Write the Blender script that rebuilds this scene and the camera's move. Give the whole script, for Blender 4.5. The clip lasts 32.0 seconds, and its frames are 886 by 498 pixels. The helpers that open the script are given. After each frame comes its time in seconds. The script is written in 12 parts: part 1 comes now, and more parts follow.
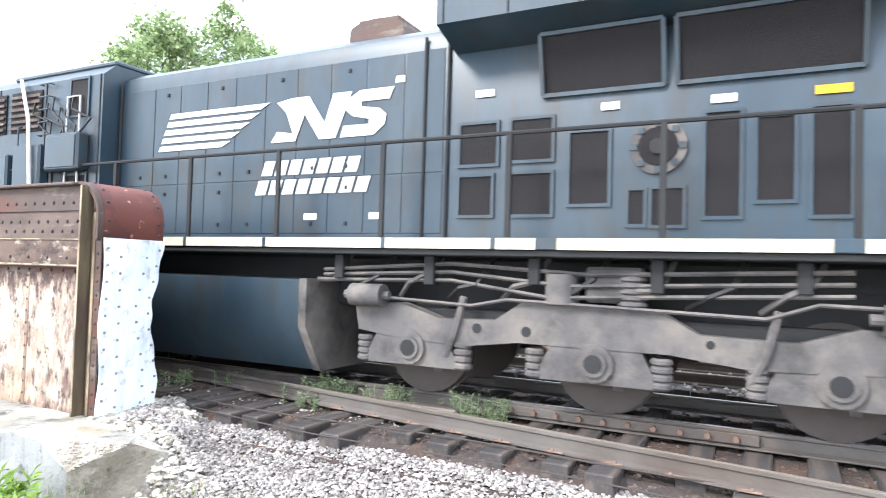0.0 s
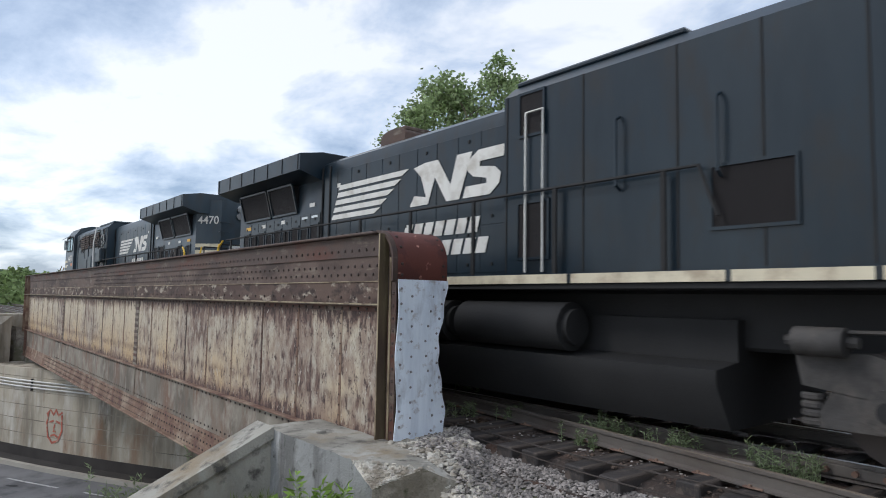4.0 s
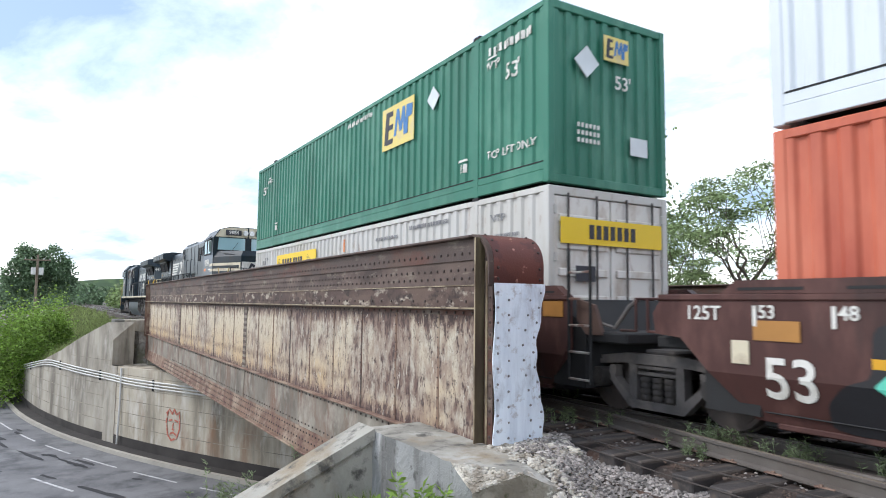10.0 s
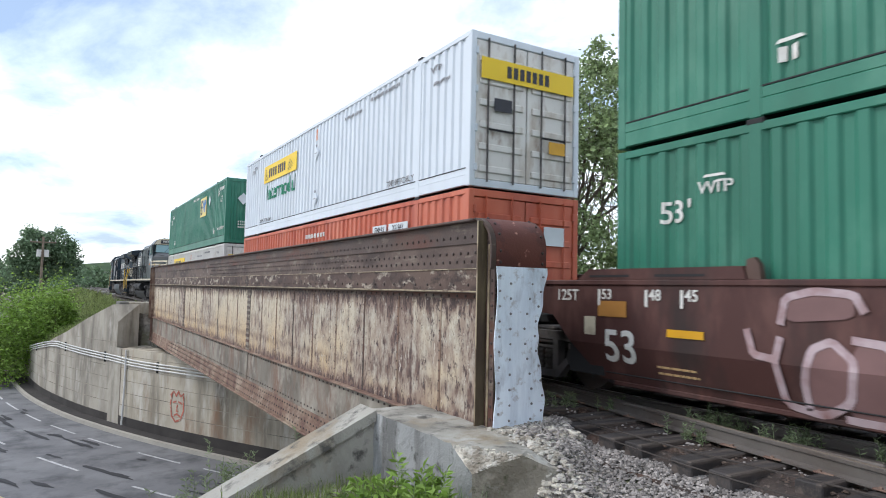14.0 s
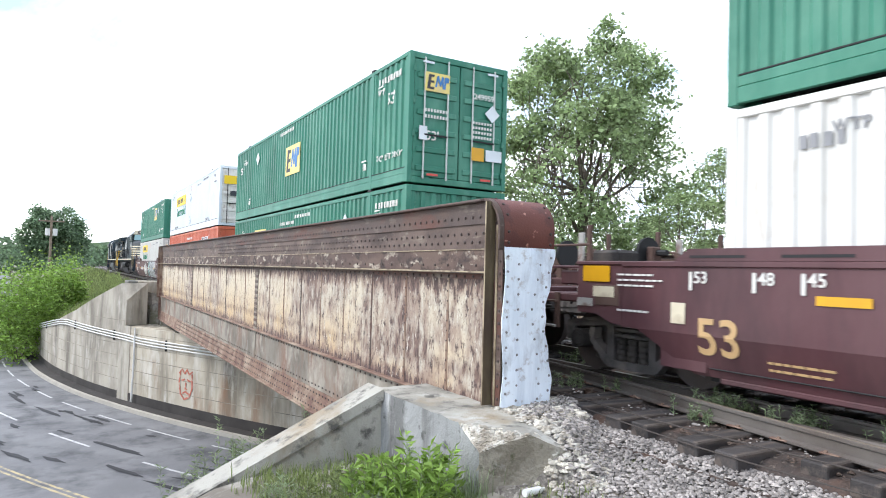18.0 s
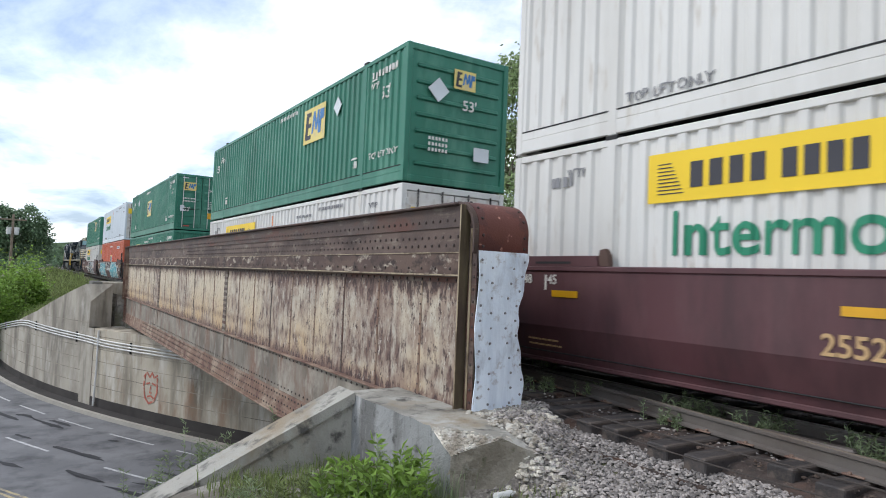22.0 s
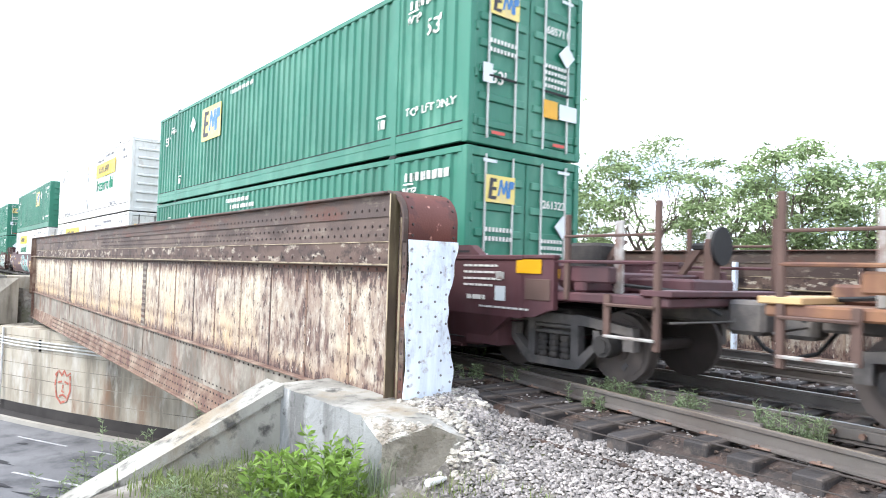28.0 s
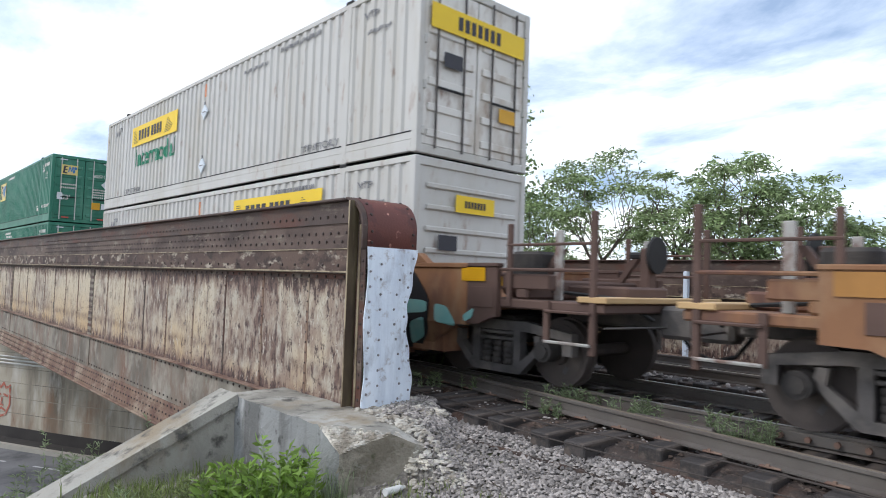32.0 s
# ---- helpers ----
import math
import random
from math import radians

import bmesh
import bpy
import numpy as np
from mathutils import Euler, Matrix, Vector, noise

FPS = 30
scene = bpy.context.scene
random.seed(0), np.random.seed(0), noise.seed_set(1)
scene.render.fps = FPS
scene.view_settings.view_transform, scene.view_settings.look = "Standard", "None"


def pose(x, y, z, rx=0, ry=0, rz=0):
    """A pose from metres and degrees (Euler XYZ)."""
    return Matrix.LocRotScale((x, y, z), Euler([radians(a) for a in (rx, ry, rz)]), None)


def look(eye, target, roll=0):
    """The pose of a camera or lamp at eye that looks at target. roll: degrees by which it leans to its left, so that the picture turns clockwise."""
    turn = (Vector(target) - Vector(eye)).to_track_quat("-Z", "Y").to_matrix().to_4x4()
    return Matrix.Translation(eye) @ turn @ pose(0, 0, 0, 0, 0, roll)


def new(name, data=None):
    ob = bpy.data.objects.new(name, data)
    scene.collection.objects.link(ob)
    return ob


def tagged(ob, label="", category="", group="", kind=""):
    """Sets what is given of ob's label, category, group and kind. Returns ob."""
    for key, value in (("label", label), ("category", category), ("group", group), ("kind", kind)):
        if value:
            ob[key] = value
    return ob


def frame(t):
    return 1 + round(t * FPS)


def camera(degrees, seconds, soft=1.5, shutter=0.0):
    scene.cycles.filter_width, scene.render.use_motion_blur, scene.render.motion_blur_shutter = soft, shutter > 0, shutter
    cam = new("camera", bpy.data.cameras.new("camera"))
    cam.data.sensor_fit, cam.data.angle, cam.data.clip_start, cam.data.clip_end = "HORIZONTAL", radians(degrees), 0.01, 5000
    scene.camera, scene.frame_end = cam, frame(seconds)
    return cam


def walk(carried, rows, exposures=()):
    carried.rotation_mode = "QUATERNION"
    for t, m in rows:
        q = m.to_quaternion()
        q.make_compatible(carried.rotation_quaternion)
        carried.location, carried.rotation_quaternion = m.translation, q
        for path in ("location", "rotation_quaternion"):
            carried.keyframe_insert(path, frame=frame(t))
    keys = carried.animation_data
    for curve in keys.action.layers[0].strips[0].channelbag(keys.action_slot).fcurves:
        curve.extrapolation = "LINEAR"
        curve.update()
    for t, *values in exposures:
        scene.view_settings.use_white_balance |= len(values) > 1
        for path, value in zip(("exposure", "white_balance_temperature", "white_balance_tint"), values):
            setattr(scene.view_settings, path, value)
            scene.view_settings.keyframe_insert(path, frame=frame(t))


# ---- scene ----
cam = camera(68.17, 32.0, soft=1.0, shutter=0.22)
PATH = [
    (0, (-7.652, 0.026, 1.41), (-5.872, 0.935, 1.479), 1.7),
    (0.6, (-7.652, 0.026, 1.41), (-5.979, 1.12, 1.477), 3.2),
    (1, (-7.652, 0.026, 1.41), (-6.084, 1.263, 1.523), 4.7),
    (1.5, (-7.652, 0.026, 1.41), (-6.255, 1.423, 1.718), 2.1),
    (2, (-7.652, 0.026, 1.41), (-6.405, 1.56, 1.713), 0.7),
    (2.5, (-7.658, -0.003, 1.479), (-6.384, 1.521, 1.707), 1.6),
    (3, (-7.709, 0.02, 1.385), (-6.404, 1.518, 1.618), 2.8),
    (3.5, (-7.598, 0.015, 1.427), (-6.315, 1.537, 1.611), 1.4),
    (5.5, (-7.645, 0.014, 1.417), (-6.484, 1.635, 1.584), 2.9),
    (6, (-7.656, 0.041, 1.355), (-6.57, 1.711, 1.53), 3.6),
    (6.5, (-7.652, 0.038, 1.41), (-6.622, 1.746, 1.562), 3.2),
    (7, (-7.654, 0.03, 1.413), (-6.6, 1.723, 1.568), 2.9),
    (7.5, (-7.629, 0.066, 1.391), (-6.573, 1.754, 1.577), 2.7),
    (8, (-7.647, 0.054, 1.394), (-6.593, 1.744, 1.573), 2.6),
    (8.5, (-7.632, 0.076, 1.386), (-6.6, 1.78, 1.563), 2.2),
    (9, (-7.639, 0.046, 1.393), (-6.609, 1.752, 1.568), 1.3),
    (9.5, (-7.637, 0.033, 1.396), (-6.612, 1.741, 1.573), 0.9),
    (10, (-7.626, 0.046, 1.405), (-6.601, 1.755, 1.573), 0.7),
    (10.5, (-7.627, 0.039, 1.391), (-6.604, 1.749, 1.563), 0.4),
    (11, (-7.629, 0.032, 1.422), (-6.601, 1.741, 1.571), 0.2),
    (11.5, (-7.621, 0.044, 1.405), (-6.589, 1.751, 1.554), 0.5),
    (12, (-7.618, 0.056, 1.405), (-6.582, 1.763, 1.519), 1.0),
    (12.5, (-7.632, 0.058, 1.401), (-6.608, 1.773, 1.502), 1.5),
    (13, (-7.616, 0.062, 1.382), (-6.593, 1.775, 1.524), 1.4),
    (13.5, (-7.603, 0.056, 1.375), (-6.581, 1.771, 1.495), 1.2),
    (14, (-7.606, 0.043, 1.363), (-6.59, 1.76, 1.49), 1.3),
    (14.5, (-7.62, 0.041, 1.352), (-6.596, 1.755, 1.477), 1.3),
    (16.5, (-7.604, 0.061, 1.332), (-6.599, 1.788, 1.412), 1.5),
    (17, (-7.61, 0.053, 1.344), (-6.607, 1.781, 1.419), 1.5),
    (17.5, (-7.633, 0.041, 1.337), (-6.622, 1.765, 1.412), 1.6),
    (18, (-7.626, 0.053, 1.357), (-6.623, 1.782, 1.425), 1.6),
    (18.5, (-7.626, 0.057, 1.37), (-6.591, 1.767, 1.434), 1.5),
    (19, (-7.607, 0.084, 1.329), (-6.532, 1.769, 1.402), 1.8),
    (19.5, (-7.61, 0.077, 1.335), (-6.534, 1.76, 1.414), 1.7),
    (20, (-7.612, 0.08, 1.331), (-6.541, 1.768, 1.413), 1.9),
    (20.5, (-7.607, 0.102, 1.326), (-6.542, 1.793, 1.411), 2.1),
    (21, (-7.617, 0.087, 1.342), (-6.554, 1.779, 1.424), 2.1),
    (21.5, (-7.641, 0.074, 1.326), (-6.574, 1.764, 1.412), 2.3),
    (22, (-7.634, 0.088, 1.32), (-6.559, 1.772, 1.409), 2.4),
    (22.5, (-7.632, 0.092, 1.327), (-6.554, 1.774, 1.414), 2.3),
    (23, (-7.635, 0.095, 1.305), (-6.553, 1.774, 1.399), 2.4),
    (23.5, (-7.637, 0.076, 1.315), (-6.543, 1.749, 1.408), 2.1),
    (24, (-7.601, 0.106, 1.283), (-6.509, 1.779, 1.379), 2.2),
    (24.5, (-7.602, 0.103, 1.3), (-6.494, 1.765, 1.392), 2.0),
    (26.5, (-7.628, 0.071, 1.308), (-6.437, 1.676, 1.391), 1.3),
    (27, (-7.635, 0.082, 1.318), (-6.405, 1.658, 1.388), 1.4),
    (27.5, (-7.63, 0.092, 1.308), (-6.389, 1.658, 1.38), 1.6),
    (28, (-7.648, 0.09, 1.315), (-6.395, 1.647, 1.38), 1.8),
    (28.5, (-7.631, 0.106, 1.321), (-6.383, 1.667, 1.389), 1.8),
    (29, (-7.648, 0.092, 1.313), (-6.413, 1.663, 1.384), 1.9),
    (29.5, (-7.646, 0.086, 1.328), (-6.427, 1.669, 1.404), 1.8),
    (30, (-7.658, 0.091, 1.316), (-6.417, 1.658, 1.398), 2.1),
    (30.5, (-7.647, 0.106, 1.32), (-6.378, 1.65, 1.4), 2.0),
    (31, (-7.645, 0.098, 1.317), (-6.355, 1.624, 1.399), 1.9),
    (31.5, (-7.644, 0.106, 1.322), (-6.325, 1.606, 1.408), 2.0),
    (32, (-7.66, 0.109, 1.296), (-6.31, 1.581, 1.393), 2.0),
]
walk(cam, [(t, look(eye, target, roll)) for t, eye, target, roll in PATH],
     exposures=[(0, 1.75, 6250, 10), (0.5, 1.5, 6250, 10), (1, 1.0, 6250, 10), (1.6, 0.75, 6250, 10), (2.2, 0.3, 6250, 10), (3, -0.58, 6250, 10), (3.5, -0.55, 6250, 10), (5.5, 0.2, 6250, 10), (6, -0.05, 6250, 10), (8, 0.15, 6250, 10), (10, 0.3, 6250, 10), (11, 0.16, 6250, 10), (12.5, -0.07, 6250, 10),
                (14, 0.1, 6250, 10), (14.5, 0.45, 6250, 10), (16.5, 0.9, 6250, 10), (18, 0.8, 6250, 10), (19, 0.2, 6250, 10), (20, -0.05, 6250, 10), (22, -0.04, 6250, 10), (24, -0.25, 6250, 10), (24.5, -0.1, 6250, 10), (26.5, 0.85, 6250, 10), (28, 1.25, 6250, 10), (29, 0.55, 6250, 10), (30, 0.3, 6250, 10), (31, 0.35, 6250, 10), (32, 0.0, 6250, 10)])

# ---- world and sun ----
world = bpy.data.worlds.new("world")
scene.world = world
world.use_nodes = True
wn, wl = world.node_tree.nodes, world.node_tree.links
wn.clear()
w_out, w_bg = wn.new("ShaderNodeOutputWorld"), wn.new("ShaderNodeBackground")
w_sky = wn.new("ShaderNodeTexSky")
w_sky.sky_type, w_sky.sun_disc, w_sky.sun_elevation, w_sky.sun_rotation = "NISHITA", False, radians(42), radians(302)
w_co = wn.new("ShaderNodeTexCoord")
w_sep, w_cmb = wn.new("ShaderNodeSeparateXYZ"), wn.new("ShaderNodeCombineXYZ")
wl.new(w_co.outputs["Generated"], w_sep.inputs[0])
w_zz = wn.new("ShaderNodeMath"); w_zz.operation = "MAXIMUM"; w_zz.inputs[1].default_value = 0.0
wl.new(w_sep.outputs[2], w_zz.inputs[0])
w_za = wn.new("ShaderNodeMath"); w_za.operation = "ADD"; w_za.inputs[1].default_value = 0.16
wl.new(w_zz.outputs[0], w_za.inputs[0])
for k in (0, 1):
    w_d = wn.new("ShaderNodeMath"); w_d.operation = "DIVIDE"
    wl.new(w_sep.outputs[k], w_d.inputs[0]); wl.new(w_za.outputs[0], w_d.inputs[1]); wl.new(w_d.outputs[0], w_cmb.inputs[k])
w_map = wn.new("ShaderNodeMapping"); w_map.inputs["Location"].default_value = (3.1, 1.7, 0); w_map.inputs["Scale"].default_value = (1.5, 1.0, 1)
w_map.inputs["Rotation"].default_value = (0, 0, 0.5)
wl.new(w_cmb.outputs[0], w_map.inputs[0])
w_n = wn.new("ShaderNodeTexNoise"); w_n.inputs["Scale"].default_value = 1.1; w_n.inputs["Detail"].default_value = 9; w_n.inputs["Roughness"].default_value = 0.58
w_n.inputs["Distortion"].default_value = 0.25
wl.new(w_map.outputs[0], w_n.inputs["Vector"])
w_r = wn.new("ShaderNodeValToRGB")
w_r.color_ramp.elements[0].position, w_r.color_ramp.elements[0].color = 0.335, (0.33, 0.43, 0.60, 1)
w_r.color_ramp.elements[1].position, w_r.color_ramp.elements[1].color = 0.55, (1.2, 1.2, 1.2, 1)
w_r.color_ramp.elements.new(0.45).color = (0.72, 0.81, 0.95, 1)
wl.new(w_n.outputs[0], w_r.inputs[0])
w_mix = wn.new("ShaderNodeMix"); w_mix.data_type = "RGBA"; w_mix.blend_type = "ADD"; w_mix.inputs["Factor"].default_value = 0.06
wl.new(w_r.outputs[0], w_mix.inputs["A"]); wl.new(w_sky.outputs[0], w_mix.inputs["B"])
wl.new(w_mix.outputs["Result"], w_bg.inputs["Color"])
w_bg.inputs["Strength"].default_value = 0.95
wl.new(w_bg.outputs[0], w_out.inputs["Surface"])
sun = new("sun", bpy.data.lights.new("sun", "SUN"))
sun.data.energy, sun.data.angle, sun.data.color = 1.5, radians(14), (1.0, 0.96, 0.9)
sun.rotation_euler = (radians(48), 0, radians(-122))

# ---- materials ----
def mat(name, col, rough=0.6, metal=0.0, vary=0.14, scale=1.3, bump=0.1, fine=35.0, grime=None, gscale=1.2, gcover=0.5, stretch=(1, 1, 1), spec=0.4, soft=0.12, island=0.0, shift=0.0):
    """A procedural surface: a base colour that drifts at two scales, grime or wear with a shape of its own, and fine relief."""
    m = bpy.data.materials.new(name)
    m.use_nodes = True
    n, l = m.node_tree.nodes, m.node_tree.links
    p = n["Principled BSDF"]
    p.inputs["Roughness"].default_value, p.inputs["Metallic"].default_value, p.inputs["Specular IOR Level"].default_value = rough, metal, spec
    co = n.new("ShaderNodeTexCoord")
    big = n.new("ShaderNodeTexNoise"); big.inputs["Scale"].default_value = scale; big.inputs["Detail"].default_value = 5
    l.new(co.outputs["Object"], big.inputs["Vector"])
    ramp = n.new("ShaderNodeMapRange")
    ramp.inputs["From Min"].default_value, ramp.inputs["From Max"].default_value = 0.25, 0.75
    ramp.inputs["To Min"].default_value, ramp.inputs["To Max"].default_value = 1 - vary, 1 + vary
    l.new(big.outputs[0], ramp.inputs["Value"])
    value = ramp.outputs[0]
    if island:
        geo_n = n.new("ShaderNodeNewGeometry")
        add = n.new("ShaderNodeMapRange"); add.inputs["To Min"].default_value, add.inputs["To Max"].default_value = 1 - island, 1 + island
        l.new(geo_n.outputs["Random Per Island"], add.inputs["Value"])
        mul = n.new("ShaderNodeMath"); mul.operation = "MULTIPLY"
        l.new(value, mul.inputs[0]); l.new(add.outputs[0], mul.inputs[1]); value = mul.outputs[0]
    if shift:
        info = n.new("ShaderNodeObjectInfo")
        add = n.new("ShaderNodeMapRange"); add.inputs["To Min"].default_value, add.inputs["To Max"].default_value = 1 - shift, 1 + shift
        l.new(info.outputs["Random"], add.inputs["Value"])
        mul = n.new("ShaderNodeMath"); mul.operation = "MULTIPLY"
        l.new(value, mul.inputs[0]); l.new(add.outputs[0], mul.inputs[1]); value = mul.outputs[0]
    hsv = n.new("ShaderNodeHueSaturation"); hsv.inputs["Color"].default_value = (*col, 1)
    l.new(value, hsv.inputs["Value"])
    colour = hsv.outputs[0]
    for k, g in enumerate(grime if isinstance(grime, list) else [grime] if grime else []):
        gcol, cover, gs, st = (g + (gcover, gscale, stretch)[len(g) - 1:]) if len(g) < 4 else g
        mp = n.new("ShaderNodeMapping"); mp.inputs["Scale"].default_value = st; mp.inputs["Location"].default_value = (k * 3.7, k * 1.3, 0)
        l.new(co.outputs["Object"], mp.inputs[0])
        gn = n.new("ShaderNodeTexNoise"); gn.inputs["Scale"].default_value = gs; gn.inputs["Detail"].default_value = 8; gn.inputs["Roughness"].default_value = 0.62
        l.new(mp.outputs[0], gn.inputs["Vector"])
        gr = n.new("ShaderNodeMapRange"); gr.inputs["From Min"].default_value, gr.inputs["From Max"].default_value = 0.7 - 0.4 * cover - soft / 2, 0.7 - 0.4 * cover + soft / 2
        l.new(gn.outputs[0], gr.inputs["Value"])
        mx = n.new("ShaderNodeMix"); mx.data_type = "RGBA"
        l.new(gr.outputs[0], mx.inputs["Factor"]); l.new(colour, mx.inputs["A"]); mx.inputs["B"].default_value = (*gcol, 1)
        colour = mx.outputs["Result"]
    l.new(colour, p.inputs["Base Color"])
    if bump:
        fn = n.new("ShaderNodeTexNoise"); fn.inputs["Scale"].default_value = fine; fn.inputs["Detail"].default_value = 4
        l.new(co.outputs["Object"], fn.inputs["Vector"])
        bp = n.new("ShaderNodeBump"); bp.inputs["Strength"].default_value = bump; bp.inputs["Distance"].default_value = 0.02
        l.new(fn.outputs[0], bp.inputs["Height"]); l.new(bp.outputs[0], p.inputs["Normal"])
    return m


M = {}
def web_paint():
    """Old cream and ochre paint on the girder's web: rust down from the ledge and up from the lower edge, ragged drips;
    the band under the ledge also paints its shadow.
    """
    m = bpy.data.materials.new("rusted_web_paint")
    m.use_nodes = True
    n, l = m.node_tree.nodes, m.node_tree.links
    p = n["Principled BSDF"]
    p.inputs["Roughness"].default_value, p.inputs["Specular IOR Level"].default_value = 0.7, 0.35
    co = n.new("ShaderNodeTexCoord")
    sep = n.new("ShaderNodeSeparateXYZ"); l.new(co.outputs["Object"], sep.inputs[0])
    def noise_at(scale, stretch, shift=0.0, detail=8, rough=0.62):
        mp = n.new("ShaderNodeMapping"); mp.inputs["Scale"].default_value = stretch; mp.inputs["Location"].default_value = (shift, shift * 2.3, shift * 0.7)
        l.new(co.outputs["Object"], mp.inputs[0])
        t = n.new("ShaderNodeTexNoise"); t.inputs["Scale"].default_value, t.inputs["Detail"].default_value, t.inputs["Roughness"].default_value = scale, detail, rough
        l.new(mp.outputs[0], t.inputs["Vector"])
        return t.outputs[0]
    def calc(op, a, b):
        t = n.new("ShaderNodeMath"); t.operation = op
        for k, v in enumerate((a, b)):
            if isinstance(v, (int, float)): t.inputs[k].default_value = v
            else: l.new(v, t.inputs[k])
        return t.outputs[0]
    def ramp(v, a, b, c=0.0, d=1.0):
        t = n.new("ShaderNodeMapRange")
        for key, q in (("From Min", a), ("From Max", b), ("To Min", c), ("To Max", d)): t.inputs[key].default_value = q
        l.new(v, t.inputs["Value"])
        return t.outputs[0]
    def over(base, top, mask):
        t = n.new("ShaderNodeMix"); t.data_type = "RGBA"
        l.new(mask, t.inputs["Factor"])
        for key, v in (("A", base), ("B", top)):
            if isinstance(v, tuple): t.inputs[key].default_value = (*v, 1)
            else: l.new(v, t.inputs[key])
        return t.outputs["Result"]
    y, z = sep.outputs[1], sep.outputs[2]
    ragged = noise_at(4.0, (1, 1.35, 0.68), 0.0, 10, 0.68)
    fine = noise_at(13.0, (1, 1.2, 0.7), 3.1, 9, 0.7)
    patchy = noise_at(0.75, (1, 0.8, 0.9), 5.7, 5)
    drip = noise_at(5.0, (1, 1.4, 0.5), 8.2, 10, 0.68)
    end = ramp(y, 16.0, 8.0, 0.0, 0.06)
    speck = noise_at(26.0, (1, 1.0, 0.8), 17.3, 6, 0.7)
    # cream above, ochre below, greyed towards the near end
    c = over((0.53, 0.46, 0.345), (0.46, 0.325, 0.18), ramp(calc("ADD", z, calc("MULTIPLY", ragged, 1.0)), 1.35, 0.35))
    c = over(c, (0.41, 0.38, 0.325), ramp(calc("ADD", patchy, calc("MULTIPLY", end, 2.0)), 0.46, 0.66, 0.0, 0.85))
    # brown rust, heavier along the foot and near end; under the ledge also its painted shadow
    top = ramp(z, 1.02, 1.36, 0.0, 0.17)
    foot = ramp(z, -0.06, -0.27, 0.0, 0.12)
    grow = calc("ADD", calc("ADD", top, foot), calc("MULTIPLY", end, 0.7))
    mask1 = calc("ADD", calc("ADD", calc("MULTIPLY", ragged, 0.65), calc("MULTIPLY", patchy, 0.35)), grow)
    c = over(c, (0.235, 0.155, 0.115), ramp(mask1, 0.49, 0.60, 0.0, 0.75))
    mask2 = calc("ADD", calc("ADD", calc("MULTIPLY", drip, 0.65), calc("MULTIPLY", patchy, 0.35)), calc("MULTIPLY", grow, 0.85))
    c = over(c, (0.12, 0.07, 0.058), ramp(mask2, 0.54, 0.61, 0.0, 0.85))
    # a ragged stain line above the foot
    line = ramp(calc("ABSOLUTE", calc("SUBTRACT", calc("ADD", z, calc("MULTIPLY", ragged, 0.35)), 0.3), 0.0), 0.11, 0.02, 0.0, 0.6)
    c = over(c, (0.13, 0.08, 0.062), calc("MULTIPLY", line, ramp(drip, 0.4, 0.55)))
    mask3 = calc("ADD", calc("ADD", calc("MULTIPLY", fine, 0.6), calc("MULTIPLY", drip, 0.4)), calc("MULTIPLY", grow, 0.5))
    c = over(c, (0.05, 0.031, 0.03), ramp(mask3, 0.565, 0.60, 0.0, 0.88))
    c = over(c, (0.10, 0.065, 0.055), ramp(speck, 0.58, 0.64, 0.0, 0.7))
    # pale flakes of the last coat that still hold
    c = over(c, (0.55, 0.51, 0.43), ramp(noise_at(8.0, (1, 1.5, 0.6), 11.4, 9, 0.72), 0.60, 0.63, 0.0, 0.8))
    l.new(c, p.inputs["Base Color"])
    bp = n.new("ShaderNodeBump"); bp.inputs["Strength"].default_value, bp.inputs["Distance"].default_value = 0.4, 0.012
    l.new(fine, bp.inputs["Height"]); l.new(bp.outputs[0], p.inputs["Normal"])
    return m


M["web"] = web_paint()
M["rust"] = mat("rusted_flange_steel", (0.075, 0.052, 0.045), 0.7, 0, 0.3, 1.0, 0.35, 40, [((0.095, 0.058, 0.044), 0.42, 1.4, (1, 0.5, 1)), ((0.17, 0.14, 0.11), 0.2, 4.0, (1, 0.4, 1.5)), ((0.10, 0.042, 0.03), 0.3, 2.2, (1, 0.4, 1.2))], soft=0.12)
M["rust_band"] = mat("brown_flange_plate", (0.112, 0.076, 0.062), 0.7, 0, 0.25, 1.0, 0.3, 40, [((0.05, 0.031, 0.026), 0.42, 1.2, (1, 0.5, 1)), ((0.20, 0.165, 0.13), 0.2, 5.0, (1, 0.5, 1.6))], soft=0.12)
M["worn_plate"] = mat("worn_splice_plate", (0.075, 0.046, 0.038), 0.75, 0, 0.25, 1.0, 0.3, 40, [((0.115, 0.075, 0.058), 0.45, 1.6, (1, 0.6, 1)), ((0.38, 0.33, 0.265), 0.3, 5.0, (1, 0.55, 1.3)), ((0.04, 0.025, 0.022), 0.32, 5.0, (1, 0.6, 1))], soft=0.09)
M["rust_low"] = mat("rusted_lower_flange", (0.225, 0.145, 0.105), 0.85, 0, 0.2, 1.2, 0.3, 40, [((0.34, 0.265, 0.20), 0.38, 1.3, (1, 1, 1)), ((0.13, 0.07, 0.055), 0.38, 2.0, (1, 1, 1))], soft=0.2)
M["lower_band"] = mat("grey_brown_lower_plate", (0.25, 0.225, 0.185), 0.85, 0, 0.2, 0.8, 0.25, 40, [((0.135, 0.115, 0.094), 0.42, 1.0, (1, 1, 0.6)), ((0.18, 0.105, 0.075), 0.32, 1.6, (1, 1, 0.5)), ((0.34, 0.31, 0.26), 0.2, 3.0, (1, 1, 0.6))], soft=0.2)
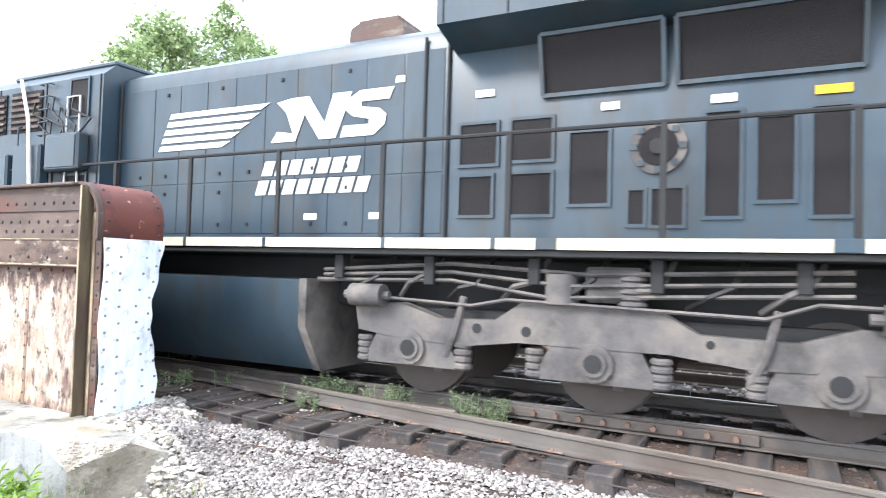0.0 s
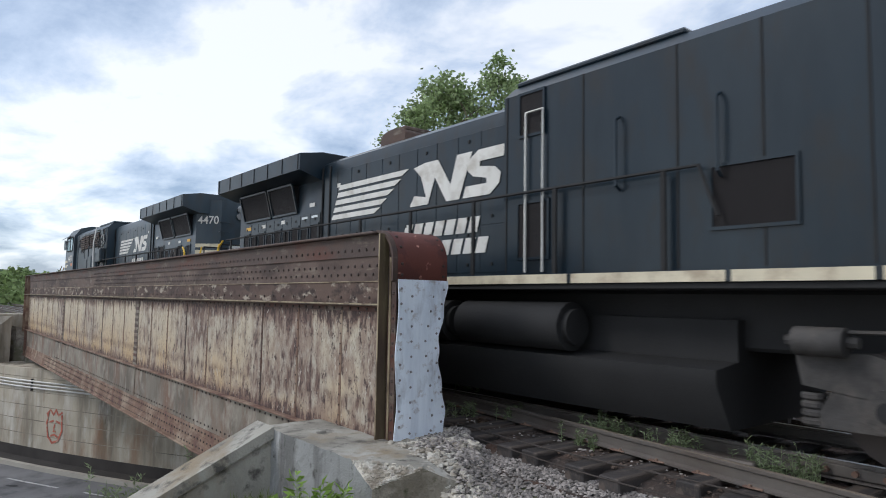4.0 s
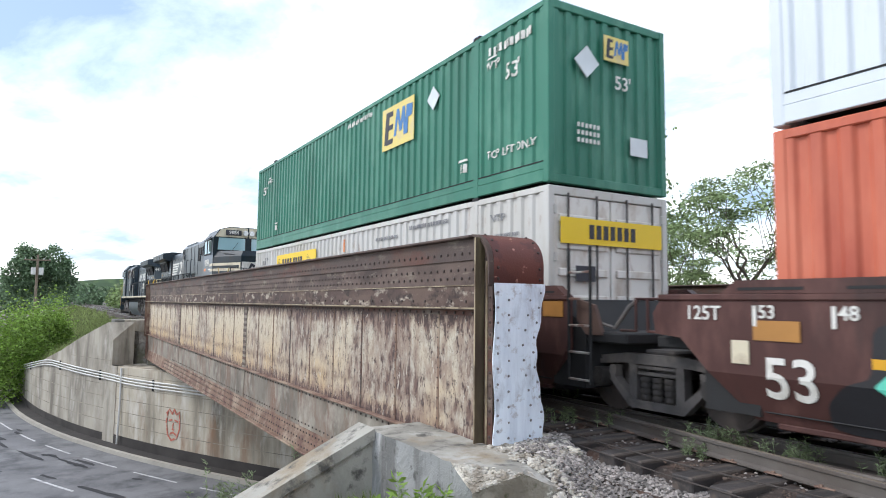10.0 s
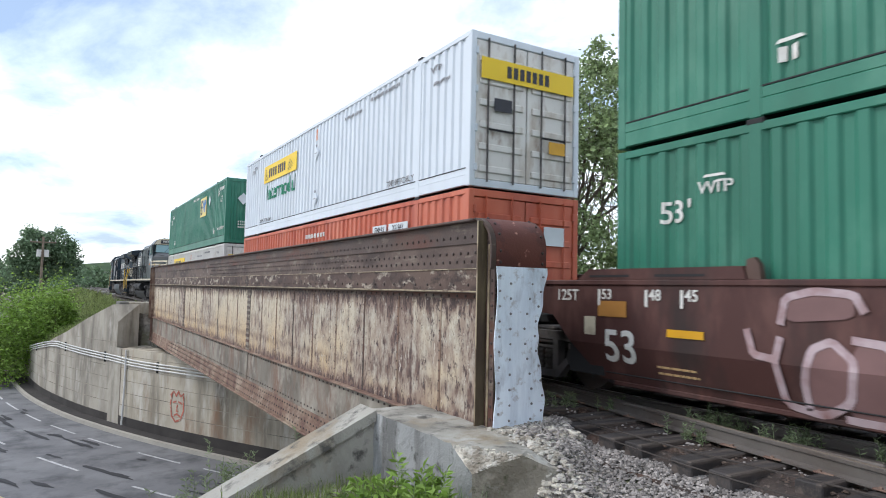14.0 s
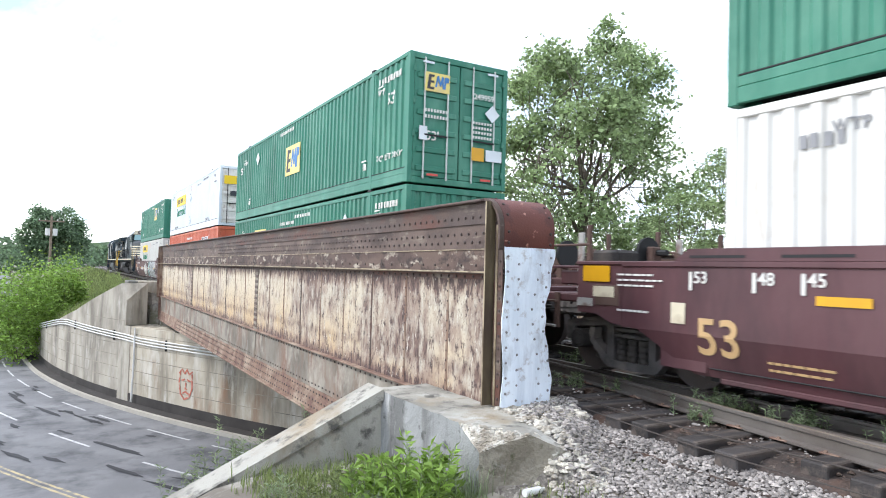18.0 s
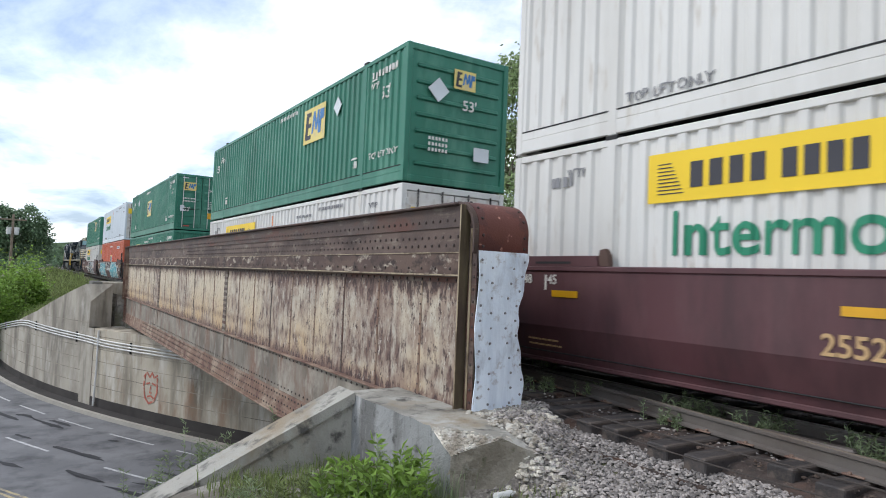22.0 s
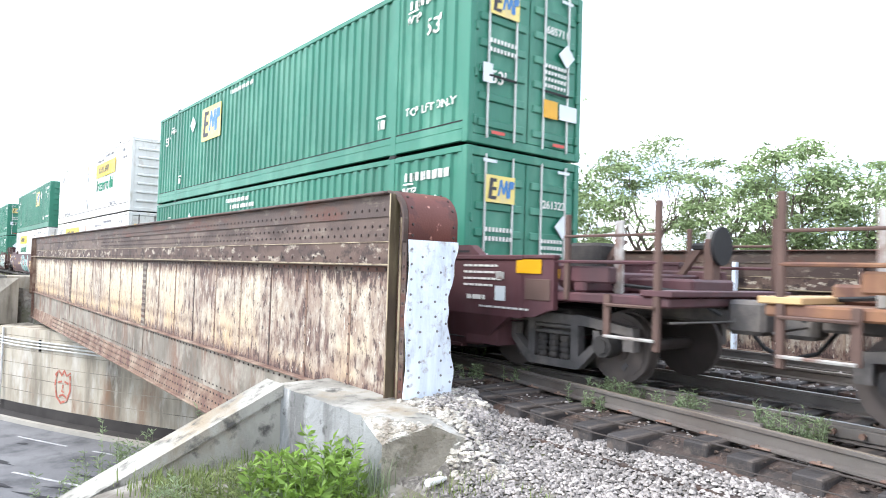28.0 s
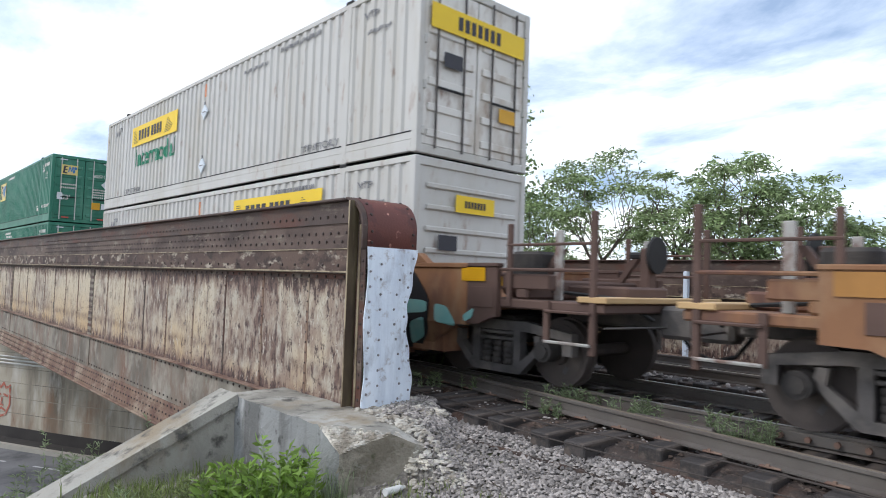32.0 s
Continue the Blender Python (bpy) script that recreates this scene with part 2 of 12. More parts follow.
# pale for worn lips, and for light painted on a plate's edge
M["pale_edge"] = mat("worn_and_glinting_steel_edge", (0.36, 0.29, 0.19), 0.6, 0, 0.2, 2.0, 0.15, 40, [((0.14, 0.10, 0.065), 0.42, 3.0, (1, 1, 0.5))], soft=0.12)
M["olive_angle"] = mat("olive_brown_angle", (0.115, 0.09, 0.05), 0.65, 0, 0.2, 1.5, 0.2, 40, [((0.06, 0.04, 0.03), 0.36, 2.0, (1, 1, 0.25)), ((0.19, 0.15, 0.09), 0.25, 5.0, (1, 1, 0.2))], soft=0.15)
M["edge_steel"] = mat("rusty_edge_angle", (0.12, 0.092, 0.055), 0.65, 0, 0.2, 1.5, 0.2, 40, [((0.06, 0.042, 0.033), 0.42, 2.0, (1, 1, 0.3))], soft=0.15)
M["cap"] = mat("red_brown_cap_plate", (0.135, 0.045, 0.035), 0.6, 0, 0.15, 2.0, 0.2, 40, [((0.10, 0.035, 0.03), 0.4, 2.5, (1, 1, 1)), ((0.58, 0.30, 0.23), 0.17, 5.0, (1, 1, 1))], soft=0.05)
M["white_plate"] = mat("whitewashed_end_plate", (0.79, 0.86, 0.95), 0.45, 0, 0.06, 2.0, 0.5, 10, [((0.64, 0.71, 0.81), 0.38, 3.5, (1.6, 1, 0.22)), ((0.45, 0.48, 0.54), 0.16, 5.0, (1, 1, 0.4)), ((0.26, 0.2, 0.18), 0.1, 9.0, (1, 1, 1))], soft=0.2)
M["rivet"] = mat("dark_rivet_head", (0.055, 0.038, 0.034), 0.6)
# whitewashed heads, darkened to stand for the shadows round them
M["rivet_w"] = mat("half_bare_rivet_head", (0.21, 0.2, 0.21), 0.5)
M["concrete"] = mat("weathered_concrete", (0.36, 0.345, 0.305), 0.92, 0, 0.14, 0.9, 0.6, 40, [((0.22, 0.21, 0.185), 0.44, 0.8, (1.2, 1.2, 0.6)), ((0.27, 0.22, 0.155), 0.34, 1.3, (1, 1, 0.5)), ((0.45, 0.44, 0.41), 0.24, 1.6, (1, 1, 0.7)), ((0.10, 0.095, 0.086), 0.26, 4.0, (1, 1, 1))], soft=0.14)
M["concrete_chip"] = mat("broken_concrete", (0.55, 0.51, 0.44), 0.95, 0, 0.25, 2.0, 1.0, 60, [((0.26, 0.225, 0.18), 0.42, 3.0, (1, 1, 1)), ((0.52, 0.50, 0.46), 0.28, 8.0, (1, 1, 1))], island=0.3, soft=0.15)
M["wall"] = mat("stained_wall_concrete", (0.47, 0.42, 0.335), 0.92, 0, 0.1, 0.4, 0.3, 20, [((0.34, 0.30, 0.235), 0.45, 0.5, (1, 1, 0.6)), ((0.15, 0.13, 0.10), 0.34, 0.8, (1.2, 1.2, 0.16)), ((0.54, 0.51, 0.45), 0.22, 1.5, (1, 1, 0.3)), ((0.24, 0.14, 0.085), 0.16, 0.9, (1, 1, 0.3))], soft=0.2)
M["wing_concrete"] = mat("grey_weathered_wing_wall", (0.40, 0.365, 0.305), 0.92, 0, 0.1, 0.4, 0.3, 20, [((0.24, 0.215, 0.175), 0.45, 0.5, (1, 1, 0.6)), ((0.15, 0.135, 0.11), 0.34, 0.8, (1.2, 1.2, 0.2)), ((0.44, 0.41, 0.36), 0.2, 1.5, (1, 1, 0.4))], soft=0.2)
M["wall_joint"] = mat("board_mark_in_concrete", (0.17, 0.15, 0.12), 0.95, 0, 0.3, 1.0, 0.3, 20, [((0.33, 0.295, 0.235), 0.45, 0.7, (1, 1, 1))], soft=0.2)
M["wall_dark"] = mat("dark_wall_foot", (0.045, 0.04, 0.037), 0.95, 0, 0.3, 1.0, 0.3, 20)
M["kerb"] = mat("kerb_concrete", (0.36, 0.335, 0.29), 0.9, 0, 0.15, 1.0, 0.3)
M["asphalt"] = mat("asphalt", (0.15, 0.15, 0.157), 0.8, 0, 0.14, 0.3, 0.25, 80, [((0.20, 0.20, 0.205), 0.4, 0.4, (1, 1, 1)), ((0.07, 0.07, 0.076), 0.28, 0.7, (1, 1, 1))], soft=0.2)
M["tar"] = mat("tar_patch", (0.03, 0.03, 0.034), 0.8)
M["line_white"] = mat("road_paint", (0.5, 0.5, 0.5), 0.7, 0, 0.2, 3.0, 0.1, 30, [((0.14, 0.14, 0.14), 0.3, 6.0, (1, 1, 1))])
M["line_dull"] = mat("worn_yellow_road_paint", (0.44, 0.36, 0.2), 0.7, 0, 0.2, 3.0, 0.1, 30, [((0.2, 0.19, 0.17), 0.4, 5.0, (1, 1, 1))])
M["soil"] = mat("soil_and_cinders", (0.16, 0.14, 0.115), 0.95, 0, 0.25, 0.6, 0.6, 14, [((0.09, 0.10, 0.045), 0.42, 0.6, (1, 1, 1)), ((0.27, 0.25, 0.22), 0.35, 2.0, (1, 1, 1))], soft=0.15)
M["gravel"] = mat("ballast_stone", (0.275, 0.25, 0.234), 0.9, 0, 0.2, 2.0, 0.4, 40, None, island=0.58)
# rust-brown stone, darkened further to paint in the shade beneath the cars
M["gravel_rust"] = mat("rust_stained_shaded_stone", (0.07, 0.053, 0.044), 0.9, 0, 0.2, 1.0, 0.3, 40, [((0.13, 0.09, 0.068), 0.4, 0.8, (1, 1, 1))], island=0.5, soft=0.2)
M["shoulder"] = mat("gravel_dust", (0.17, 0.155, 0.14), 0.95, 0, 0.25, 4.0, 1.0, 40, [((0.09, 0.08, 0.072), 0.45, 14.0, (1, 1, 1)), ((0.30, 0.28, 0.25), 0.3, 20.0, (1, 1, 1))])
# stained bed; its albedo is lowered for the train's shade
M["gravel_bed"] = mat("ballast_bed", (0.06, 0.045, 0.039), 0.95, 0, 0.3, 4.0, 1.0, 26, [((0.042, 0.035, 0.032), 0.45, 7.0, (1, 1, 1)), ((0.095, 0.057, 0.042), 0.36, 1.5, (1, 1, 1)), ((0.16, 0.13, 0.11), 0.18, 16.0, (1, 1, 1))])
M["tie"] = mat("creosoted_tie", (0.042, 0.037, 0.036), 0.8, 0, 0.25, 2.0, 0.6, 20, [((0.10, 0.08, 0.068), 0.42, 2.0, (0.3, 3, 3))], shift=0.35)
# rusty steel, also lowered in tone for the shade under the cars
M["rail"] = mat("rusty_rail", (0.135, 0.12, 0.108), 0.5, 0.2, 0.2, 2.0, 0.2, 40, [((0.09, 0.068, 0.056), 0.34, 1.2, (1, 0.4, 1))], soft=0.2)
M["rail_top"] = mat("worn_rail_head", (0.55, 0.55, 0.56), 0.28, 0.9, 0.08, 3.0, 0.05, 40)
M["rail_dull"] = mat("dull_rail_head", (0.23, 0.19, 0.15), 0.5, 0.3, 0.12, 3.0, 0.1, 40)
M["black"] = mat("faded_locomotive_paint", (0.022, 0.041, 0.058), 0.38, 0, 0.18, 0.9, 0.03, 40, [((0.045, 0.062, 0.076), 0.40, 0.9, (1, 1, 0.25)), ((0.035, 0.036, 0.037), 0.24, 3.0, (1, 1, 0.4))], soft=0.25, spec=0.42)
M["black_clean"] = mat("glossy_locomotive_paint", (0.009, 0.019, 0.029), 0.3, 0, 0.18, 0.9, 0.02, 40, [((0.02, 0.032, 0.043), 0.34, 0.9, (1, 1, 0.25)), ((0.02, 0.02, 0.02), 0.22, 3.0, (1, 1, 0.4))], soft=0.25, spec=0.32)
M["truck_black"] = mat("oily_dark_truck_frame", (0.066, 0.062, 0.06), 0.8, 0, 0.2, 1.3, 0.25, 30, [((0.028, 0.027, 0.027), 0.36, 2.0, (1, 1, 1)), ((0.11, 0.097, 0.086), 0.3, 1.8, (1, 1, 1))], soft=0.2)
M["black_matt"] = mat("grimy_underframe", (0.02, 0.02, 0.021), 0.8, 0, 0.2, 2.0, 0.15)
M["mesh_dark"] = mat("dark_screen", (0.012, 0.010, 0.011), 0.8, 0, 0.2, 2.0, 0.6, 180)
M["truck_grey"] = mat("dusty_truck_frame", (0.10, 0.092, 0.09), 0.85, 0, 0.2, 1.3, 0.25, 30, [((0.05, 0.047, 0.046), 0.36, 2.0, (1, 1, 1)), ((0.165, 0.145, 0.13), 0.36, 1.8, (1, 1, 1))], soft=0.2)
M["wheel"] = mat("brown_wheel_steel", (0.085, 0.07, 0.064), 0.7, 0.2, 0.2, 3.0, 0.1)
M["white"] = mat("weathered_white_lettering", (0.68, 0.67, 0.63), 0.55, 0, 0.1, 2.0, 0.03, 40, [((0.5, 0.47, 0.42), 0.3, 3.0, (1, 1, 0.5))], soft=0.2)
M["cream"] = mat("cream_sill_stripe", (0.62, 0.56, 0.42), 0.6, 0, 0.12, 2.0, 0.05, 40, [((0.4, 0.33, 0.24), 0.3, 3.0, (1, 1, 1))], soft=0.2)
M["yellow"] = mat("yellow_handrail_paint", (0.72, 0.45, 0.03), 0.5, 0, 0.1, 2.0, 0.03)
M["old_yellow"] = mat("faded_yellow_rail", (0.30, 0.22, 0.09), 0.6, 0, 0.15, 2.0, 0.05)
M["old_cable"] = mat("dusty_old_cable", (0.06, 0.05, 0.045), 0.8)
M["amber"] = mat("amber_reflector", (0.60, 0.315, 0.008), 0.4, 0, 0.1, 3.0, 0.03)
M["amber_dull"] = mat("dulled_orange_reflector", (0.36, 0.17, 0.04), 0.5, 0, 0.15, 3.0, 0.03)
M["orange_label"] = mat("orange_label", (0.62, 0.2, 0.06), 0.5)
M["dark_red"] = mat("dark_red_label", (0.30, 0.035, 0.04), 0.5)
M["fresh_red"] = mat("repainted_red_patch", (0.62, 0.115, 0.085), 0.5, 0, 0.06, 1.0, 0.03)
M["red_label"] = mat("red_label", (0.55, 0.08, 0.06), 0.5)
M["glass"] = mat("cab_glass", (0.34, 0.5, 0.54), 0.06, 0.0, 0.05, 1.0, 0.0, spec=1.0)
M["lamp_glass"] = mat("headlight_lens", (0.5, 0.5, 0.5), 0.1, 0.6, 0.02, 1.0, 0.0)
M["hose"] = mat("black_rubber_hose", (0.015, 0.015, 0.016), 0.6)
GR = [((0.02, 0.12, 0.075), 0.28, 1.0, (1, 1, 0.2)), ((0.09, 0.26, 0.18), 0.2, 1.5, (1, 0.5, 0.3))]
M["green"] = mat("green_container_paint", (0.026, 0.168, 0.108), 0.45, 0, 0.1, 0.5, 0.04, 30, GR, soft=0.25)
M["white_c"] = mat("white_container_paint", (0.66, 0.65, 0.62), 0.5, 0, 0.05, 0.5, 0.04, 30, [((0.56, 0.545, 0.51), 0.34, 0.9, (1, 1, 0.12)), ((0.42, 0.36, 0.29), 0.03, 3.5, (1, 1, 0.3))], soft=0.2)
M["white_d"] = mat("dirty_cream_container_paint", (0.54, 0.53, 0.505), 0.55, 0, 0.06, 0.5, 0.05, 30, [((0.475, 0.455, 0.41), 0.36, 0.8, (1, 1, 0.14)), ((0.44, 0.38, 0.30), 0.03, 2.5, (1, 1, 0.15)), ((0.25, 0.14, 0.09), 0.02, 6.0, (1, 1, 0.3))], soft=0.2)
M["white_b"] = mat("pale_blue_white_container_paint", (0.64, 0.69, 0.74), 0.45, 0, 0.05, 0.5, 0.04, 30, [((0.56, 0.60, 0.64), 0.28, 1.0, (1, 1, 0.15))], soft=0.25)
M["orange_c"] = mat("orange_red_container_paint", (0.50, 0.105, 0.05), 0.5, 0, 0.1, 0.5, 0.04, 30, [((0.56, 0.17, 0.10), 0.36, 0.9, (1, 1, 0.3)), ((0.33, 0.06, 0.035), 0.25, 1.5, (1, 1, 0.2))], soft=0.25)
M["door_grime"] = mat("grimy_white_door", (0.68, 0.66, 0.62), 0.6, 0, 0.08, 0.8, 0.05, 30, [((0.42, 0.35, 0.28), 0.26, 2.0, (1, 1, 0.4)), ((0.25, 0.15, 0.1), 0.1, 4.0, (1, 1, 0.4))], soft=0.2)
M["maroon"] = mat("maroon_well_car_paint", (0.082, 0.031, 0.036), 0.55, 0, 0.12, 0.6, 0.06, 30, [((0.11, 0.052, 0.056), 0.34, 1.0, (1, 1, 0.4)), ((0.05, 0.024, 0.027), 0.28, 1.4, (1, 1, 0.3))], soft=0.25)
M["maroon_d"] = mat("brown_well_car_paint", (0.064, 0.024, 0.02), 0.65, 0, 0.15, 0.6, 0.06, 30, [((0.13, 0.06, 0.05), 0.34, 1.4, (1, 1, 0.4)), ((0.03, 0.018, 0.016), 0.3, 1.6, (1, 1, 0.3))], soft=0.2)
M["tan_car"] = mat("faded_orange_brown_well_car_paint", (0.24, 0.115, 0.055), 0.7, 0, 0.15, 0.6, 0.08, 30, [((0.12, 0.06, 0.045), 0.42, 1.1, (1, 1, 0.5)), ((0.30, 0.18, 0.10), 0.28, 1.8, (1, 1, 0.5))], soft=0.2)
M["rusty_post"] = mat("rusty_brown_bracket", (0.10, 0.06, 0.048), 0.75, 0, 0.2, 2.0, 0.15)
M["sign_yellow"] = mat("yellow_sign_panel", (0.80, 0.55, 0.02), 0.5, 0, 0.05, 1.0, 0.02)
M["sign_cream"] = mat("yellow_sign_panel", (0.70, 0.57, 0.17), 0.5, 0, 0.06, 1.0, 0.02, 30, [((0.62, 0.50, 0.24), 0.3, 2.0, (1, 1, 1))])
M["ink"] = mat("dark_lettering", (0.04, 0.04, 0.05), 0.6)
M["ink_grey"] = mat("faded_grey_lettering", (0.24, 0.24, 0.25), 0.6)
M["ink_green"] = mat("green_lettering", (0.02, 0.22, 0.12), 0.5)
M["ink_blue"] = mat("blue_shape", (0.05, 0.18, 0.42), 0.5)
M["tan_letter"] = mat("tan_lettering", (0.50, 0.33, 0.16), 0.6)
M["placard"] = mat("pale_placard", (0.62, 0.66, 0.68), 0.5)
M["teal_dull"] = mat("dull_teal_graffiti", (0.12, 0.30, 0.31), 0.5, 0, 0.15, 1.5, 0.02)
M["truck_dark"] = mat("dark_dusty_truck", (0.034, 0.031, 0.030), 0.85, 0, 0.2, 1.5, 0.2, 30, [((0.07, 0.06, 0.053), 0.36, 2.0, (1, 1, 1))], soft=0.2)
M["stanchion_paint"] = mat("chalky_grey_paint", (0.36, 0.35, 0.33), 0.7, 0, 0.15, 2.0, 0.1, 30, [((0.16, 0.09, 0.07), 0.35, 3.0, (1, 1, 0.5))])
M["teal"] = mat("teal_graffiti", (0.018, 0.30, 0.37), 0.5, 0, 0.12, 1.0, 0.02, 30, [((0.02, 0.25, 0.31), 0.3, 1.5, (1, 1, 0.5))], soft=0.3)
M["mint"] = mat("pale_mint_graffiti", (0.32, 0.48, 0.46), 0.5, 0, 0.12, 1.5, 0.02)
M["silver_g"] = mat("silver_graffiti", (0.36, 0.37, 0.38), 0.45, 0.2, 0.1, 1.0, 0.02)
M["pink"] = mat("dusty_pink_graffiti", (0.5, 0.32, 0.33), 0.5)
M["lilac"] = mat("washed_lilac_graffiti", (0.46, 0.36, 0.38), 0.6, 0, 0.15, 2.0, 0.02, 30, [((0.22, 0.10, 0.09), 0.3, 3.0, (1, 1, 1))], soft=0.3)
M["silver_c"] = mat("chalky_silver_graffiti", (0.50, 0.50, 0.46), 0.5, 0, 0.1, 1.0, 0.02)
M["gpale"] = mat("pale_grey_green_graffiti", (0.42, 0.49, 0.46), 0.5, 0, 0.12, 1.0, 0.02, 30, [((0.36, 0.38, 0.34), 0.3, 1.5, (1, 1, 0.4))], soft=0.25)
M["gdun"] = mat("dun_graffiti", (0.17, 0.13, 0.12), 0.6)
M["gnavy"] = mat("dark_slate_graffiti", (0.035, 0.06, 0.075), 0.5)
M["gsky"] = mat("light_blue_graffiti", (0.30, 0.55, 0.60), 0.5)
M["gaqua"] = mat("bright_aqua_graffiti", (0.12, 0.55, 0.42), 0.5)
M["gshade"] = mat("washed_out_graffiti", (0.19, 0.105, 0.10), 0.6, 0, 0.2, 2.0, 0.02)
M["gmint"] = mat("aqua_graffiti", (0.20, 0.44, 0.42), 0.5, 0, 0.15, 1.5, 0.02, 30, [((0.32, 0.50, 0.45), 0.3, 2.0, (1, 1, 1))], soft=0.25)
M["golive"] = mat("olive_green_graffiti", (0.25, 0.36, 0.13), 0.5, 0, 0.15, 1.5, 0.02)
M["gblack"] = mat("black_graffiti", (0.015, 0.015, 0.018), 0.5)
M["gblue"] = mat("blue_graffiti", (0.05, 0.30, 0.50), 0.5)
M["gcream"] = mat("cream_graffiti", (0.58, 0.52, 0.45), 0.5, 0, 0.1, 1.5, 0.03)
M["gred"] = mat("red_graffiti", (0.45, 0.05, 0.06), 0.5)
M["face_paint"] = mat("faded_red_wall_graffiti", (0.44, 0.13, 0.09), 0.8, 0, 0.2, 3.0, 0.0, 30, [((0.44, 0.36, 0.28), 0.3, 5.0, (1, 1, 1))])
M["bark"] = mat("grey_bark", (0.13, 0.105, 0.085), 0.95, 0, 0.3, 3.0, 0.8, 14)
M["leaf"] = mat("tree_leaf", (0.18, 0.25, 0.095), 0.6, 0, 0.3, 0.5, 0.0, island=0.5)
M["leaf_pale"] = mat("cottonwood_leaf", (0.27, 0.35, 0.165), 0.6, 0, 0.3, 0.4, 0.0, island=0.5)
# plain concrete with the cheek wall's shade put into its colour
M["shaded_concrete"] = mat("concrete_in_painted_shade", (0.13, 0.125, 0.112), 0.95, 0, 0.25, 1.0, 0.4, 30)
M["leaf_dark"] = mat("dark_tree_leaf", (0.14, 0.21, 0.115), 0.6, 0, 0.3, 0.3, 0.0, island=0.5)
M["leaf_light"] = mat("bush_leaf", (0.215, 0.335, 0.065), 0.6, 0, 0.3, 0.8, 0.0, island=0.5)
M["grass"] = mat("grass_blade", (0.19, 0.235, 0.08), 0.7, 0, 0.3, 0.6, 0.0, island=0.5)
M["weed"] = mat("pale_weed", (0.22, 0.275, 0.15), 0.7, 0, 0.3, 2.0, 0.0, island=0.4)
M["hill"] = mat("wooded_hillside", (0.055, 0.09, 0.045), 0.95, 0, 0.35, 0.05, 0.8, 0.6, [((0.08, 0.125, 0.05), 0.45, 0.09, (1, 1, 1))])
M["pole_wood"] = mat("weathered_pole_wood", (0.2, 0.16, 0.12), 0.9, 0, 0.2, 3.0, 0.3)
M["pipe"] = mat("pale_conduit_pipe", (0.58, 0.575, 0.55), 0.5, 0.2, 0.1, 2.0, 0.05)
M["car_silver"] = mat("silver_car_paint", (0.62, 0.63, 0.65), 0.3, 0.2, 0.03, 1.0, 0.0, spec=0.6)
M["car_white"] = mat("white_car_paint", (0.75, 0.75, 0.76), 0.25, 0.0, 0.03, 1.0, 0.0, spec=0.7)
M["car_teal"] = mat("grey_teal_car_paint", (0.16, 0.27, 0.30), 0.25, 0.3, 0.03, 1.0, 0.0, spec=0.7)
M["car_glass"] = mat("tinted_car_glass", (0.02, 0.025, 0.03), 0.06, 0, 0.02, 1.0, 0.0, spec=0.9)
M["tyre"] = mat("tyre_rubber", (0.018, 0.018, 0.019), 0.8)
M["rim"] = mat("alloy_rim", (0.4, 0.4, 0.42), 0.3, 0.8)
M["tail_red"] = mat("red_tail_lamp", (0.5, 0.02, 0.02), 0.2)
M["bottle"] = mat("pale_plastic_bottle", (0.7, 0.7, 0.68), 0.3)

# ---- geometry helpers ----
def G():
    return ([], [])


def add(g, vs, fs):
    b = len(g[0])
    g[0].extend(vs)
    g[1].extend([tuple(i + b for i in f) for f in fs])
    return g


def box(g, x0, x1, y0, y1, z0, z1, b=0.0):
    if x0 > x1: x0, x1 = x1, x0
    if y0 > y1: y0, y1 = y1, y0
    if z0 > z1: z0, z1 = z1, z0
    b = min(b, (x1 - x0) * 0.4, (y1 - y0) * 0.4, (z1 - z0) * 0.4)
    if b <= 0:
        return add(g, [(x0, y0, z0), (x1, y0, z0), (x1, y1, z0), (x0, y1, z0), (x0, y0, z1), (x1, y0, z1), (x1, y1, z1), (x0, y1, z1)],
                   [(0, 3, 2, 1), (4, 5, 6, 7), (0, 1, 5, 4), (1, 2, 6, 5), (2, 3, 7, 6), (3, 0, 4, 7)])
    c, h = ((x0 + x1) / 2, (y0 + y1) / 2, (z0 + z1) / 2), ((x1 - x0) / 2, (y1 - y0) / 2, (z1 - z0) / 2)
    vs, ix = [], {}
    for sx in (-1, 1):
        for sy in (-1, 1):
            for sz in (-1, 1):
                s = (sx, sy, sz)
                for a in range(3):
                    ix[s, a] = len(vs)
                    vs.append(tuple(c[k] + s[k] * (h[k] - (0 if k == a else b)) for k in range(3)))
    fs = []
    for a in range(3):
        o = [k for k in range(3) if k != a]
        for sg in (-1, 1):
            ring = []
            for p, q in ((-1, -1), (1, -1), (1, 1), (-1, 1)):
                s = [0, 0, 0]; s[a], s[o[0]], s[o[1]] = sg, p, q
                ring.append(ix[tuple(s), a])
            fs.append(tuple(ring))
        for p in (-1, 1):
            for q in (-1, 1):
                s0, s1 = [0, 0, 0], [0, 0, 0]
                s0[a], s1[a] = -1, 1
                for s in (s0, s1): s[o[0]], s[o[1]] = p, q
                s0, s1 = tuple(s0), tuple(s1)
                fs.append((ix[s0, o[0]], ix[s1, o[0]], ix[s1, o[1]], ix[s0, o[1]]))
    for sx in (-1, 1):
        for sy in (-1, 1):
            for sz in (-1, 1):
                fs.append(tuple(ix[(sx, sy, sz), a] for a in range(3)))
    return add(g, vs, fs)


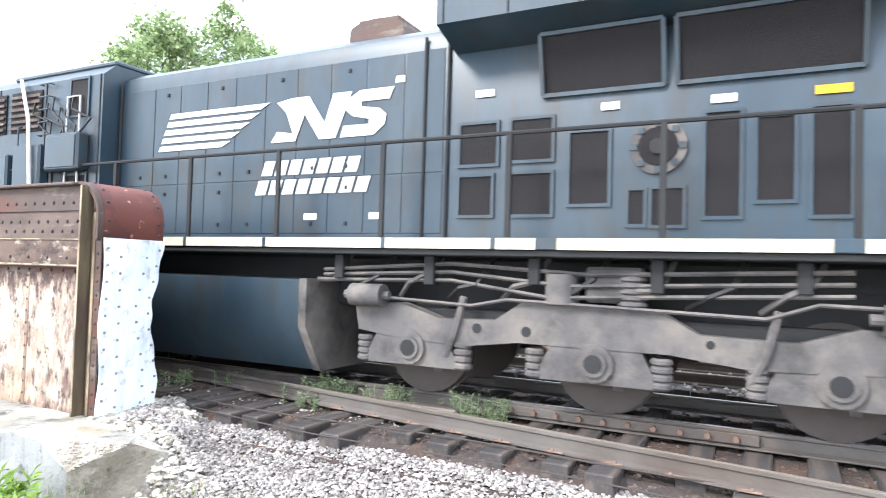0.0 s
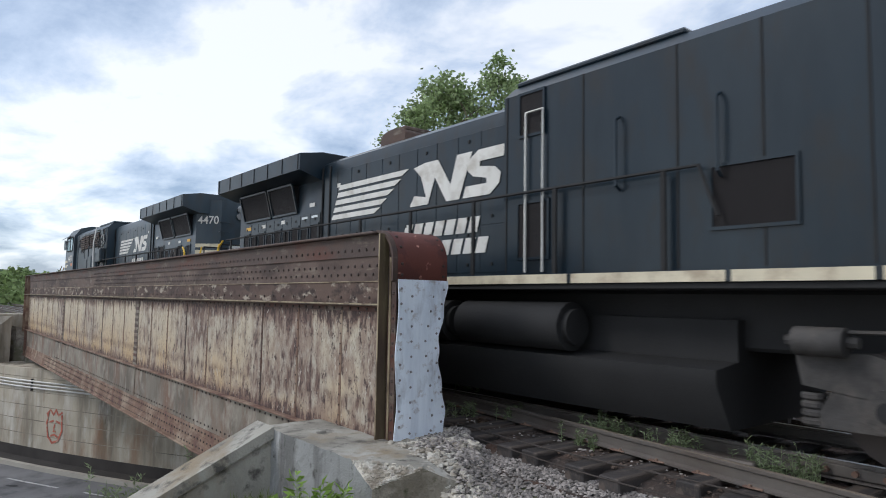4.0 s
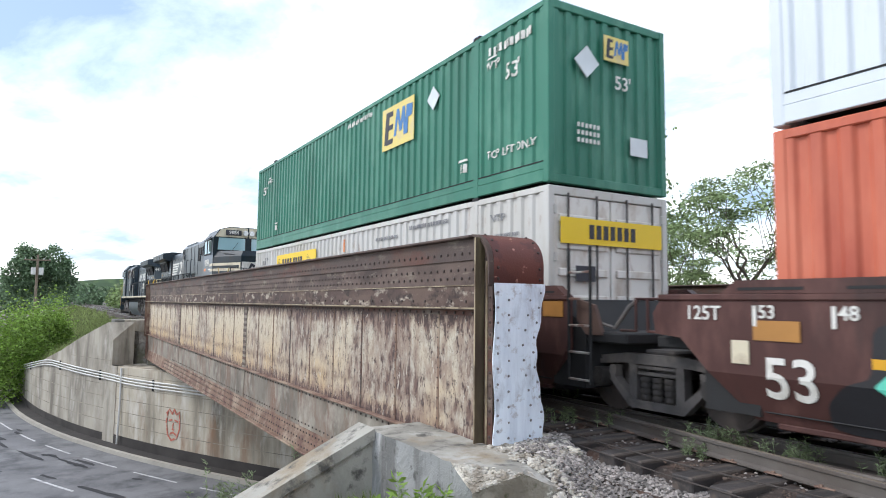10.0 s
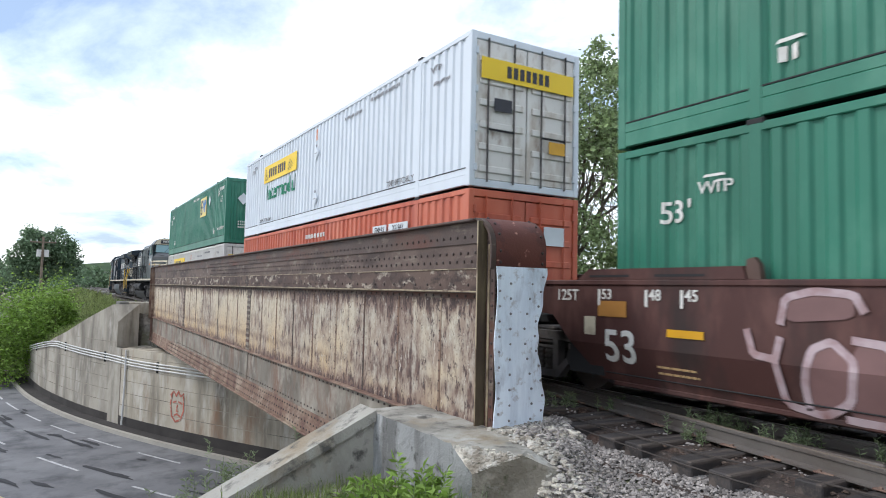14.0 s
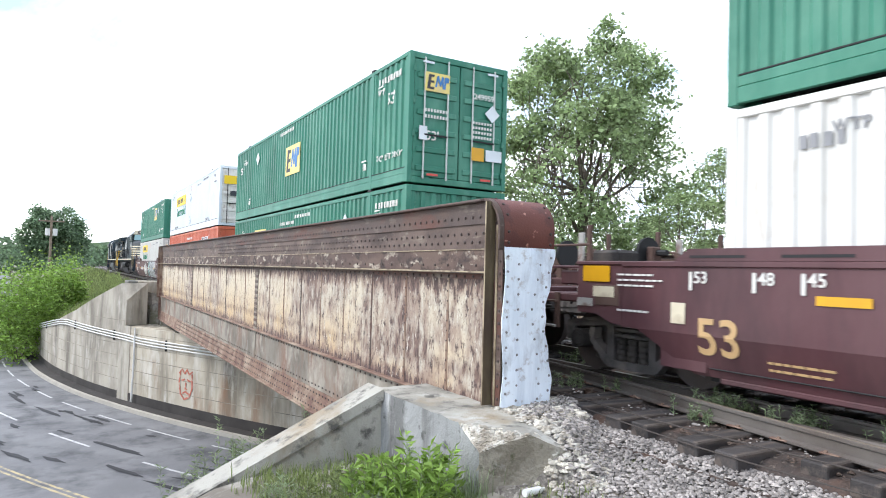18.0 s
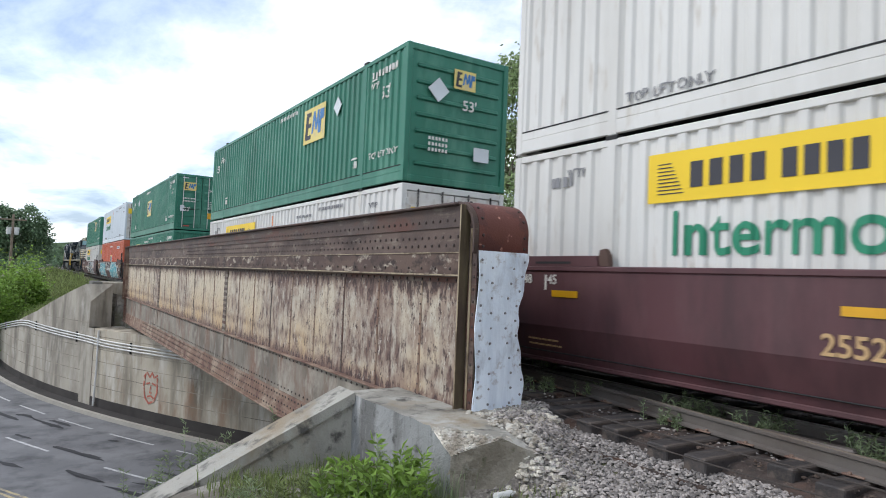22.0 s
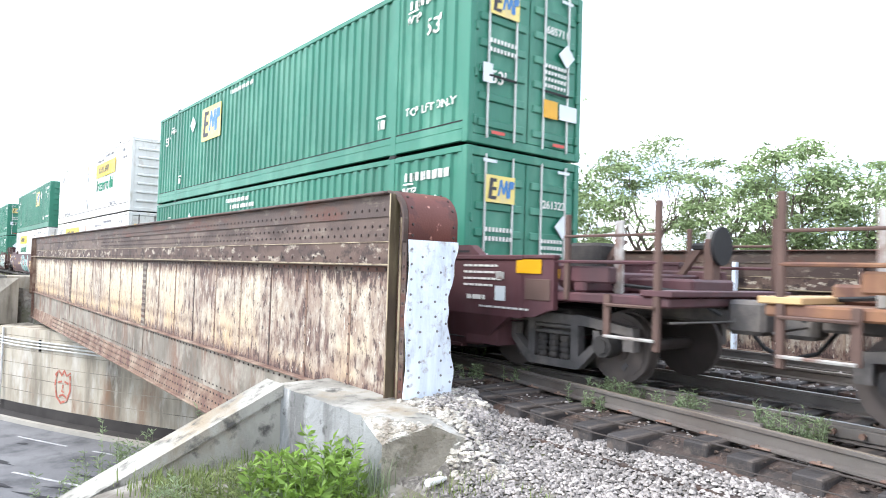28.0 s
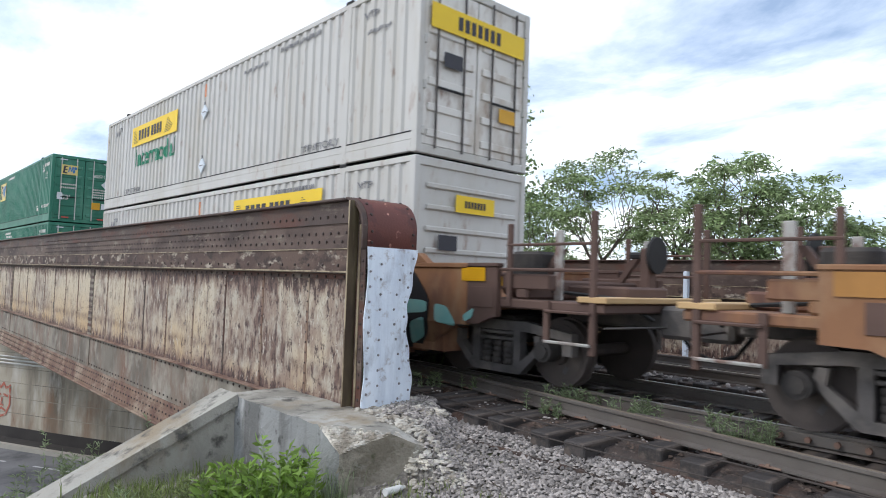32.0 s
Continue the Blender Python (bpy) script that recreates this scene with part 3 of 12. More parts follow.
def prism(g, poly, axis, a, b):
    """A polygon in the plane across axis ('x': y, z; 'y': x, z; 'z': x, y), drawn out from a to b."""
    put = {"x": lambda p, t: (t, p[0], p[1]), "y": lambda p, t: (p[0], t, p[1]), "z": lambda p, t: (p[0], p[1], t)}[axis]
    n = len(poly)
    return add(g, [put(p, a) for p in poly] + [put(p, b) for p in poly],
               [tuple(range(n))[::-1], tuple(range(n, 2 * n))] + [(i, (i + 1) % n, n + (i + 1) % n, n + i) for i in range(n)])


def rod(g, p, q, r, seg=8, r2=None, caps=True):
    p, q = Vector(p), Vector(q)
    d = (q - p).normalized()
    u = d.orthogonal().normalized()
    v = d.cross(u)
    r2 = r if r2 is None else r2
    ring = [(u * math.cos(2 * math.pi * k / seg) + v * math.sin(2 * math.pi * k / seg)) for k in range(seg)]
    fs = [(k, (k + 1) % seg, seg + (k + 1) % seg, seg + k) for k in range(seg)]
    if caps:
        fs += [tuple(range(seg))[::-1], tuple(range(seg, 2 * seg))]
    return add(g, [tuple(p + c * r) for c in ring] + [tuple(q + c * r2) for c in ring], fs)


def pipe(g, pts, r, seg=6):
    """One bent tube through the points."""
    P = [Vector(p) for p in pts]
    b, n, u = len(g[0]), len(P), None
    for i, p in enumerate(P):
        d = ((P[min(i + 1, n - 1)] - p).normalized() + (p - P[max(i - 1, 0)]).normalized())
        d = d.normalized() if d.length > 1e-6 else (P[1] - P[0]).normalized()
        u = d.orthogonal().normalized() if u is None else (u - d * u.dot(d)).normalized()
        v = d.cross(u)
        g[0].extend([tuple(p + (u * math.cos(2 * math.pi * k / seg) + v * math.sin(2 * math.pi * k / seg)) * r) for k in range(seg)])
    for i in range(n - 1):
        for k in range(seg):
            g[1].append((b + i * seg + k, b + i * seg + (k + 1) % seg, b + (i + 1) * seg + (k + 1) % seg, b + (i + 1) * seg + k))
    g[1].append(tuple(b + k for k in range(seg))[::-1]); g[1].append(tuple(b + (n - 1) * seg + k for k in range(seg)))
    return g


def dome(g, c, r, axis, h=None, seg=8):
    """A low rivet head on a face whose outward axis is (axis index, sign)."""
    a, s = axis
    h = h or r * 0.6
    o = [k for k in range(3) if k != a]
    vs = []
    for rr, hh in ((r, 0.0), (r * 0.7, h * 0.75)):
        for k in range(seg):
            p = list(c)
            p[o[0]] += rr * math.cos(2 * math.pi * k / seg); p[o[1]] += rr * math.sin(2 * math.pi * k / seg); p[a] += s * hh
            vs.append(tuple(p))
    p = list(c); p[a] += s * h; vs.append(tuple(p))
    return add(g, vs, [(k, (k + 1) % seg, seg + (k + 1) % seg, seg + k) for k in range(seg)] + [(seg + k, seg + (k + 1) % seg, 2 * seg) for k in range(seg)])


def sheet(g, pts):
    return add(g, pts, [tuple(range(len(pts)))])


def mesh_of(name, g, material, smooth=35):
    me = bpy.data.meshes.new(name)
    me.from_pydata(g[0], [], g[1])
    if len(g[1]) < 30000:
        bm = bmesh.new(); bm.from_mesh(me); bmesh.ops.recalc_face_normals(bm, faces=bm.faces); bm.to_mesh(me); bm.free()
    if material: me.materials.append(material)
    if smooth:
        me.polygons.foreach_set("use_smooth", [True] * len(me.polygons))
        me.set_sharp_from_angle(angle=radians(smooth))
    return me


def part(name, g, material, parent=None, label="", at=None, smooth=35):
    """Links a piece of geometry, or a mesh made before, as one mesh object under a thing or a part."""
    me = g if isinstance(g, bpy.types.Mesh) else mesh_of(name, g, material, smooth)
    ob = new(name, me)
    if parent: ob.parent = parent
    if at is not None: ob.matrix_basis = at
    if label: ob["label"] = label
    return ob


def thing(name, label, category, at=None, group="", kind=""):
    ob = new(name)
    ob.empty_display_size = 0.2
    if at is not None: ob.matrix_basis = at
    return tagged(ob, label, category, group, kind)


LETTERS = {}
def letters(text, height, material, shear=0.0, bold=0.0):
    """A flat mesh of writing in its own x, y plane, centred, of that cap height."""
    key = (text, height, material.name, shear, bold)
    if key not in LETTERS:
        cu = bpy.data.curves.new("lettering", "FONT")
        cu.body, cu.size, cu.align_x, cu.align_y, cu.shear, cu.offset = text, height / 0.7, "CENTER", "CENTER", shear, min(bold, height * 0.02)
        cu.extrude = 0.002
        ob = bpy.data.objects.new("lettering", cu)
        scene.collection.objects.link(ob)
        me = bpy.data.meshes.new_from_object(ob.evaluated_get(bpy.context.evaluated_depsgraph_get()))
        bpy.data.objects.remove(ob)
        me.materials.clear(); me.materials.append(material)
        LETTERS[key] = me
    return LETTERS[key]


# Writing on the side of a thing that faces -x (the road side), or its ends that face -y or +y, or its +x side.
def side_m(x, y, z): return Matrix.Translation((x, y, z)) @ Matrix(((0, 0, -1, 0), (-1, 0, 0, 0), (0, 1, 0, 0), (0, 0, 0, 1)))
def xside_m(x, y, z): return Matrix.Translation((x, y, z)) @ Matrix(((0, 0, 1, 0), (1, 0, 0, 0), (0, 1, 0, 0), (0, 0, 0, 1)))
def end_m(x, y, z): return Matrix.Translation((x, y, z)) @ Matrix(((1, 0, 0, 0), (0, 0, -1, 0), (0, 1, 0, 0), (0, 0, 0, 1)))


FLATS = [0]
def flat(g, pts, t=0.004):
    """A thin plate from a polygon in its own x, y plane; plates that overlap differ a little in thickness."""
    FLATS[0] += 1
    return prism(g, pts, "z", 0, t + 0.00025 * (FLATS[0] % 9))


def bars(g, w, h, n, fill=0.7, slant=0.0):
    """n letter-sized blocks in a row, centred, as plain shapes."""
    step = w / n
    for k in range(n):
        x0 = -w / 2 + k * step
        x1 = x0 + step * fill
        s = slant * h
        flat(g, [(x0, -h / 2), (x1, -h / 2), (x1 + s, h / 2), (x0 + s, h / 2)])
    return g

# ---- the lie of the land ----
ROAD_Z = -5.5
KERB = [(120, -75), (60, -40), (30, -13), (14, 6), (6.5, 14.5), (2.6, 20), (-0.5, 25), (-3.2, 30), (-5.4, 35), (-7.3, 40.5), (-9.0, 48), (-10.3, 59), (-11.7, 75), (-12.8, 95), (-15, 140), (-20, 220), (-32, 420), (-60, 900)]
KP = [Vector(p) for p in KERB]


def smooth_line(pts, per=6):
    out = []
    for i in range(len(pts) - 1):
        p0, p1, p2, p3 = pts[max(i - 1, 0)], pts[i], pts[i + 1], pts[min(i + 2, len(pts) - 1)]
        for k in range(per):
            t = k / per
            out.append(0.5 * ((2 * p1) + (p2 - p0) * t + (2 * p0 - 5 * p1 + 4 * p2 - p3) * t * t + (3 * p1 - p0 - 3 * p2 + p3) * t ** 3))
    return out + [pts[-1]]


KL = smooth_line(KP)


def aside(line, off):
    """A line laid off to its left (the road's side) by off metres."""
    out = []
    for i, p in enumerate(line):
        d = (line[min(i + 1, len(line) - 1)] - line[max(i - 1, 0)]).normalized()
        out.append(p + Vector((-d.y, d.x)) * off)
    return out


KA = np.array([tuple(p) for p in KL])


def off_kerb(x, y):
    """Signed distance from the far kerb: positive on the road's side. And the y of the nearest kerb point."""
    a, b = KA[:-1], KA[1:]
    d = b - a
    p = np.array((x, y))
    t = np.clip(((p - a) * d).sum(1) / (d * d).sum(1), 0, 1)
    q = a + d * t[:, None]
    r = p - q
    dist = np.hypot(r[:, 0], r[:, 1])
    k = int(dist.argmin())
    side = d[k, 0] * r[k, 1] - d[k, 1] * r[k, 0]
    return (dist[k] if side > 0 else -dist[k]), q[k, 1]


ROAD_W = 11.0
def wall_top(y):
    return float(np.interp(y, [20, 34, 35.6, 36, 42, 48, 58, 75, 120], [-1.75, -1.75, -1.75, 0.42, -1.35, -2.7, -3.9, -4.7, -5.0]))


def land(x, y):
    l, ky = off_kerb(x, y)
    if l > 0.0:
        pad = float(np.interp(x, [-60, -9, -4.3, -3.3, -2.3, 8, 9, 60], [-0.9, -0.62, -0.78, -0.62, -0.36, -0.36, -0.2, -0.2]))
        if x < -3.9: pad -= 0.05 * max(0.0, y - 3.5)
        if x < -5.9 and y > 4.5: pad -= 0.45 * (-5.9 - x) * min(1.0, (y - 4.5) / 2)
        if y < 7.9 and x > -4.6 and l > 8: return pad
        if y < 7.9 and -7.4 < x <= -4.6: return pad - 0.03 * max(0.0, y - 5.5)
        if x > -4.6 and l < ROAD_W + 1.2: pad = -6
        return min(pad, ROAD_Z - 0.12 + max(0.0, l - ROAD_W) * 1.15) if y < 30 else min(pad, ROAD_Z - 0.12 + max(0.0, l - ROAD_W - 3) * 0.3)
    if l > (-2.2 if ky < 36 else -1.6): return ROAD_Z - 0.12
    up = -0.36
    if ky > 35 and x < -2.8:
        top = wall_top(ky) - 0.12
        f = min(1.0, max(0.0, (-0.85 - l) / max(0.5, (-2.8 - x) + (-0.85 - l))))
        return top + (up - top) * f
    if ky < 36 and x < 9 and l > -1.5: return -1.9
    return up + (0.0 if x < 9 else min(0.3, (x - 9) * 0.05))


# The ground: one sheet, fine near the camera, coarse to the horizon.
def spaced(a, b, near, far, c, even=14):
    out, v = [], 0.0
    while v < b - c: out.append(c + v); v += near + max(0.0, v - even) * far
    out.append(b)
    v, low = near, []
    while c - v > a: low.append(c - v); v += near + max(0.0, v - even) * far
    return [a] + low[::-1] + out


gx, gy = spaced(-1500, 1500, 0.42, 0.16, -4.0), spaced(-300, 2500, 0.5, 0.06, 6.0, 60)
verts = []
for y in gy:
    for x in gx:
        bumpy = 0.05 * noise.noise((x * 0.7, y * 0.7, 0)) if abs(x) < 60 else 0.0
        verts.append((x, y, land(x, y) + (bumpy if off_kerb(x, y)[0] < 0 or x < -3.9 else bumpy * 0.4)))
nx = len(gx)
faces = [(j * nx + i, j * nx + i + 1, (j + 1) * nx + i + 1, (j + 1) * nx + i) for j in range(len(gy) - 1) for i in range(nx - 1)]
tagged(part("ground", (verts, faces), M["soil"]), "brown soil, cinders and thin grass beside a railway", "ground", kind="structure")


def strip(g, line, a, b, z0, z1):
    """A solid strip beside a line, from offset a to b and from z0 up to z1 (a number or a function of the point)."""
    la, lb = aside(line, a), aside(line, b)
    f = z1 if callable(z1) else (lambda p: z1)
    n = len(line)
    vs = [(p.x, p.y, z0) for p in la] + [(p.x, p.y, f(p)) for p in la] + [(p.x, p.y, f(p)) for p in lb] + [(p.x, p.y, z0) for p in lb]
    fs = []
    for i in range(n - 1):
        for k in range(4):
            a0, b0 = k * n + i, ((k + 1) % 4) * n + i
            fs.append((a0, a0 + 1, b0 + 1, b0))
    fs += [(0, n, 2 * n, 3 * n), (n - 1, 2 * n - 1, 3 * n - 1, 4 * n - 1)]
    return add(g, vs, fs)


road = tagged(part("road", strip(G(), KL, 0.0, ROAD_W, ROAD_Z - 0.1, ROAD_Z), M["asphalt"]), "grey worn asphalt road passing under the railway bridge", "road", kind="structure")
NEAR = smooth_line(KP[3:13], 8)
def dashes(off, w, dash, gap, line, mat_z=0.004):
    g, run = G(), 0.0
    la, lb = aside(line, off - w / 2), aside(line, off + w / 2)
    on = True
    left = dash
    for i in range(len(line) - 1):
        seg = (line[i + 1] - line[i]).length
        if on:
            add(g, [(la[i].x, la[i].y, ROAD_Z + mat_z), (la[i + 1].x, la[i + 1].y, ROAD_Z + mat_z), (lb[i + 1].x, lb[i + 1].y, ROAD_Z + mat_z), (lb[i].x, lb[i].y, ROAD_Z + mat_z)], [(0, 1, 2, 3)])
        left -= seg
        if left < 0: on = not on; left = dash if on else gap
    return g
FINE = smooth_line(KP[4:14], 40)
part("edge_line", dashes(1.15, 0.10, 2.6, 1.2, FINE), M["line_white"], road)
part("lane_line", dashes(3.95, 0.11, 2.8, 3.0, FINE), M["line_white"], road)
for o in (7.0, 7.22):
    part("centre_line", dashes(o, 0.10, 999, 0, FINE), M["line_dull"], road)
rng = random.Random(5)
for k in range(46):
    i = rng.randrange(40, len(FINE) - 120)
    off, ln = rng.uniform(0.9, 6.5), rng.uniform(0.25, 1.7)
    d = (FINE[i + 1] - FINE[i]).normalized()
    c = FINE[i] + Vector((-d.y, d.x)) * off
    g = G()
    pts = []
    for a in range(9):
        r = rng.uniform(0.45, 1.3)
        q = c + d * math.cos(a * 0.7) * ln * r + Vector((-d.y, d.x)) * math.sin(a * 0.7) * 0.13 * r
        pts.append((q.x, q.y, ROAD_Z + 0.006 + 0.0004 * k))
    part("tar_patch", sheet(g, pts), M["tar"], road)

tagged(part("kerb", strip(G(), NEAR, -0.18, 0.0, ROAD_Z - 0.1, ROAD_Z + 0.17), M["kerb"]), "pale concrete kerb along the road", "kerb", kind="structure")
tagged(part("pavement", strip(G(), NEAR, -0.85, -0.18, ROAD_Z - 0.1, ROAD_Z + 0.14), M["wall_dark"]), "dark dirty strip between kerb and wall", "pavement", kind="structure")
tagged(part("kerb_near_side", strip(G(), smooth_line(KP[2:13], 6), ROAD_W, ROAD_W + 0.18, ROAD_Z - 0.1, ROAD_Z + 0.17), M["kerb"]), "pale concrete kerb along the road", "kerb", kind="structure")

# Far abutment and its wing wall: one curved concrete wall behind the kerb, with cast joints.
WL = smooth_line(KP[3:14], 10)
CUT = [p for p in WL if p.y < 35.7]
WING = [p for p in WL if p.y > 35.2]
ab = tagged(part("abutment_far", strip(G(), CUT, -2.4, -0.85, ROAD_Z - 0.3, -1.75), M["wall"]), "stained concrete bridge abutment with board marks", "wall", kind="structure")
wing = tagged(part("wing_wall", strip(G(), WING, -1.9, -0.85, ROAD_Z - 0.3, lambda p: wall_top(p.y)), M["wing_concrete"]), "long stained concrete retaining wall beside the road", "wall", kind="structure")
for z in (-5.0, -4.42, -3.84, -3.26, -2.68, -2.1):
    part("joint", strip(G(), [p for p in CUT if p.y > 12], -0.86, -0.844, z - 0.012, z + 0.012), M["wall_joint"], ab)
    part("joint", strip(G(), [p for p in WING if wall_top(p.y) > z + 0.1], -0.86, -0.844, z - 0.012, z + 0.012), M["wall_joint"], wing)
part("joint", strip(G(), [p for p in WING if p.y < 41], -0.86, -0.844, -1.53, -1.506), M["wall_joint"], wing)
# a darker band along the lowest half metre of both walls
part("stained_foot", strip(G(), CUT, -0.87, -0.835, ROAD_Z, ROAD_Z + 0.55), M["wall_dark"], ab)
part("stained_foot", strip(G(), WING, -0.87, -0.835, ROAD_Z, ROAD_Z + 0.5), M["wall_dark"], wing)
# Buttress at the corner of the abutment, backwall and bridge seat.
i0 = min(range(len(WL)), key=lambda i: abs(WL[i].y - 35.4))
part("corner_pier", strip(G(), WL[i0 - 1:i0 + 2], -1.2, -0.82, ROAD_Z - 0.2, -1.75), M["wing_concrete"], ab)
q0 = aside(WL, -0.78)[i0 - 2]
part("drain_pipe", pipe(G(), [(q0.x, q0.y, -1.8), (q0.x, q0.y, -3.6), (q0.x - 0.05, q0.y - 0.05, ROAD_Z + 0.2)], 0.05, 7), M["pipe"], ab)
part("backwall", box(G(), -4.6, 8.0, 37.2, 38.4, -4, 0.42, 0.04), M["wall"], ab)
# the cheek's recess shade is painted in by a darker concrete
part("cheek_wall", box(G(), -4.75, -4.3, 36.3, 38.4, -4, 0.44, 0.04), M["shaded_concrete"], ab)

# Conduits along the wall, on small brackets.
conduit = thing("conduit", "three pale steel conduit pipes clamped along the concrete wall", "pipe")
for k in range(3):
    pl = aside(WL, -0.79)
    g = G()
    pts = []
    for p in pl:
        if 22 < p.y < 60:
            top = float(np.interp(p.y, [20, 34, 36, 44, 60], [-2.25, -2.25, -2.15, -2.0, -3.9]))
            pts.append((p.x, p.y, top - 0.13 * k))
    part("pipe", pipe(g, pts[::2], 0.035, 6), M["pipe"], conduit)
for p in [q for q in aside(WL, -0.83) if 23 < q.y < 58][::9]:
    top = float(np.interp(p.y, [20, 34, 36, 44, 60], [-2.25, -2.25, -2.15, -2.0, -3.9]))
    part("bracket", box(G(), p.x - 0.05, p.x + 0.05, p.y - 0.03, p.y + 0.03, top - 0.4, top + 0.1), M["black_matt"], conduit)

# The painted mark on the abutment: a red outline.
WJ = aside(WL, -0.835)
j = min(range(len(WJ)), key=lambda i: abs(WJ[i].y - 30.7))
d2 = (WJ[j + 1] - WJ[j - 1]).normalized()
mark = tagged(new("wall_mark"), "faded red painted outline on the concrete wall", "graffiti")
mark.matrix_basis = Matrix.Translation((WJ[j].x, WJ[j].y, -4.0)) @ Matrix(((-d2.x, 0, -d2.y, 0), (-d2.y, 0, d2.x, 0), (0, 1, 0, 0), (0, 0, 0, 1)))
def stroke(g, pts, w):
    for (x0, y0), (x1, y1) in zip(pts, pts[1:]):
        d = Vector((x1 - x0, y1 - y0)); n = Vector((-d.y, d.x)).normalized() * w / 2; e = d.normalized() * w * 0.35
        flat(g, [(x0 + n.x - e.x, y0 + n.y - e.y), (x1 + n.x + e.x, y1 + n.y + e.y), (x1 - n.x + e.x, y1 - n.y + e.y), (x0 - n.x - e.x, y0 - n.y - e.y)])
    return g
g = stroke(G(), [(-0.42, 0.55), (-0.5, 0.1), (-0.38, -0.4), (-0.1, -0.62), (0.25, -0.5), (0.45, -0.1), (0.42, 0.5)], 0.085)
for q in ([(-0.5, 0.5), (-0.3, 0.68), (-0.1, 0.5), (0.05, 0.7), (0.2, 0.5), (0.42, 0.62)], [(-0.3, 0.2), (-0.1, 0.25)], [(0.1, 0.25), (0.3, 0.2)], [(0, 0.1), (-0.05, -0.15), (0.06, -0.16)], [(-0.2, -0.35), (0, -0.28), (0.2, -0.36)]):
    stroke(g, q, 0.075)
tagged(part("painted_line", g, M["face_paint"], mark), kind="stuff")

# ---- near abutment: pedestal block, broken corner, sloping wing wall ----
near = thing("abutment_near", "weathered grey concrete abutment with a broken corner and sloping wing wall", "abutment", kind="structure")
M["concrete_brown"] = mat("brown_weathered_break", (0.29, 0.26, 0.21), 0.95, 0, 0.2, 1.5, 0.8, 30, [((0.17, 0.148, 0.115), 0.42, 2.2, (1, 1, 1)), ((0.36, 0.34, 0.30), 0.28, 3.0, (1, 1, 0.7)), ((0.085, 0.085, 0.05), 0.22, 6.0, (1, 1, 1))], soft=0.1)
M["concrete_scraped"] = mat("scraped_grey_concrete", (0.28, 0.285, 0.28), 0.92, 0, 0.14, 0.9, 0.5, 40, [((0.16, 0.16, 0.155), 0.42, 1.1, (1, 2.2, 0.35)), ((0.42, 0.42, 0.42), 0.2, 2.6, (1, 1.6, 0.5)), ((0.085, 0.085, 0.08), 0.2, 5.0, (1, 1, 1))], soft=0.1)
def pedestal():
    """The block under the girder's end: its front corner has broken away in two slanting faces."""
    bm = bmesh.new()
    plan = [(-4.02, 8.0), (-4.02, 5.45), (-3.35, 4.97), (-2.75, 5.55), (-2.35, 6.2), (-2.3, 8.0)]
    lo, hi = [bm.verts.new((x, y, -2.2)) for x, y in plan], [bm.verts.new((x, y, -0.2)) for x, y in plan]
    n = len(plan)
    bm.faces.new(lo[::-1]); bm.faces.new(hi)
    for k in range(n): bm.faces.new((lo[k], lo[(k + 1) % n], hi[(k + 1) % n], hi[k]))
    bmesh.ops.recalc_face_normals(bm, faces=bm.faces)
    for a, b, c in (((-4.02, 5.86, -0.2), (-4.0, 5.44, -0.40), (-3.62, 5.17, -0.2)), ((-3.66, 5.2, -0.19), (-3.33, 4.95, -0.34), (-3.0, 5.6, -0.2))):
        a, b, c = Vector(a), Vector(b), Vector(c)
        up = (b - a).cross(c - a).normalized()
        if up.z < 0: up = -up
        bmesh.ops.bisect_plane(bm, geom=bm.verts[:] + bm.edges[:] + bm.faces[:], plane_co=a, plane_no=up, clear_outer=True)
        bmesh.ops.holes_fill(bm, edges=[e for e in bm.edges if e.is_boundary])
    bmesh.ops.triangulate(bm, faces=bm.faces)
    for k in range(5):
        long = [e for e in bm.edges if e.calc_length() > 0.11 and max(v.co.z for v in e.verts) > -1.0]
        bmesh.ops.subdivide_edges(bm, edges=long, cuts=1)
        bmesh.ops.triangulate(bm, faces=bm.faces)
    for v in bm.verts:
        q = noise.noise_vector(v.co * 4.5) * 0.016 + noise.noise_vector(v.co * 14) * 0.008
        v.co += Vector((q.x, q.y, q.z * 0.6))
    bmesh.ops.recalc_face_normals(bm, faces=bm.faces)
    me = bpy.data.meshes.new("pedestal"); bm.to_mesh(me); bm.free()
    for m in ("concrete", "concrete_brown", "concrete_chip", "concrete_scraped"): me.materials.append(M[m])
    facet = Vector((-0.48, -0.67, 0)).normalized()
    for p in me.polygons:
        c = p.center
        if abs(p.normal.z) < 0.5 and p.normal.dot(facet) > 0.72 and c.y < 5.6: p.material_index = 1
        elif 0.5 < p.normal.z < 0.97 and c.y < 5.9 and c.x < -3.5 and c.z < -0.215: p.material_index = 2
        elif abs(p.normal.z) < 0.5 and p.normal.x < -0.7: p.material_index = 3
    return me
part("pedestal", pedestal(), None, near)
chip = G()
rc = random.Random(11)
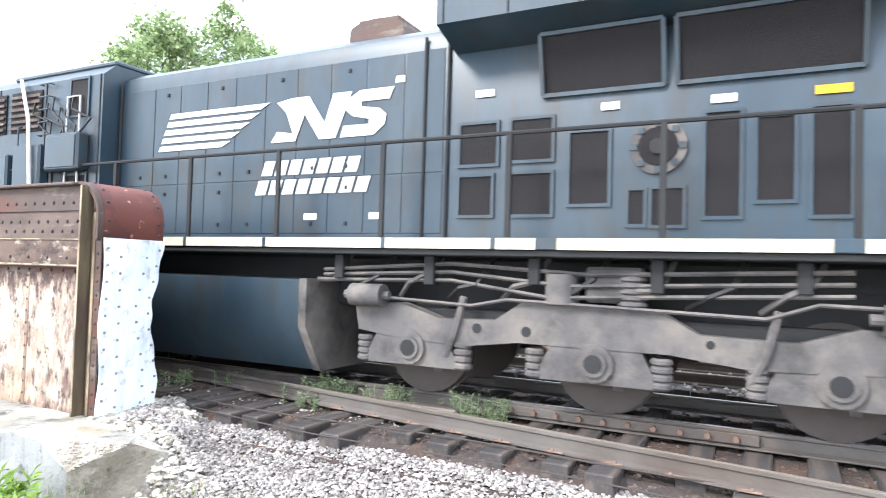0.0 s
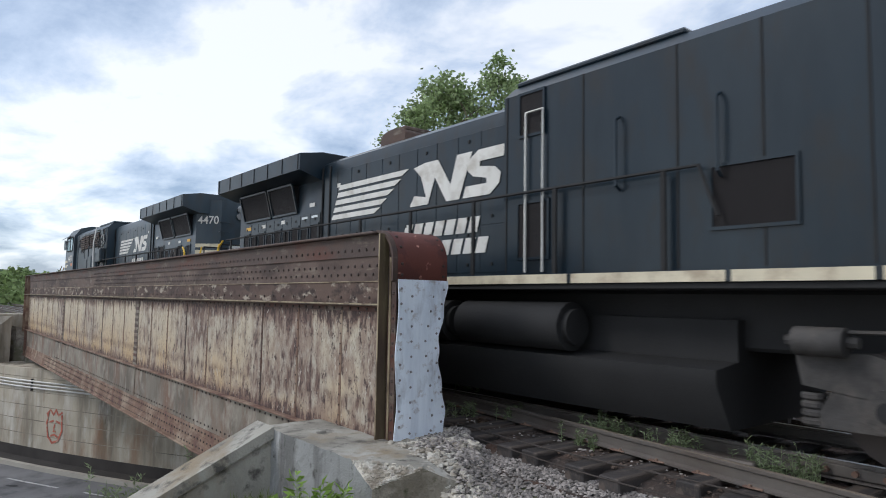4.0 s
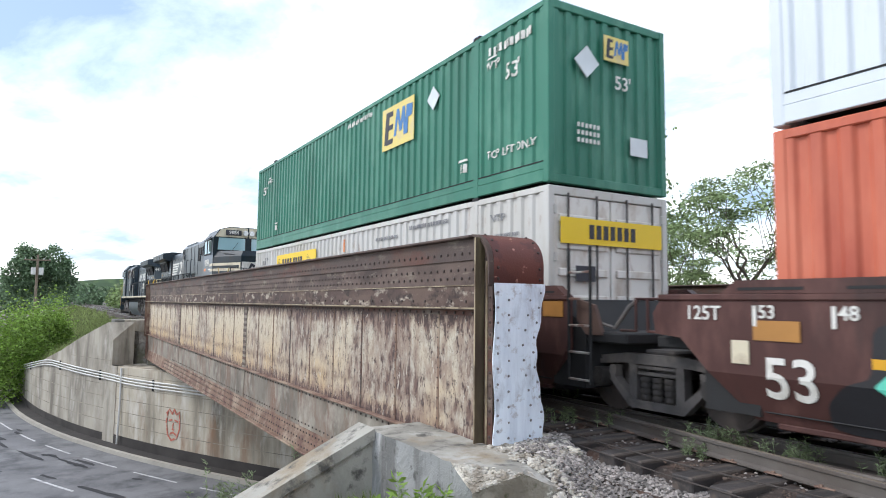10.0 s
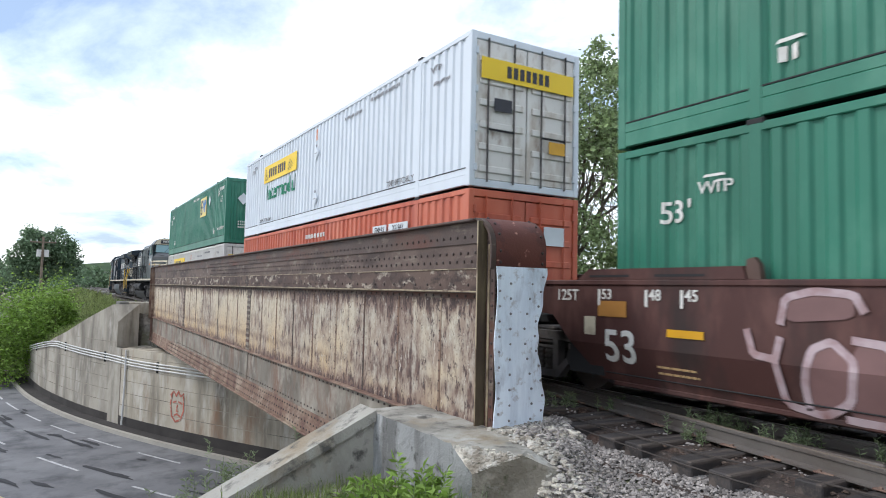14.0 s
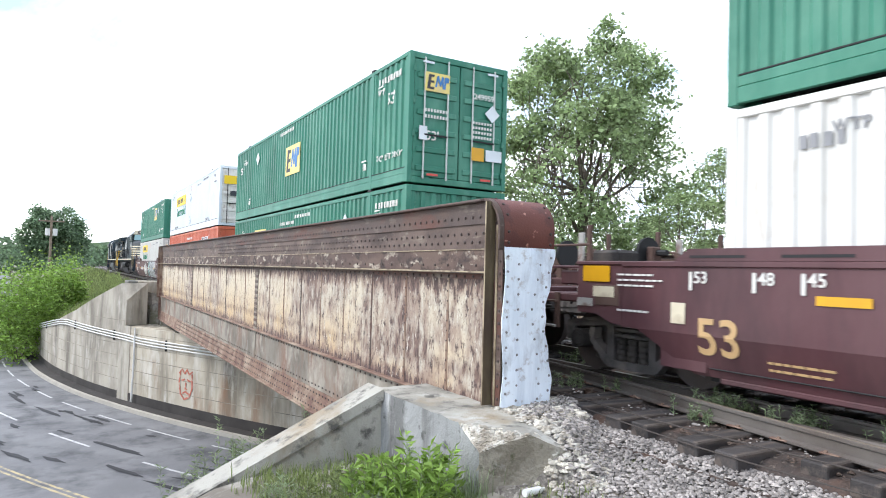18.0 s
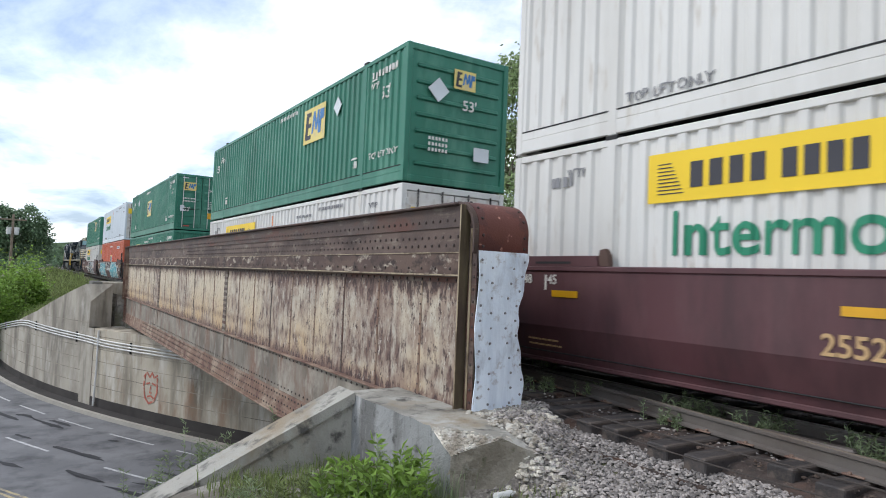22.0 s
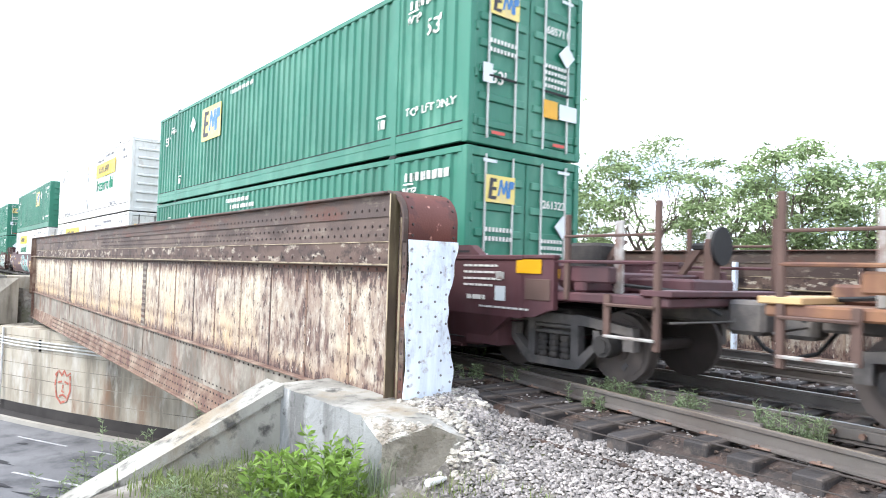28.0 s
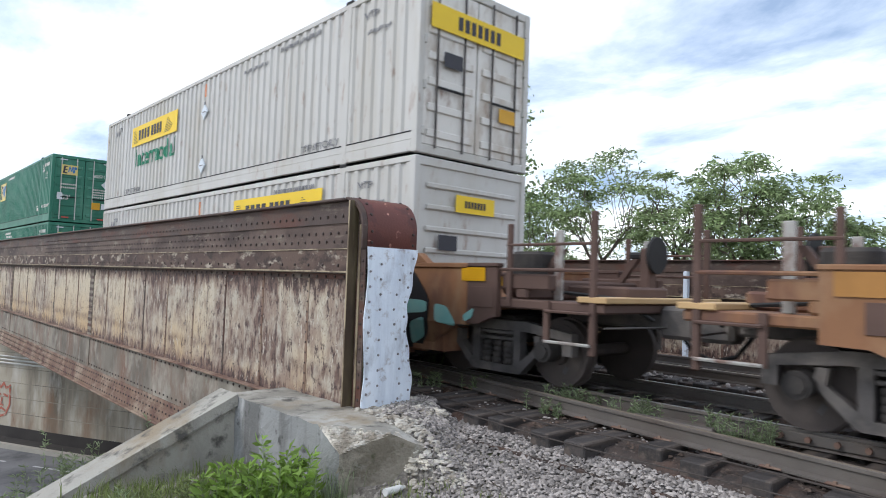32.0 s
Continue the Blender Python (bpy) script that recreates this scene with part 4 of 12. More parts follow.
# crumbled edge: overlapping irregular lumps along the broken corner and the top
def lump(g, c, r, rnd, flatz=0.6):
    n1, n2 = 7, 4
    vs, fs = [(c[0], c[1], c[2] - r * flatz)], []
    for a in range(1, n2):
        th = math.pi * a / n2
        for b in range(n1):
            q = r * rnd.uniform(0.75, 1.2)
            vs.append((c[0] + q * math.sin(th) * math.cos(2 * math.pi * b / n1), c[1] + q * math.sin(th) * math.sin(2 * math.pi * b / n1), c[2] - q * flatz * math.cos(th)))
    vs.append((c[0], c[1], c[2] + r * flatz))
    for b in range(n1): fs.append((0, 1 + (b + 1) % n1, 1 + b))
    for a in range(n2 - 2):
        for b in range(n1):
            p = 1 + a * n1 + b; q = 1 + a * n1 + (b + 1) % n1
            fs.append((p, q, q + n1, p + n1))
    top = len(vs) - 1
    for b in range(n1): fs.append((top, 1 + (n2 - 2) * n1 + b, 1 + (n2 - 2) * n1 + (b + 1) % n1))
    return add(g, vs, fs)
# the fallen rubble: a slope from the block's top down to the gravel
def talus(x, y):
    ax, ay, bx, by = -3.22, 5.48, -2.4, 6.3
    f = min(1.0, max(0.0, ((x - ax) * (bx - ax) + (y - ay) * (by - ay)) / ((bx - ax) ** 2 + (by - ay) ** 2)))
    d = math.hypot(x - ax - f * (bx - ax), y - ay - f * (by - ay))
    return -1.5 * max(0.0, -3.38 - x) - 0.165 - 0.02 * min(1.0, d / 0.2) - (0.62 + 0.1 * noise.noise((x * 3, y * 3, 1))) * max(0.0, d - 0.24) + 0.03 * noise.noise((x * 6, y * 6, 2))
for k in range(260):
    a, b = rc.random(), rc.random()
    if a + b > 1: a, b = 1 - a, 1 - b
    x, y, z = (-4.0 + a * 0.0 + b * 0.38, 5.86 - a * 0.41 - b * 0.68, -0.2 - a * 0.2)
    lump(chip, (x, y, z - 0.004), rc.uniform(0.012, 0.035), rc, 0.5)
for k in range(420):
    x, y = rc.uniform(-3.3, -2.45), rc.uniform(5.6, 6.3)
    lump(chip, (x, y, -0.2 + rc.uniform(-0.05, 0.02)), rc.uniform(0.015, 0.05), rc, 0.5)
for k in range(2600):
    x, y = rc.uniform(-3.6, -1.9), rc.uniform(4.4, 6.5)
    z = talus(x, y)
    if z < -0.75 or (x < -3.45 and y > 5.1) or (x > -2.35 and z < -0.3): continue
    lump(chip, (x, y, z - 0.005), rc.uniform(0.012, 0.045) * (1.3 if rc.random() < 0.1 else 1), rc, 0.6)
part("broken_edge", chip, M["concrete_chip"], near)
wg = G()
add(wg, [(-4.0, 7.72, -0.2), (-4.0, 8.1, -0.2), (-6.9, 8.5, -1.72), (-6.9, 8.12, -1.72), (-4.0, 7.72, -3), (-4.0, 8.1, -4.5), (-6.9, 8.5, -4.5), (-6.9, 8.12, -3)],
    [(0, 1, 2, 3), (0, 3, 7, 4), (1, 5, 6, 2), (0, 4, 5, 1), (3, 2, 6, 7), (4, 7, 6, 5)])
part("sloping_wing", wg, M["concrete"], near)
g = G()
add(g, [(-4.02, 7.66, -0.16), (-4.02, 8.16, -0.16), (-6.95, 8.56, -1.69), (-6.95, 8.06, -1.69), (-4.02, 7.66, -0.30), (-4.02, 8.16, -0.30), (-6.95, 8.56, -1.83), (-6.95, 8.06, -1.83)],
    [(0, 1, 2, 3), (0, 3, 7, 4), (1, 5, 6, 2), (0, 4, 5, 1), (3, 2, 6, 7), (4, 7, 6, 5)])
part("coping", g, M["concrete"], near)
part("front_wall", strip(G(), [Vector(p) for p in ((9, -2.5), (4, 3.2), (-0.5, 7.2), (-3.9, 8.9))], 0.0, 0.9, -6, -1.5), M["wall"], near)
part("bridge_seat", box(G(), -2.4, 8.2, 4.6, 8.2, -3, -0.62, 0.03), M["concrete"], near)

# ---- the plate girders ----
def girder(x_face, y0, y1, top, bottom, label, flip=1, rivets=True):
    """A riveted plate girder: web, top flange with its angles and cover, ledges, stiffeners, bottom flange. Its face looks along -x."""
    f = flip
    th = thing("plate_girder", label, "girder")
    fx = x_face + 0.13 * f               # web plane
    def X(a): return x_face + a * f
    yc = y1
    corner = [(y0 + 0.02, -0.2), (y0 + 0.02, top - 0.42)] + [(y0 + 0.37 - 0.35 * math.cos(radians(a)), top - 0.42 + 0.37 * math.sin(radians(a))) for a in range(15, 91, 15)]
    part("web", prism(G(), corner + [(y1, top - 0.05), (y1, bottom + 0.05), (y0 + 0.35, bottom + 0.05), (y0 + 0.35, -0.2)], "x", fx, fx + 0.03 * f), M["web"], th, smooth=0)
    # top flange; its near end is rolled down over the corner
    part("top_flange", box(G(), X(0.0), X(0.80), y0 + 0.33, y1, top - 0.035, top, 0.01), M["rust"], th)
    part("flange_angle", box(G(), fx - 0.052 * f, fx - 0.031 * f, y0 + 0.19, y1, top - 0.30, top - 0.036, 0.004), M["rust"], th)
    part("top_angle", box(G(), fx - 0.031 * f, fx, y0 + 0.19, y1, top - 0.60, top - 0.037, 0.004), M["rust_band"], th)
    # thin pale strip: the light this plate edge catches, as colour
    part("plate_lip", box(G(), fx - 0.034 * f, fx - 0.0315 * f, y0 + 0.19, y1, top - 0.607, top - 0.596), M["pale_edge"], th)
    part("ledge", box(G(), fx - 0.125 * f, fx, y0 + 0.19, y1, top - 0.90, top - 0.872, 0.004), M["edge_steel"], th)
    part("ledge_lip", box(G(), fx - 0.128 * f, fx - 0.1255 * f, y0 + 0.19, y1, top - 0.888, top - 0.871), M["pale_edge"], th)
    part("splice_plate", box(G(), fx - 0.02 * f, fx, y0 + 0.19, y1, top - 0.871, top - 0.608), M["worn_plate"], th)
    part("under_angle", box(G(), fx - 0.014 * f, fx, y0 + 0.19, y1, top - 0.97, top - 0.901), M["rust"], th)
    part("lower_ledge", box(G(), fx - 0.10 * f, fx, y0 + 0.4, y1, -0.30, -0.275, 0.004), M["rust_low"], th)
    part("lower_plate", box(G(), fx - 0.02 * f, fx, y0 + 0.4, y1, bottom + 0.45, -0.302), M["lower_band"], th)
    part("bottom_angle", box(G(), fx - 0.035 * f, fx, y0 + 0.3, y1, bottom + 0.035, bottom + 0.45), M["rust_low"], th)
    part("bottom_strip", box(G(), fx - 0.055 * f, fx - 0.0355 * f, y0 + 0.8, y1 - 0.5, bottom + 0.036, bottom + 0.31, 0.004), M["rust_low"], th)
    part("bottom_strip", box(G(), fx - 0.073 * f, fx - 0.0555 * f, y0 + 1.6, y1 - 1.0, bottom + 0.037, bottom + 0.18, 0.004), M["rust_low"], th)
    part("bottom_flange", box(G(), X(0.0), X(0.55), y0 + 0.3, y1, bottom, bottom + 0.034, 0.006), M["rust_low"], th)
    part("bottom_cover", box(G(), X(0.04), X(0.51), y0 + 2, y1 - 2, bottom - 0.03, bottom - 0.002, 0.006), M["rust_low"], th)
    # upright angles: a pair at the near end, a splice with ladder-like rivets, light stiffeners
    part("end_stiffener", box(G(), X(-0.004), X(0.128), y0 + 0.165, y0 + 0.182, -0.19, top - 0.04, 0.003), M["olive_angle"], th)
    part("stiffener_lip", box(G(), X(-0.012), X(-0.0045), y0 + 0.160, y0 + 0.184, -0.19, top - 0.045, 0.002), M["pale_edge"], th)
    part("end_angle", box(G(), fx - 0.016 * f, fx, y0 - 0.012, y0 + 0.15, -0.19, top - 0.42, 0.003), M["rust"], th)
    part("end_strip", box(G(), fx - 0.03 * f, fx - 0.0165 * f, y0 + 0.075, y0 + 0.112, -0.19, top - 0.32, 0.003), M["pale_edge"], th)
    part("far_stiffener", box(G(), X(0.0), fx, y1 - 0.05, y1 - 0.02, bottom + 0.04, top - 0.04), M["rust_low"], th)
    part("far_stiffener", box(G(), X(0.0), fx, y1 - 0.9, y1 - 0.87, bottom + 0.04, top - 0.04), M["rust_low"], th)
    n = 25
    for k in range(1, n):
        y = y0 + (y1 - y0) * k / n
        w = 0.3 if k in (9, 17) else 0.05
        part("splice_strap" if k in (9, 17) else "seam_strip", box(G(), fx - (0.012 if w > 0.1 else 0.006) * f, fx, y - w / 2, y + w / 2, -0.27, top - 0.9), M["lower_band"] if k in (9, 17) else M["rust_low"] if k % 3 else M["rust"], th)
        if k in (9, 17):
            for q in range(11 if rivets else 0): part("strap_bar", box(G(), fx - 0.02 * f, fx - 0.0125 * f, y - w / 2 + 0.01, y + w / 2 - 0.01, -0.22 + q * 0.142, -0.15 + q * 0.142, 0.003), M["rust"], th)
            part("splice_strap", box(G(), fx - 0.034 * f, fx, y - w / 2, y + w / 2, bottom + 0.46, -0.305), M["lower_band"], th)
    if rivets:
        heads = G()
        def row(z, a, b, step, x=fx):
            y = a
            while y < b:
                dome(heads, (x, y, z), 0.022, (0, -1 * f), 0.018, 6); y += step
        near_y, far_y = y0 + 0.2, y0 + 16
        row(top - 0.21, near_y + 0.05, far_y, 0.17, fx - 0.052 * f)
        for k, z in enumerate((top - 0.41, top - 0.515)): row(z, near_y + 0.085 * k, far_y, 0.17, fx - 0.031 * f)
        row(top - 0.80, near_y, far_y, 0.34, fx - 0.02 * f)
        row(top - 0.94, near_y, far_y, 0.2, fx - 0.014 * f)
        for z, d in ((bottom + 0.10, 0.073), (bottom + 0.24, 0.055), (bottom + 0.38, 0.035)): row(z, y0 + 2, y0 + 24, 0.17, fx - d * f)
        for z in (bottom + 0.53, -0.36): row(z, y0 + 2, y0 + 22, 0.2, fx - 0.02 * f)
        for k in range(1, n):
            y = y0 + (y1 - y0) * k / n
            for dy in ((-0.11, 0.0, 0.11) if k in (9, 17) else (0.0,)):
                z = -0.2
                while z < top - 0.95:
                    dome(heads, (fx - 0.012 * f, y + dy, z), 0.013, (0, -1 * f), 0.009, 6); z += 0.13
        z = -0.1
        while z < top - 0.5:
            dome(heads, (fx - 0.016 * f, y0 + 0.03, z), 0.02, (0, -1 * f), 0.016, 6); z += 0.145
        tagged(part("rivet_head", heads, M["rivet"], th), kind="stuff")
    return th


GX, GY0, GY1, GT, GB = -3.34, 6.27, 36.9, 2.24, -1.47
girder_near = girder(GX, GY0, GY1, GT, GB, "long rusted riveted steel plate girder with peeling paint")
# the curved end: a cap plate rolled down over the corner, and a whitewashed plate below it with wavy edges
def cap_end(th):
    x0, y, xr, r = GX + 0.13, GY0 - 0.02, -2.47, 0.37
    prof = [(y + 1.1, GT + 0.014), (y + r, GT + 0.014)] + [(y + r - r * math.sin(radians(a)), GT + 0.014 - r + r * math.cos(radians(a))) for a in range(10, 91, 10)] + [(y, GT - 0.585)]
    back = [(a + 0.016, b - 0.016) for a, b in prof]
    part("cap_plate", prism(G(), prof + back[::-1], "x", x0, xr), M["cap"], th, "red-brown cap plate rolled over the girder's end", smooth=50)
    lip = [(a, b) for a, b in prof[1:]]
    part("flange_curl", prism(G(), [(a + 0.004, b - 0.002) for a, b in lip] + [(a + 0.03, b - 0.03) for a, b in lip[::-1]], "x", GX + 0.06, x0 - 0.001), M["rust"], th, smooth=50)
    # the whitewashed plate, edge worn to a wave
    w = G()
    zs = np.linspace(-0.19, GT - 0.58, 26)
    left = [(x0 + 0.015 * math.sin(z * 6), z) for z in zs]
    right = [(float(np.interp(z, [-0.19, 0.15, 0.45, 0.7, 0.95, 1.25, 1.66], [-2.50, -2.47, -2.52, -2.58, -2.60, -2.53, -2.455])) + 0.012 * math.sin(z * 17), z) for z in zs]
    nn = len(zs)
    vs = []
    for i in range(nn):
        for k in range(6):
            x = left[i][0] + (right[i][0] - left[i][0]) * k / 5
            vs.append((x, y - 0.016 + 0.016 * noise.noise((x * 5, zs[i] * 3, 3.1)) + 0.006 * math.sin(x * 31 + zs[i] * 2) + (0.035 * max(0.0, math.sin(zs[i] * 4.0)) if k == 5 else 0), zs[i]))
    m = len(vs)
    vs += [(a, b + 0.014, c) for a, b, c in vs]
    for i in range(nn - 1):
        for k in range(5):
            p = i * 6 + k
            fs2 = (p, p + 1, p + 7, p + 6)
            w[1].append(fs2); w[1].append(tuple(m + q for q in fs2[::-1]))
    for i in range(nn - 1):
        w[1].append((i * 6, i * 6 + 6, m + i * 6 + 6, m + i * 6)); w[1].append((i * 6 + 5, m + i * 6 + 5, m + i * 6 + 11, i * 6 + 11))
    w[0].extend(vs)
    plate = part("end_plate", w, M["white_plate"], th, "whitewashed riveted plate with a wavy edge")
    head = mesh_of("rivet", dome(G(), (0, 0, 0), 0.016, (1, -1), 0.016, 8), M["rivet_w"])
    headd = mesh_of("rivet", dome(G(), (0, 0, 0), 0.02, (1, -1), 0.017, 8), M["rivet"])
    for i in range(20):
        z = -0.12 + i * 0.088
        xr2 = float(np.interp(z, [-0.19, 0.15, 0.45, 0.7, 0.95, 1.25, 1.66], [-2.50, -2.47, -2.52, -2.58, -2.60, -2.53, -2.455])) - 0.055
        for x in ((x0 + 0.045, xr2) if i % 2 else (x0 + 0.2, xr2 - 0.15)):
            part("rivet", head, None, plate, at=Matrix.Translation((x, y - 0.02, z)))
    for x in (x0 + 0.06, xr - 0.06):
        for i in range(2):
            part("rivet", headd, None, th, at=Matrix.Translation((x, y, GT - 0.53 + i * 0.13)))
        for a in (65, 40, 15):
            part("rivet", headd, None, th, at=Matrix.Translation((x, y + r - r * math.sin(radians(a)), GT + 0.014 - r + r * math.cos(radians(a)))) @ Matrix.Rotation(-radians(90 - a), 4, "X"))
cap_end(girder_near)
part("inner_side_plate", box(G(), -2.62, -2.60, GY0, GY0 + 1.2, -0.2, GT - 0.4), M["rust"], girder_near)

girder_far = girder(7.15, -9.0, 27.0, 2.0, GB, "long rusted steel plate girder on the far side of the tracks", rivets=False)
for k in range(9):
    y = -8 + k * 2.6
    part("stiffener", box(G(), 7.06, 7.20, y, y + 0.1, -0.3, 1.72, 0.01), M["white_plate"] if k % 2 == 0 else M["web"], girder_far)

# ---- bridge floor ----
deck = thing("bridge_deck", "dark steel and timber bridge floor carrying gravel and two tracks", "bridge", kind="structure")
part("deck_plate", box(G(), -2.6, 7.1, 6.6, 37.2, -0.9, -0.62), M["rust_low"], deck)
part("deck_ballast", box(G(), -2.55, 7.05, 6.65, 37.15, -0.619, -0.42), M["gravel_bed"], deck)
for k in range(9):
    y = 9 + k * 3.2
    part("floor_beam", box(G(), -3.1, 7.2, y, y + 0.3, GB + 0.05, -0.92), M["rust_low"], deck)

# ---- tracks ----
def rail_prof(x, z=0.0):
    return [(x - 0.07, z - 0.172), (x + 0.07, z - 0.172), (x + 0.07, z - 0.155), (x + 0.012, z - 0.135), (x + 0.012, z - 0.045), (x + 0.034, z - 0.035), (x + 0.034, z - 0.006), (x + 0.028, z - 0.0015), (x - 0.028, z - 0.0015), (x - 0.034, z - 0.006), (x - 0.034, z - 0.035), (x - 0.012, z - 0.045), (x - 0.012, z - 0.135), (x - 0.07, z - 0.155)]


def rail_along(pts, z=0.0):
    """A rail swept along points on the ground plan."""
    g = G()
    prof = rail_prof(0.0, z)
    n = len(prof)
    for i, p in enumerate(pts):
        d = (Vector(pts[min(i + 1, len(pts) - 1)]) - Vector(pts[max(i - 1, 0)])).normalized()
        nx_, ny_ = d.y, -d.x
        g[0].extend([(p[0] + a * nx_, p[1] + a * ny_, b) for a, b in prof])
    for i in range(len(pts) - 1):
        for k in range(n):
            g[1].append((i * n + k, i * n + (k + 1) % n, (i + 1) * n + (k + 1) % n, (i + 1) * n + k))
    g[1].append(tuple(range(n))[::-1]); g[1].append(tuple(range((len(pts) - 1) * n, len(pts) * n)))
    return g


track = thing("railway_track", "railway track with worn steel rails on dark ties", "track", kind="structure")
for x in (-0.752, 0.752, 2.91, 4.41):
    r = part("rail", rail_along([(x, -60), (x, 400)]), M["rail"], track)
    part("railhead", box(G(), x - 0.02, x + 0.027, -60, 400, -0.0014, 0.0), M["rail_top"] if x < 2 else M["rail_dull"], r)
# the turnout's rail that leaves the running rail towards the road side
TURN = [(-0.83, 9.5), (-0.92, 8.2), (-1.08, 6.8), (-1.27, 5.6), (-1.47, 4.3), (-1.66, 3.0), (-1.87, 1.6), (-2.12, 0.0), (-2.45, -2.0), (-2.9, -5.0), (-3.6, -9.0), (-4.6, -15)]
tr = part("turnout_rail", rail_along(TURN, -0.01), M["rail"], track, "rusty rail curving away from the running track")
g = G()
for p, q in zip(TURN[3:], TURN[4:]):
    prism(g, [(p[0] - 0.02, p[1]), (p[0] + 0.02, p[1]), (q[0] + 0.02, q[1]), (q[0] - 0.02, q[1])], "z", -0.012, -0.008)
part("railhead", g, M["rail_dull"], tr)
part("guard_piece", box(G(), -1.62, -1.50, 3.0, 3.9, -0.172, -0.04, 0.02), M["rail"], track, at=Matrix.Translation((0.2, 0, 0)))
# joint bar with its bolts on the near running rail
bar = part("joint_bar", box(G(), -0.82, -0.79, 0.15, 2.75, -0.14, -0.035, 0.008), M["rail"], track, "rusty splice bar with square-headed bolts")
bolt = mesh_of("bolt", rod(G(), (0, 0, 0), (-0.05, 0, 0), 0.03, 6), M["rust_low"])
for k in range(10):
    part("bolt", bolt, None, bar, at=Matrix.Translation((-0.82, 0.35 + k * 0.25, -0.085)))
tie_a = mesh_of("tie", box(G(), -2.3, 1.35, -0.12, 0.12, -0.37, -0.172, 0.012), M["tie"])
tie_b = mesh_of("tie", box(G(), 2.35, 4.97, -0.115, 0.115, -0.36, -0.175, 0.012), M["tie"])
tie_c = mesh_of("tie", box(G(), -1.35, 1.35, -0.115, 0.115, -0.36, -0.175, 0.012), M["tie"])
rt = random.Random(3)
plate_m = mesh_of("tie_plate", box(G(), -0.1, 0.1, -0.09, 0.09, -0.176, -0.160, 0.004), M["rust_low"])
spike_m = mesh_of("spike", box(G(), -0.014, 0.014, -0.014, 0.014, -0.162, -0.140, 0.004), M["rust_low"])
tx = lambda y: float(np.interp(y, [p[1] for p in TURN[::-1]], [p[0] for p in TURN[::-1]]))
for k in range(110):
    y = -12 + k * 0.53
    if y < 9:
        part("tie", tie_a, None, track, at=pose(rt.uniform(-0.14, 0.30), y + rt.uniform(-0.06, 0.06), rt.uniform(-0.035, -0.002), 0, rt.uniform(-0.4, 0.4), rt.uniform(-2, 2)))
        if y < 8.5 and y > -3:
            x = tx(y)
            pl = part("tie_plate", plate_m, None, track, at=Matrix.Translation((x, y, 0)))
            for sx in (-0.085, 0.085): part("spike", spike_m, None, pl, at=Matrix.Translation((sx, rt.uniform(-0.05, 0.05), 0)))
    else:
        part("tie", tie_c, None, track, at=pose(rt.uniform(-0.06, 0.06), y, 0, 0, 0, rt.uniform(-0.6, 0.6)))
    if k < 60: part("tie", tie_b, None, track, at=pose(rt.uniform(-0.05, 0.05), y, 0, 0, 0, rt.uniform(-0.8, 0.8)))
bed = tagged(part("ballast_bed", box(G(), -2.6, 6.2, -60, 6.8, -0.5, -0.385), M["gravel_bed"]), "stained gravel bed under the tracks, darkened for the train's shade", "ballast", kind="structure")
for a in ((-2.6, 6.2, 37.0, 400, -0.5, -0.345), (-1.3, 1.3, 6.62, 37.0, -0.5, -0.205), (2.45, 4.9, -60, 37.0, -0.5, -0.215)):
    part("crib_fill", box(G(), *a), M["gravel_bed"], bed)
part("crib_fill", prism(G(), [(-2.3, -0.37), (-2.05, -0.27), (-1.75, -0.24), (-1.4, -0.232), (1.3, -0.232), (1.5, -0.36)], "y", -60, 6.6), M["gravel_bed"], bed)
# a cable laid along the tie ends
cable = thing("cable", "thin dark cable lying along the tie ends", "cable")
g = G()
pipe(g, [(-2.05 + 0.06 * math.sin(k * 0.9), 8.0 - k * 0.6, -0.165) for k in range(26)], 0.009, 5)
part("strand", g, M["old_cable"], cable)
g = G()
pipe(g, [(-2.28 + 0.08 * math.sin(k * 0.7 + 1) - k * 0.012, 7.0 - k * 0.55, -0.20 - 0.004 * k) for k in range(14)], 0.007, 5)
part("strand", g, M["old_cable"], cable)

# ---- the train: positions along the track ----
def run(t):
    """Metres that the train has gone at t seconds: it gathers speed slightly."""
    return 5.1 * t + 0.0165 * t * t


MOVERS = []   # (thing, place along the train at 0 s, turned round)
WHEELS = []   # (wheelset, its place on its thing, radius)

# ---- containers ----
CL, CW, CH = 8.077, 1.295, 2.875
PITCH = 0.282
CM = {}
def cached(key, make, material, smooth=35):
    k = (key, material.name)
    if k not in CM: CM[k] = mesh_of(key, make(), material, smooth)
    return CM[k]


def corrugated(y0, y1, z0, z1, x, s, depth=0.034, pitch=PITCH):
    """A trapezoid-corrugated panel in the plane x, that faces s."""
    g = G()
    ys, y = [], y0
    while y < y1 - 0.01:
        for f, dd in ((0.0, 0), (0.36, 0), (0.5, 1), (0.86, 1)):
            yy = y + f * pitch
            if yy < y1: ys.append((yy, dd))
        y += pitch
    ys.append((y1, 0))
    n = len(ys)
    vs = [(x - s * depth * d, yy, z0) for yy, d in ys] + [(x - s * depth * d, yy, z1) for yy, d in ys]
    return add(g, vs, [(i, i + 1, n + i + 1, n + i) for i in range(n - 1)])


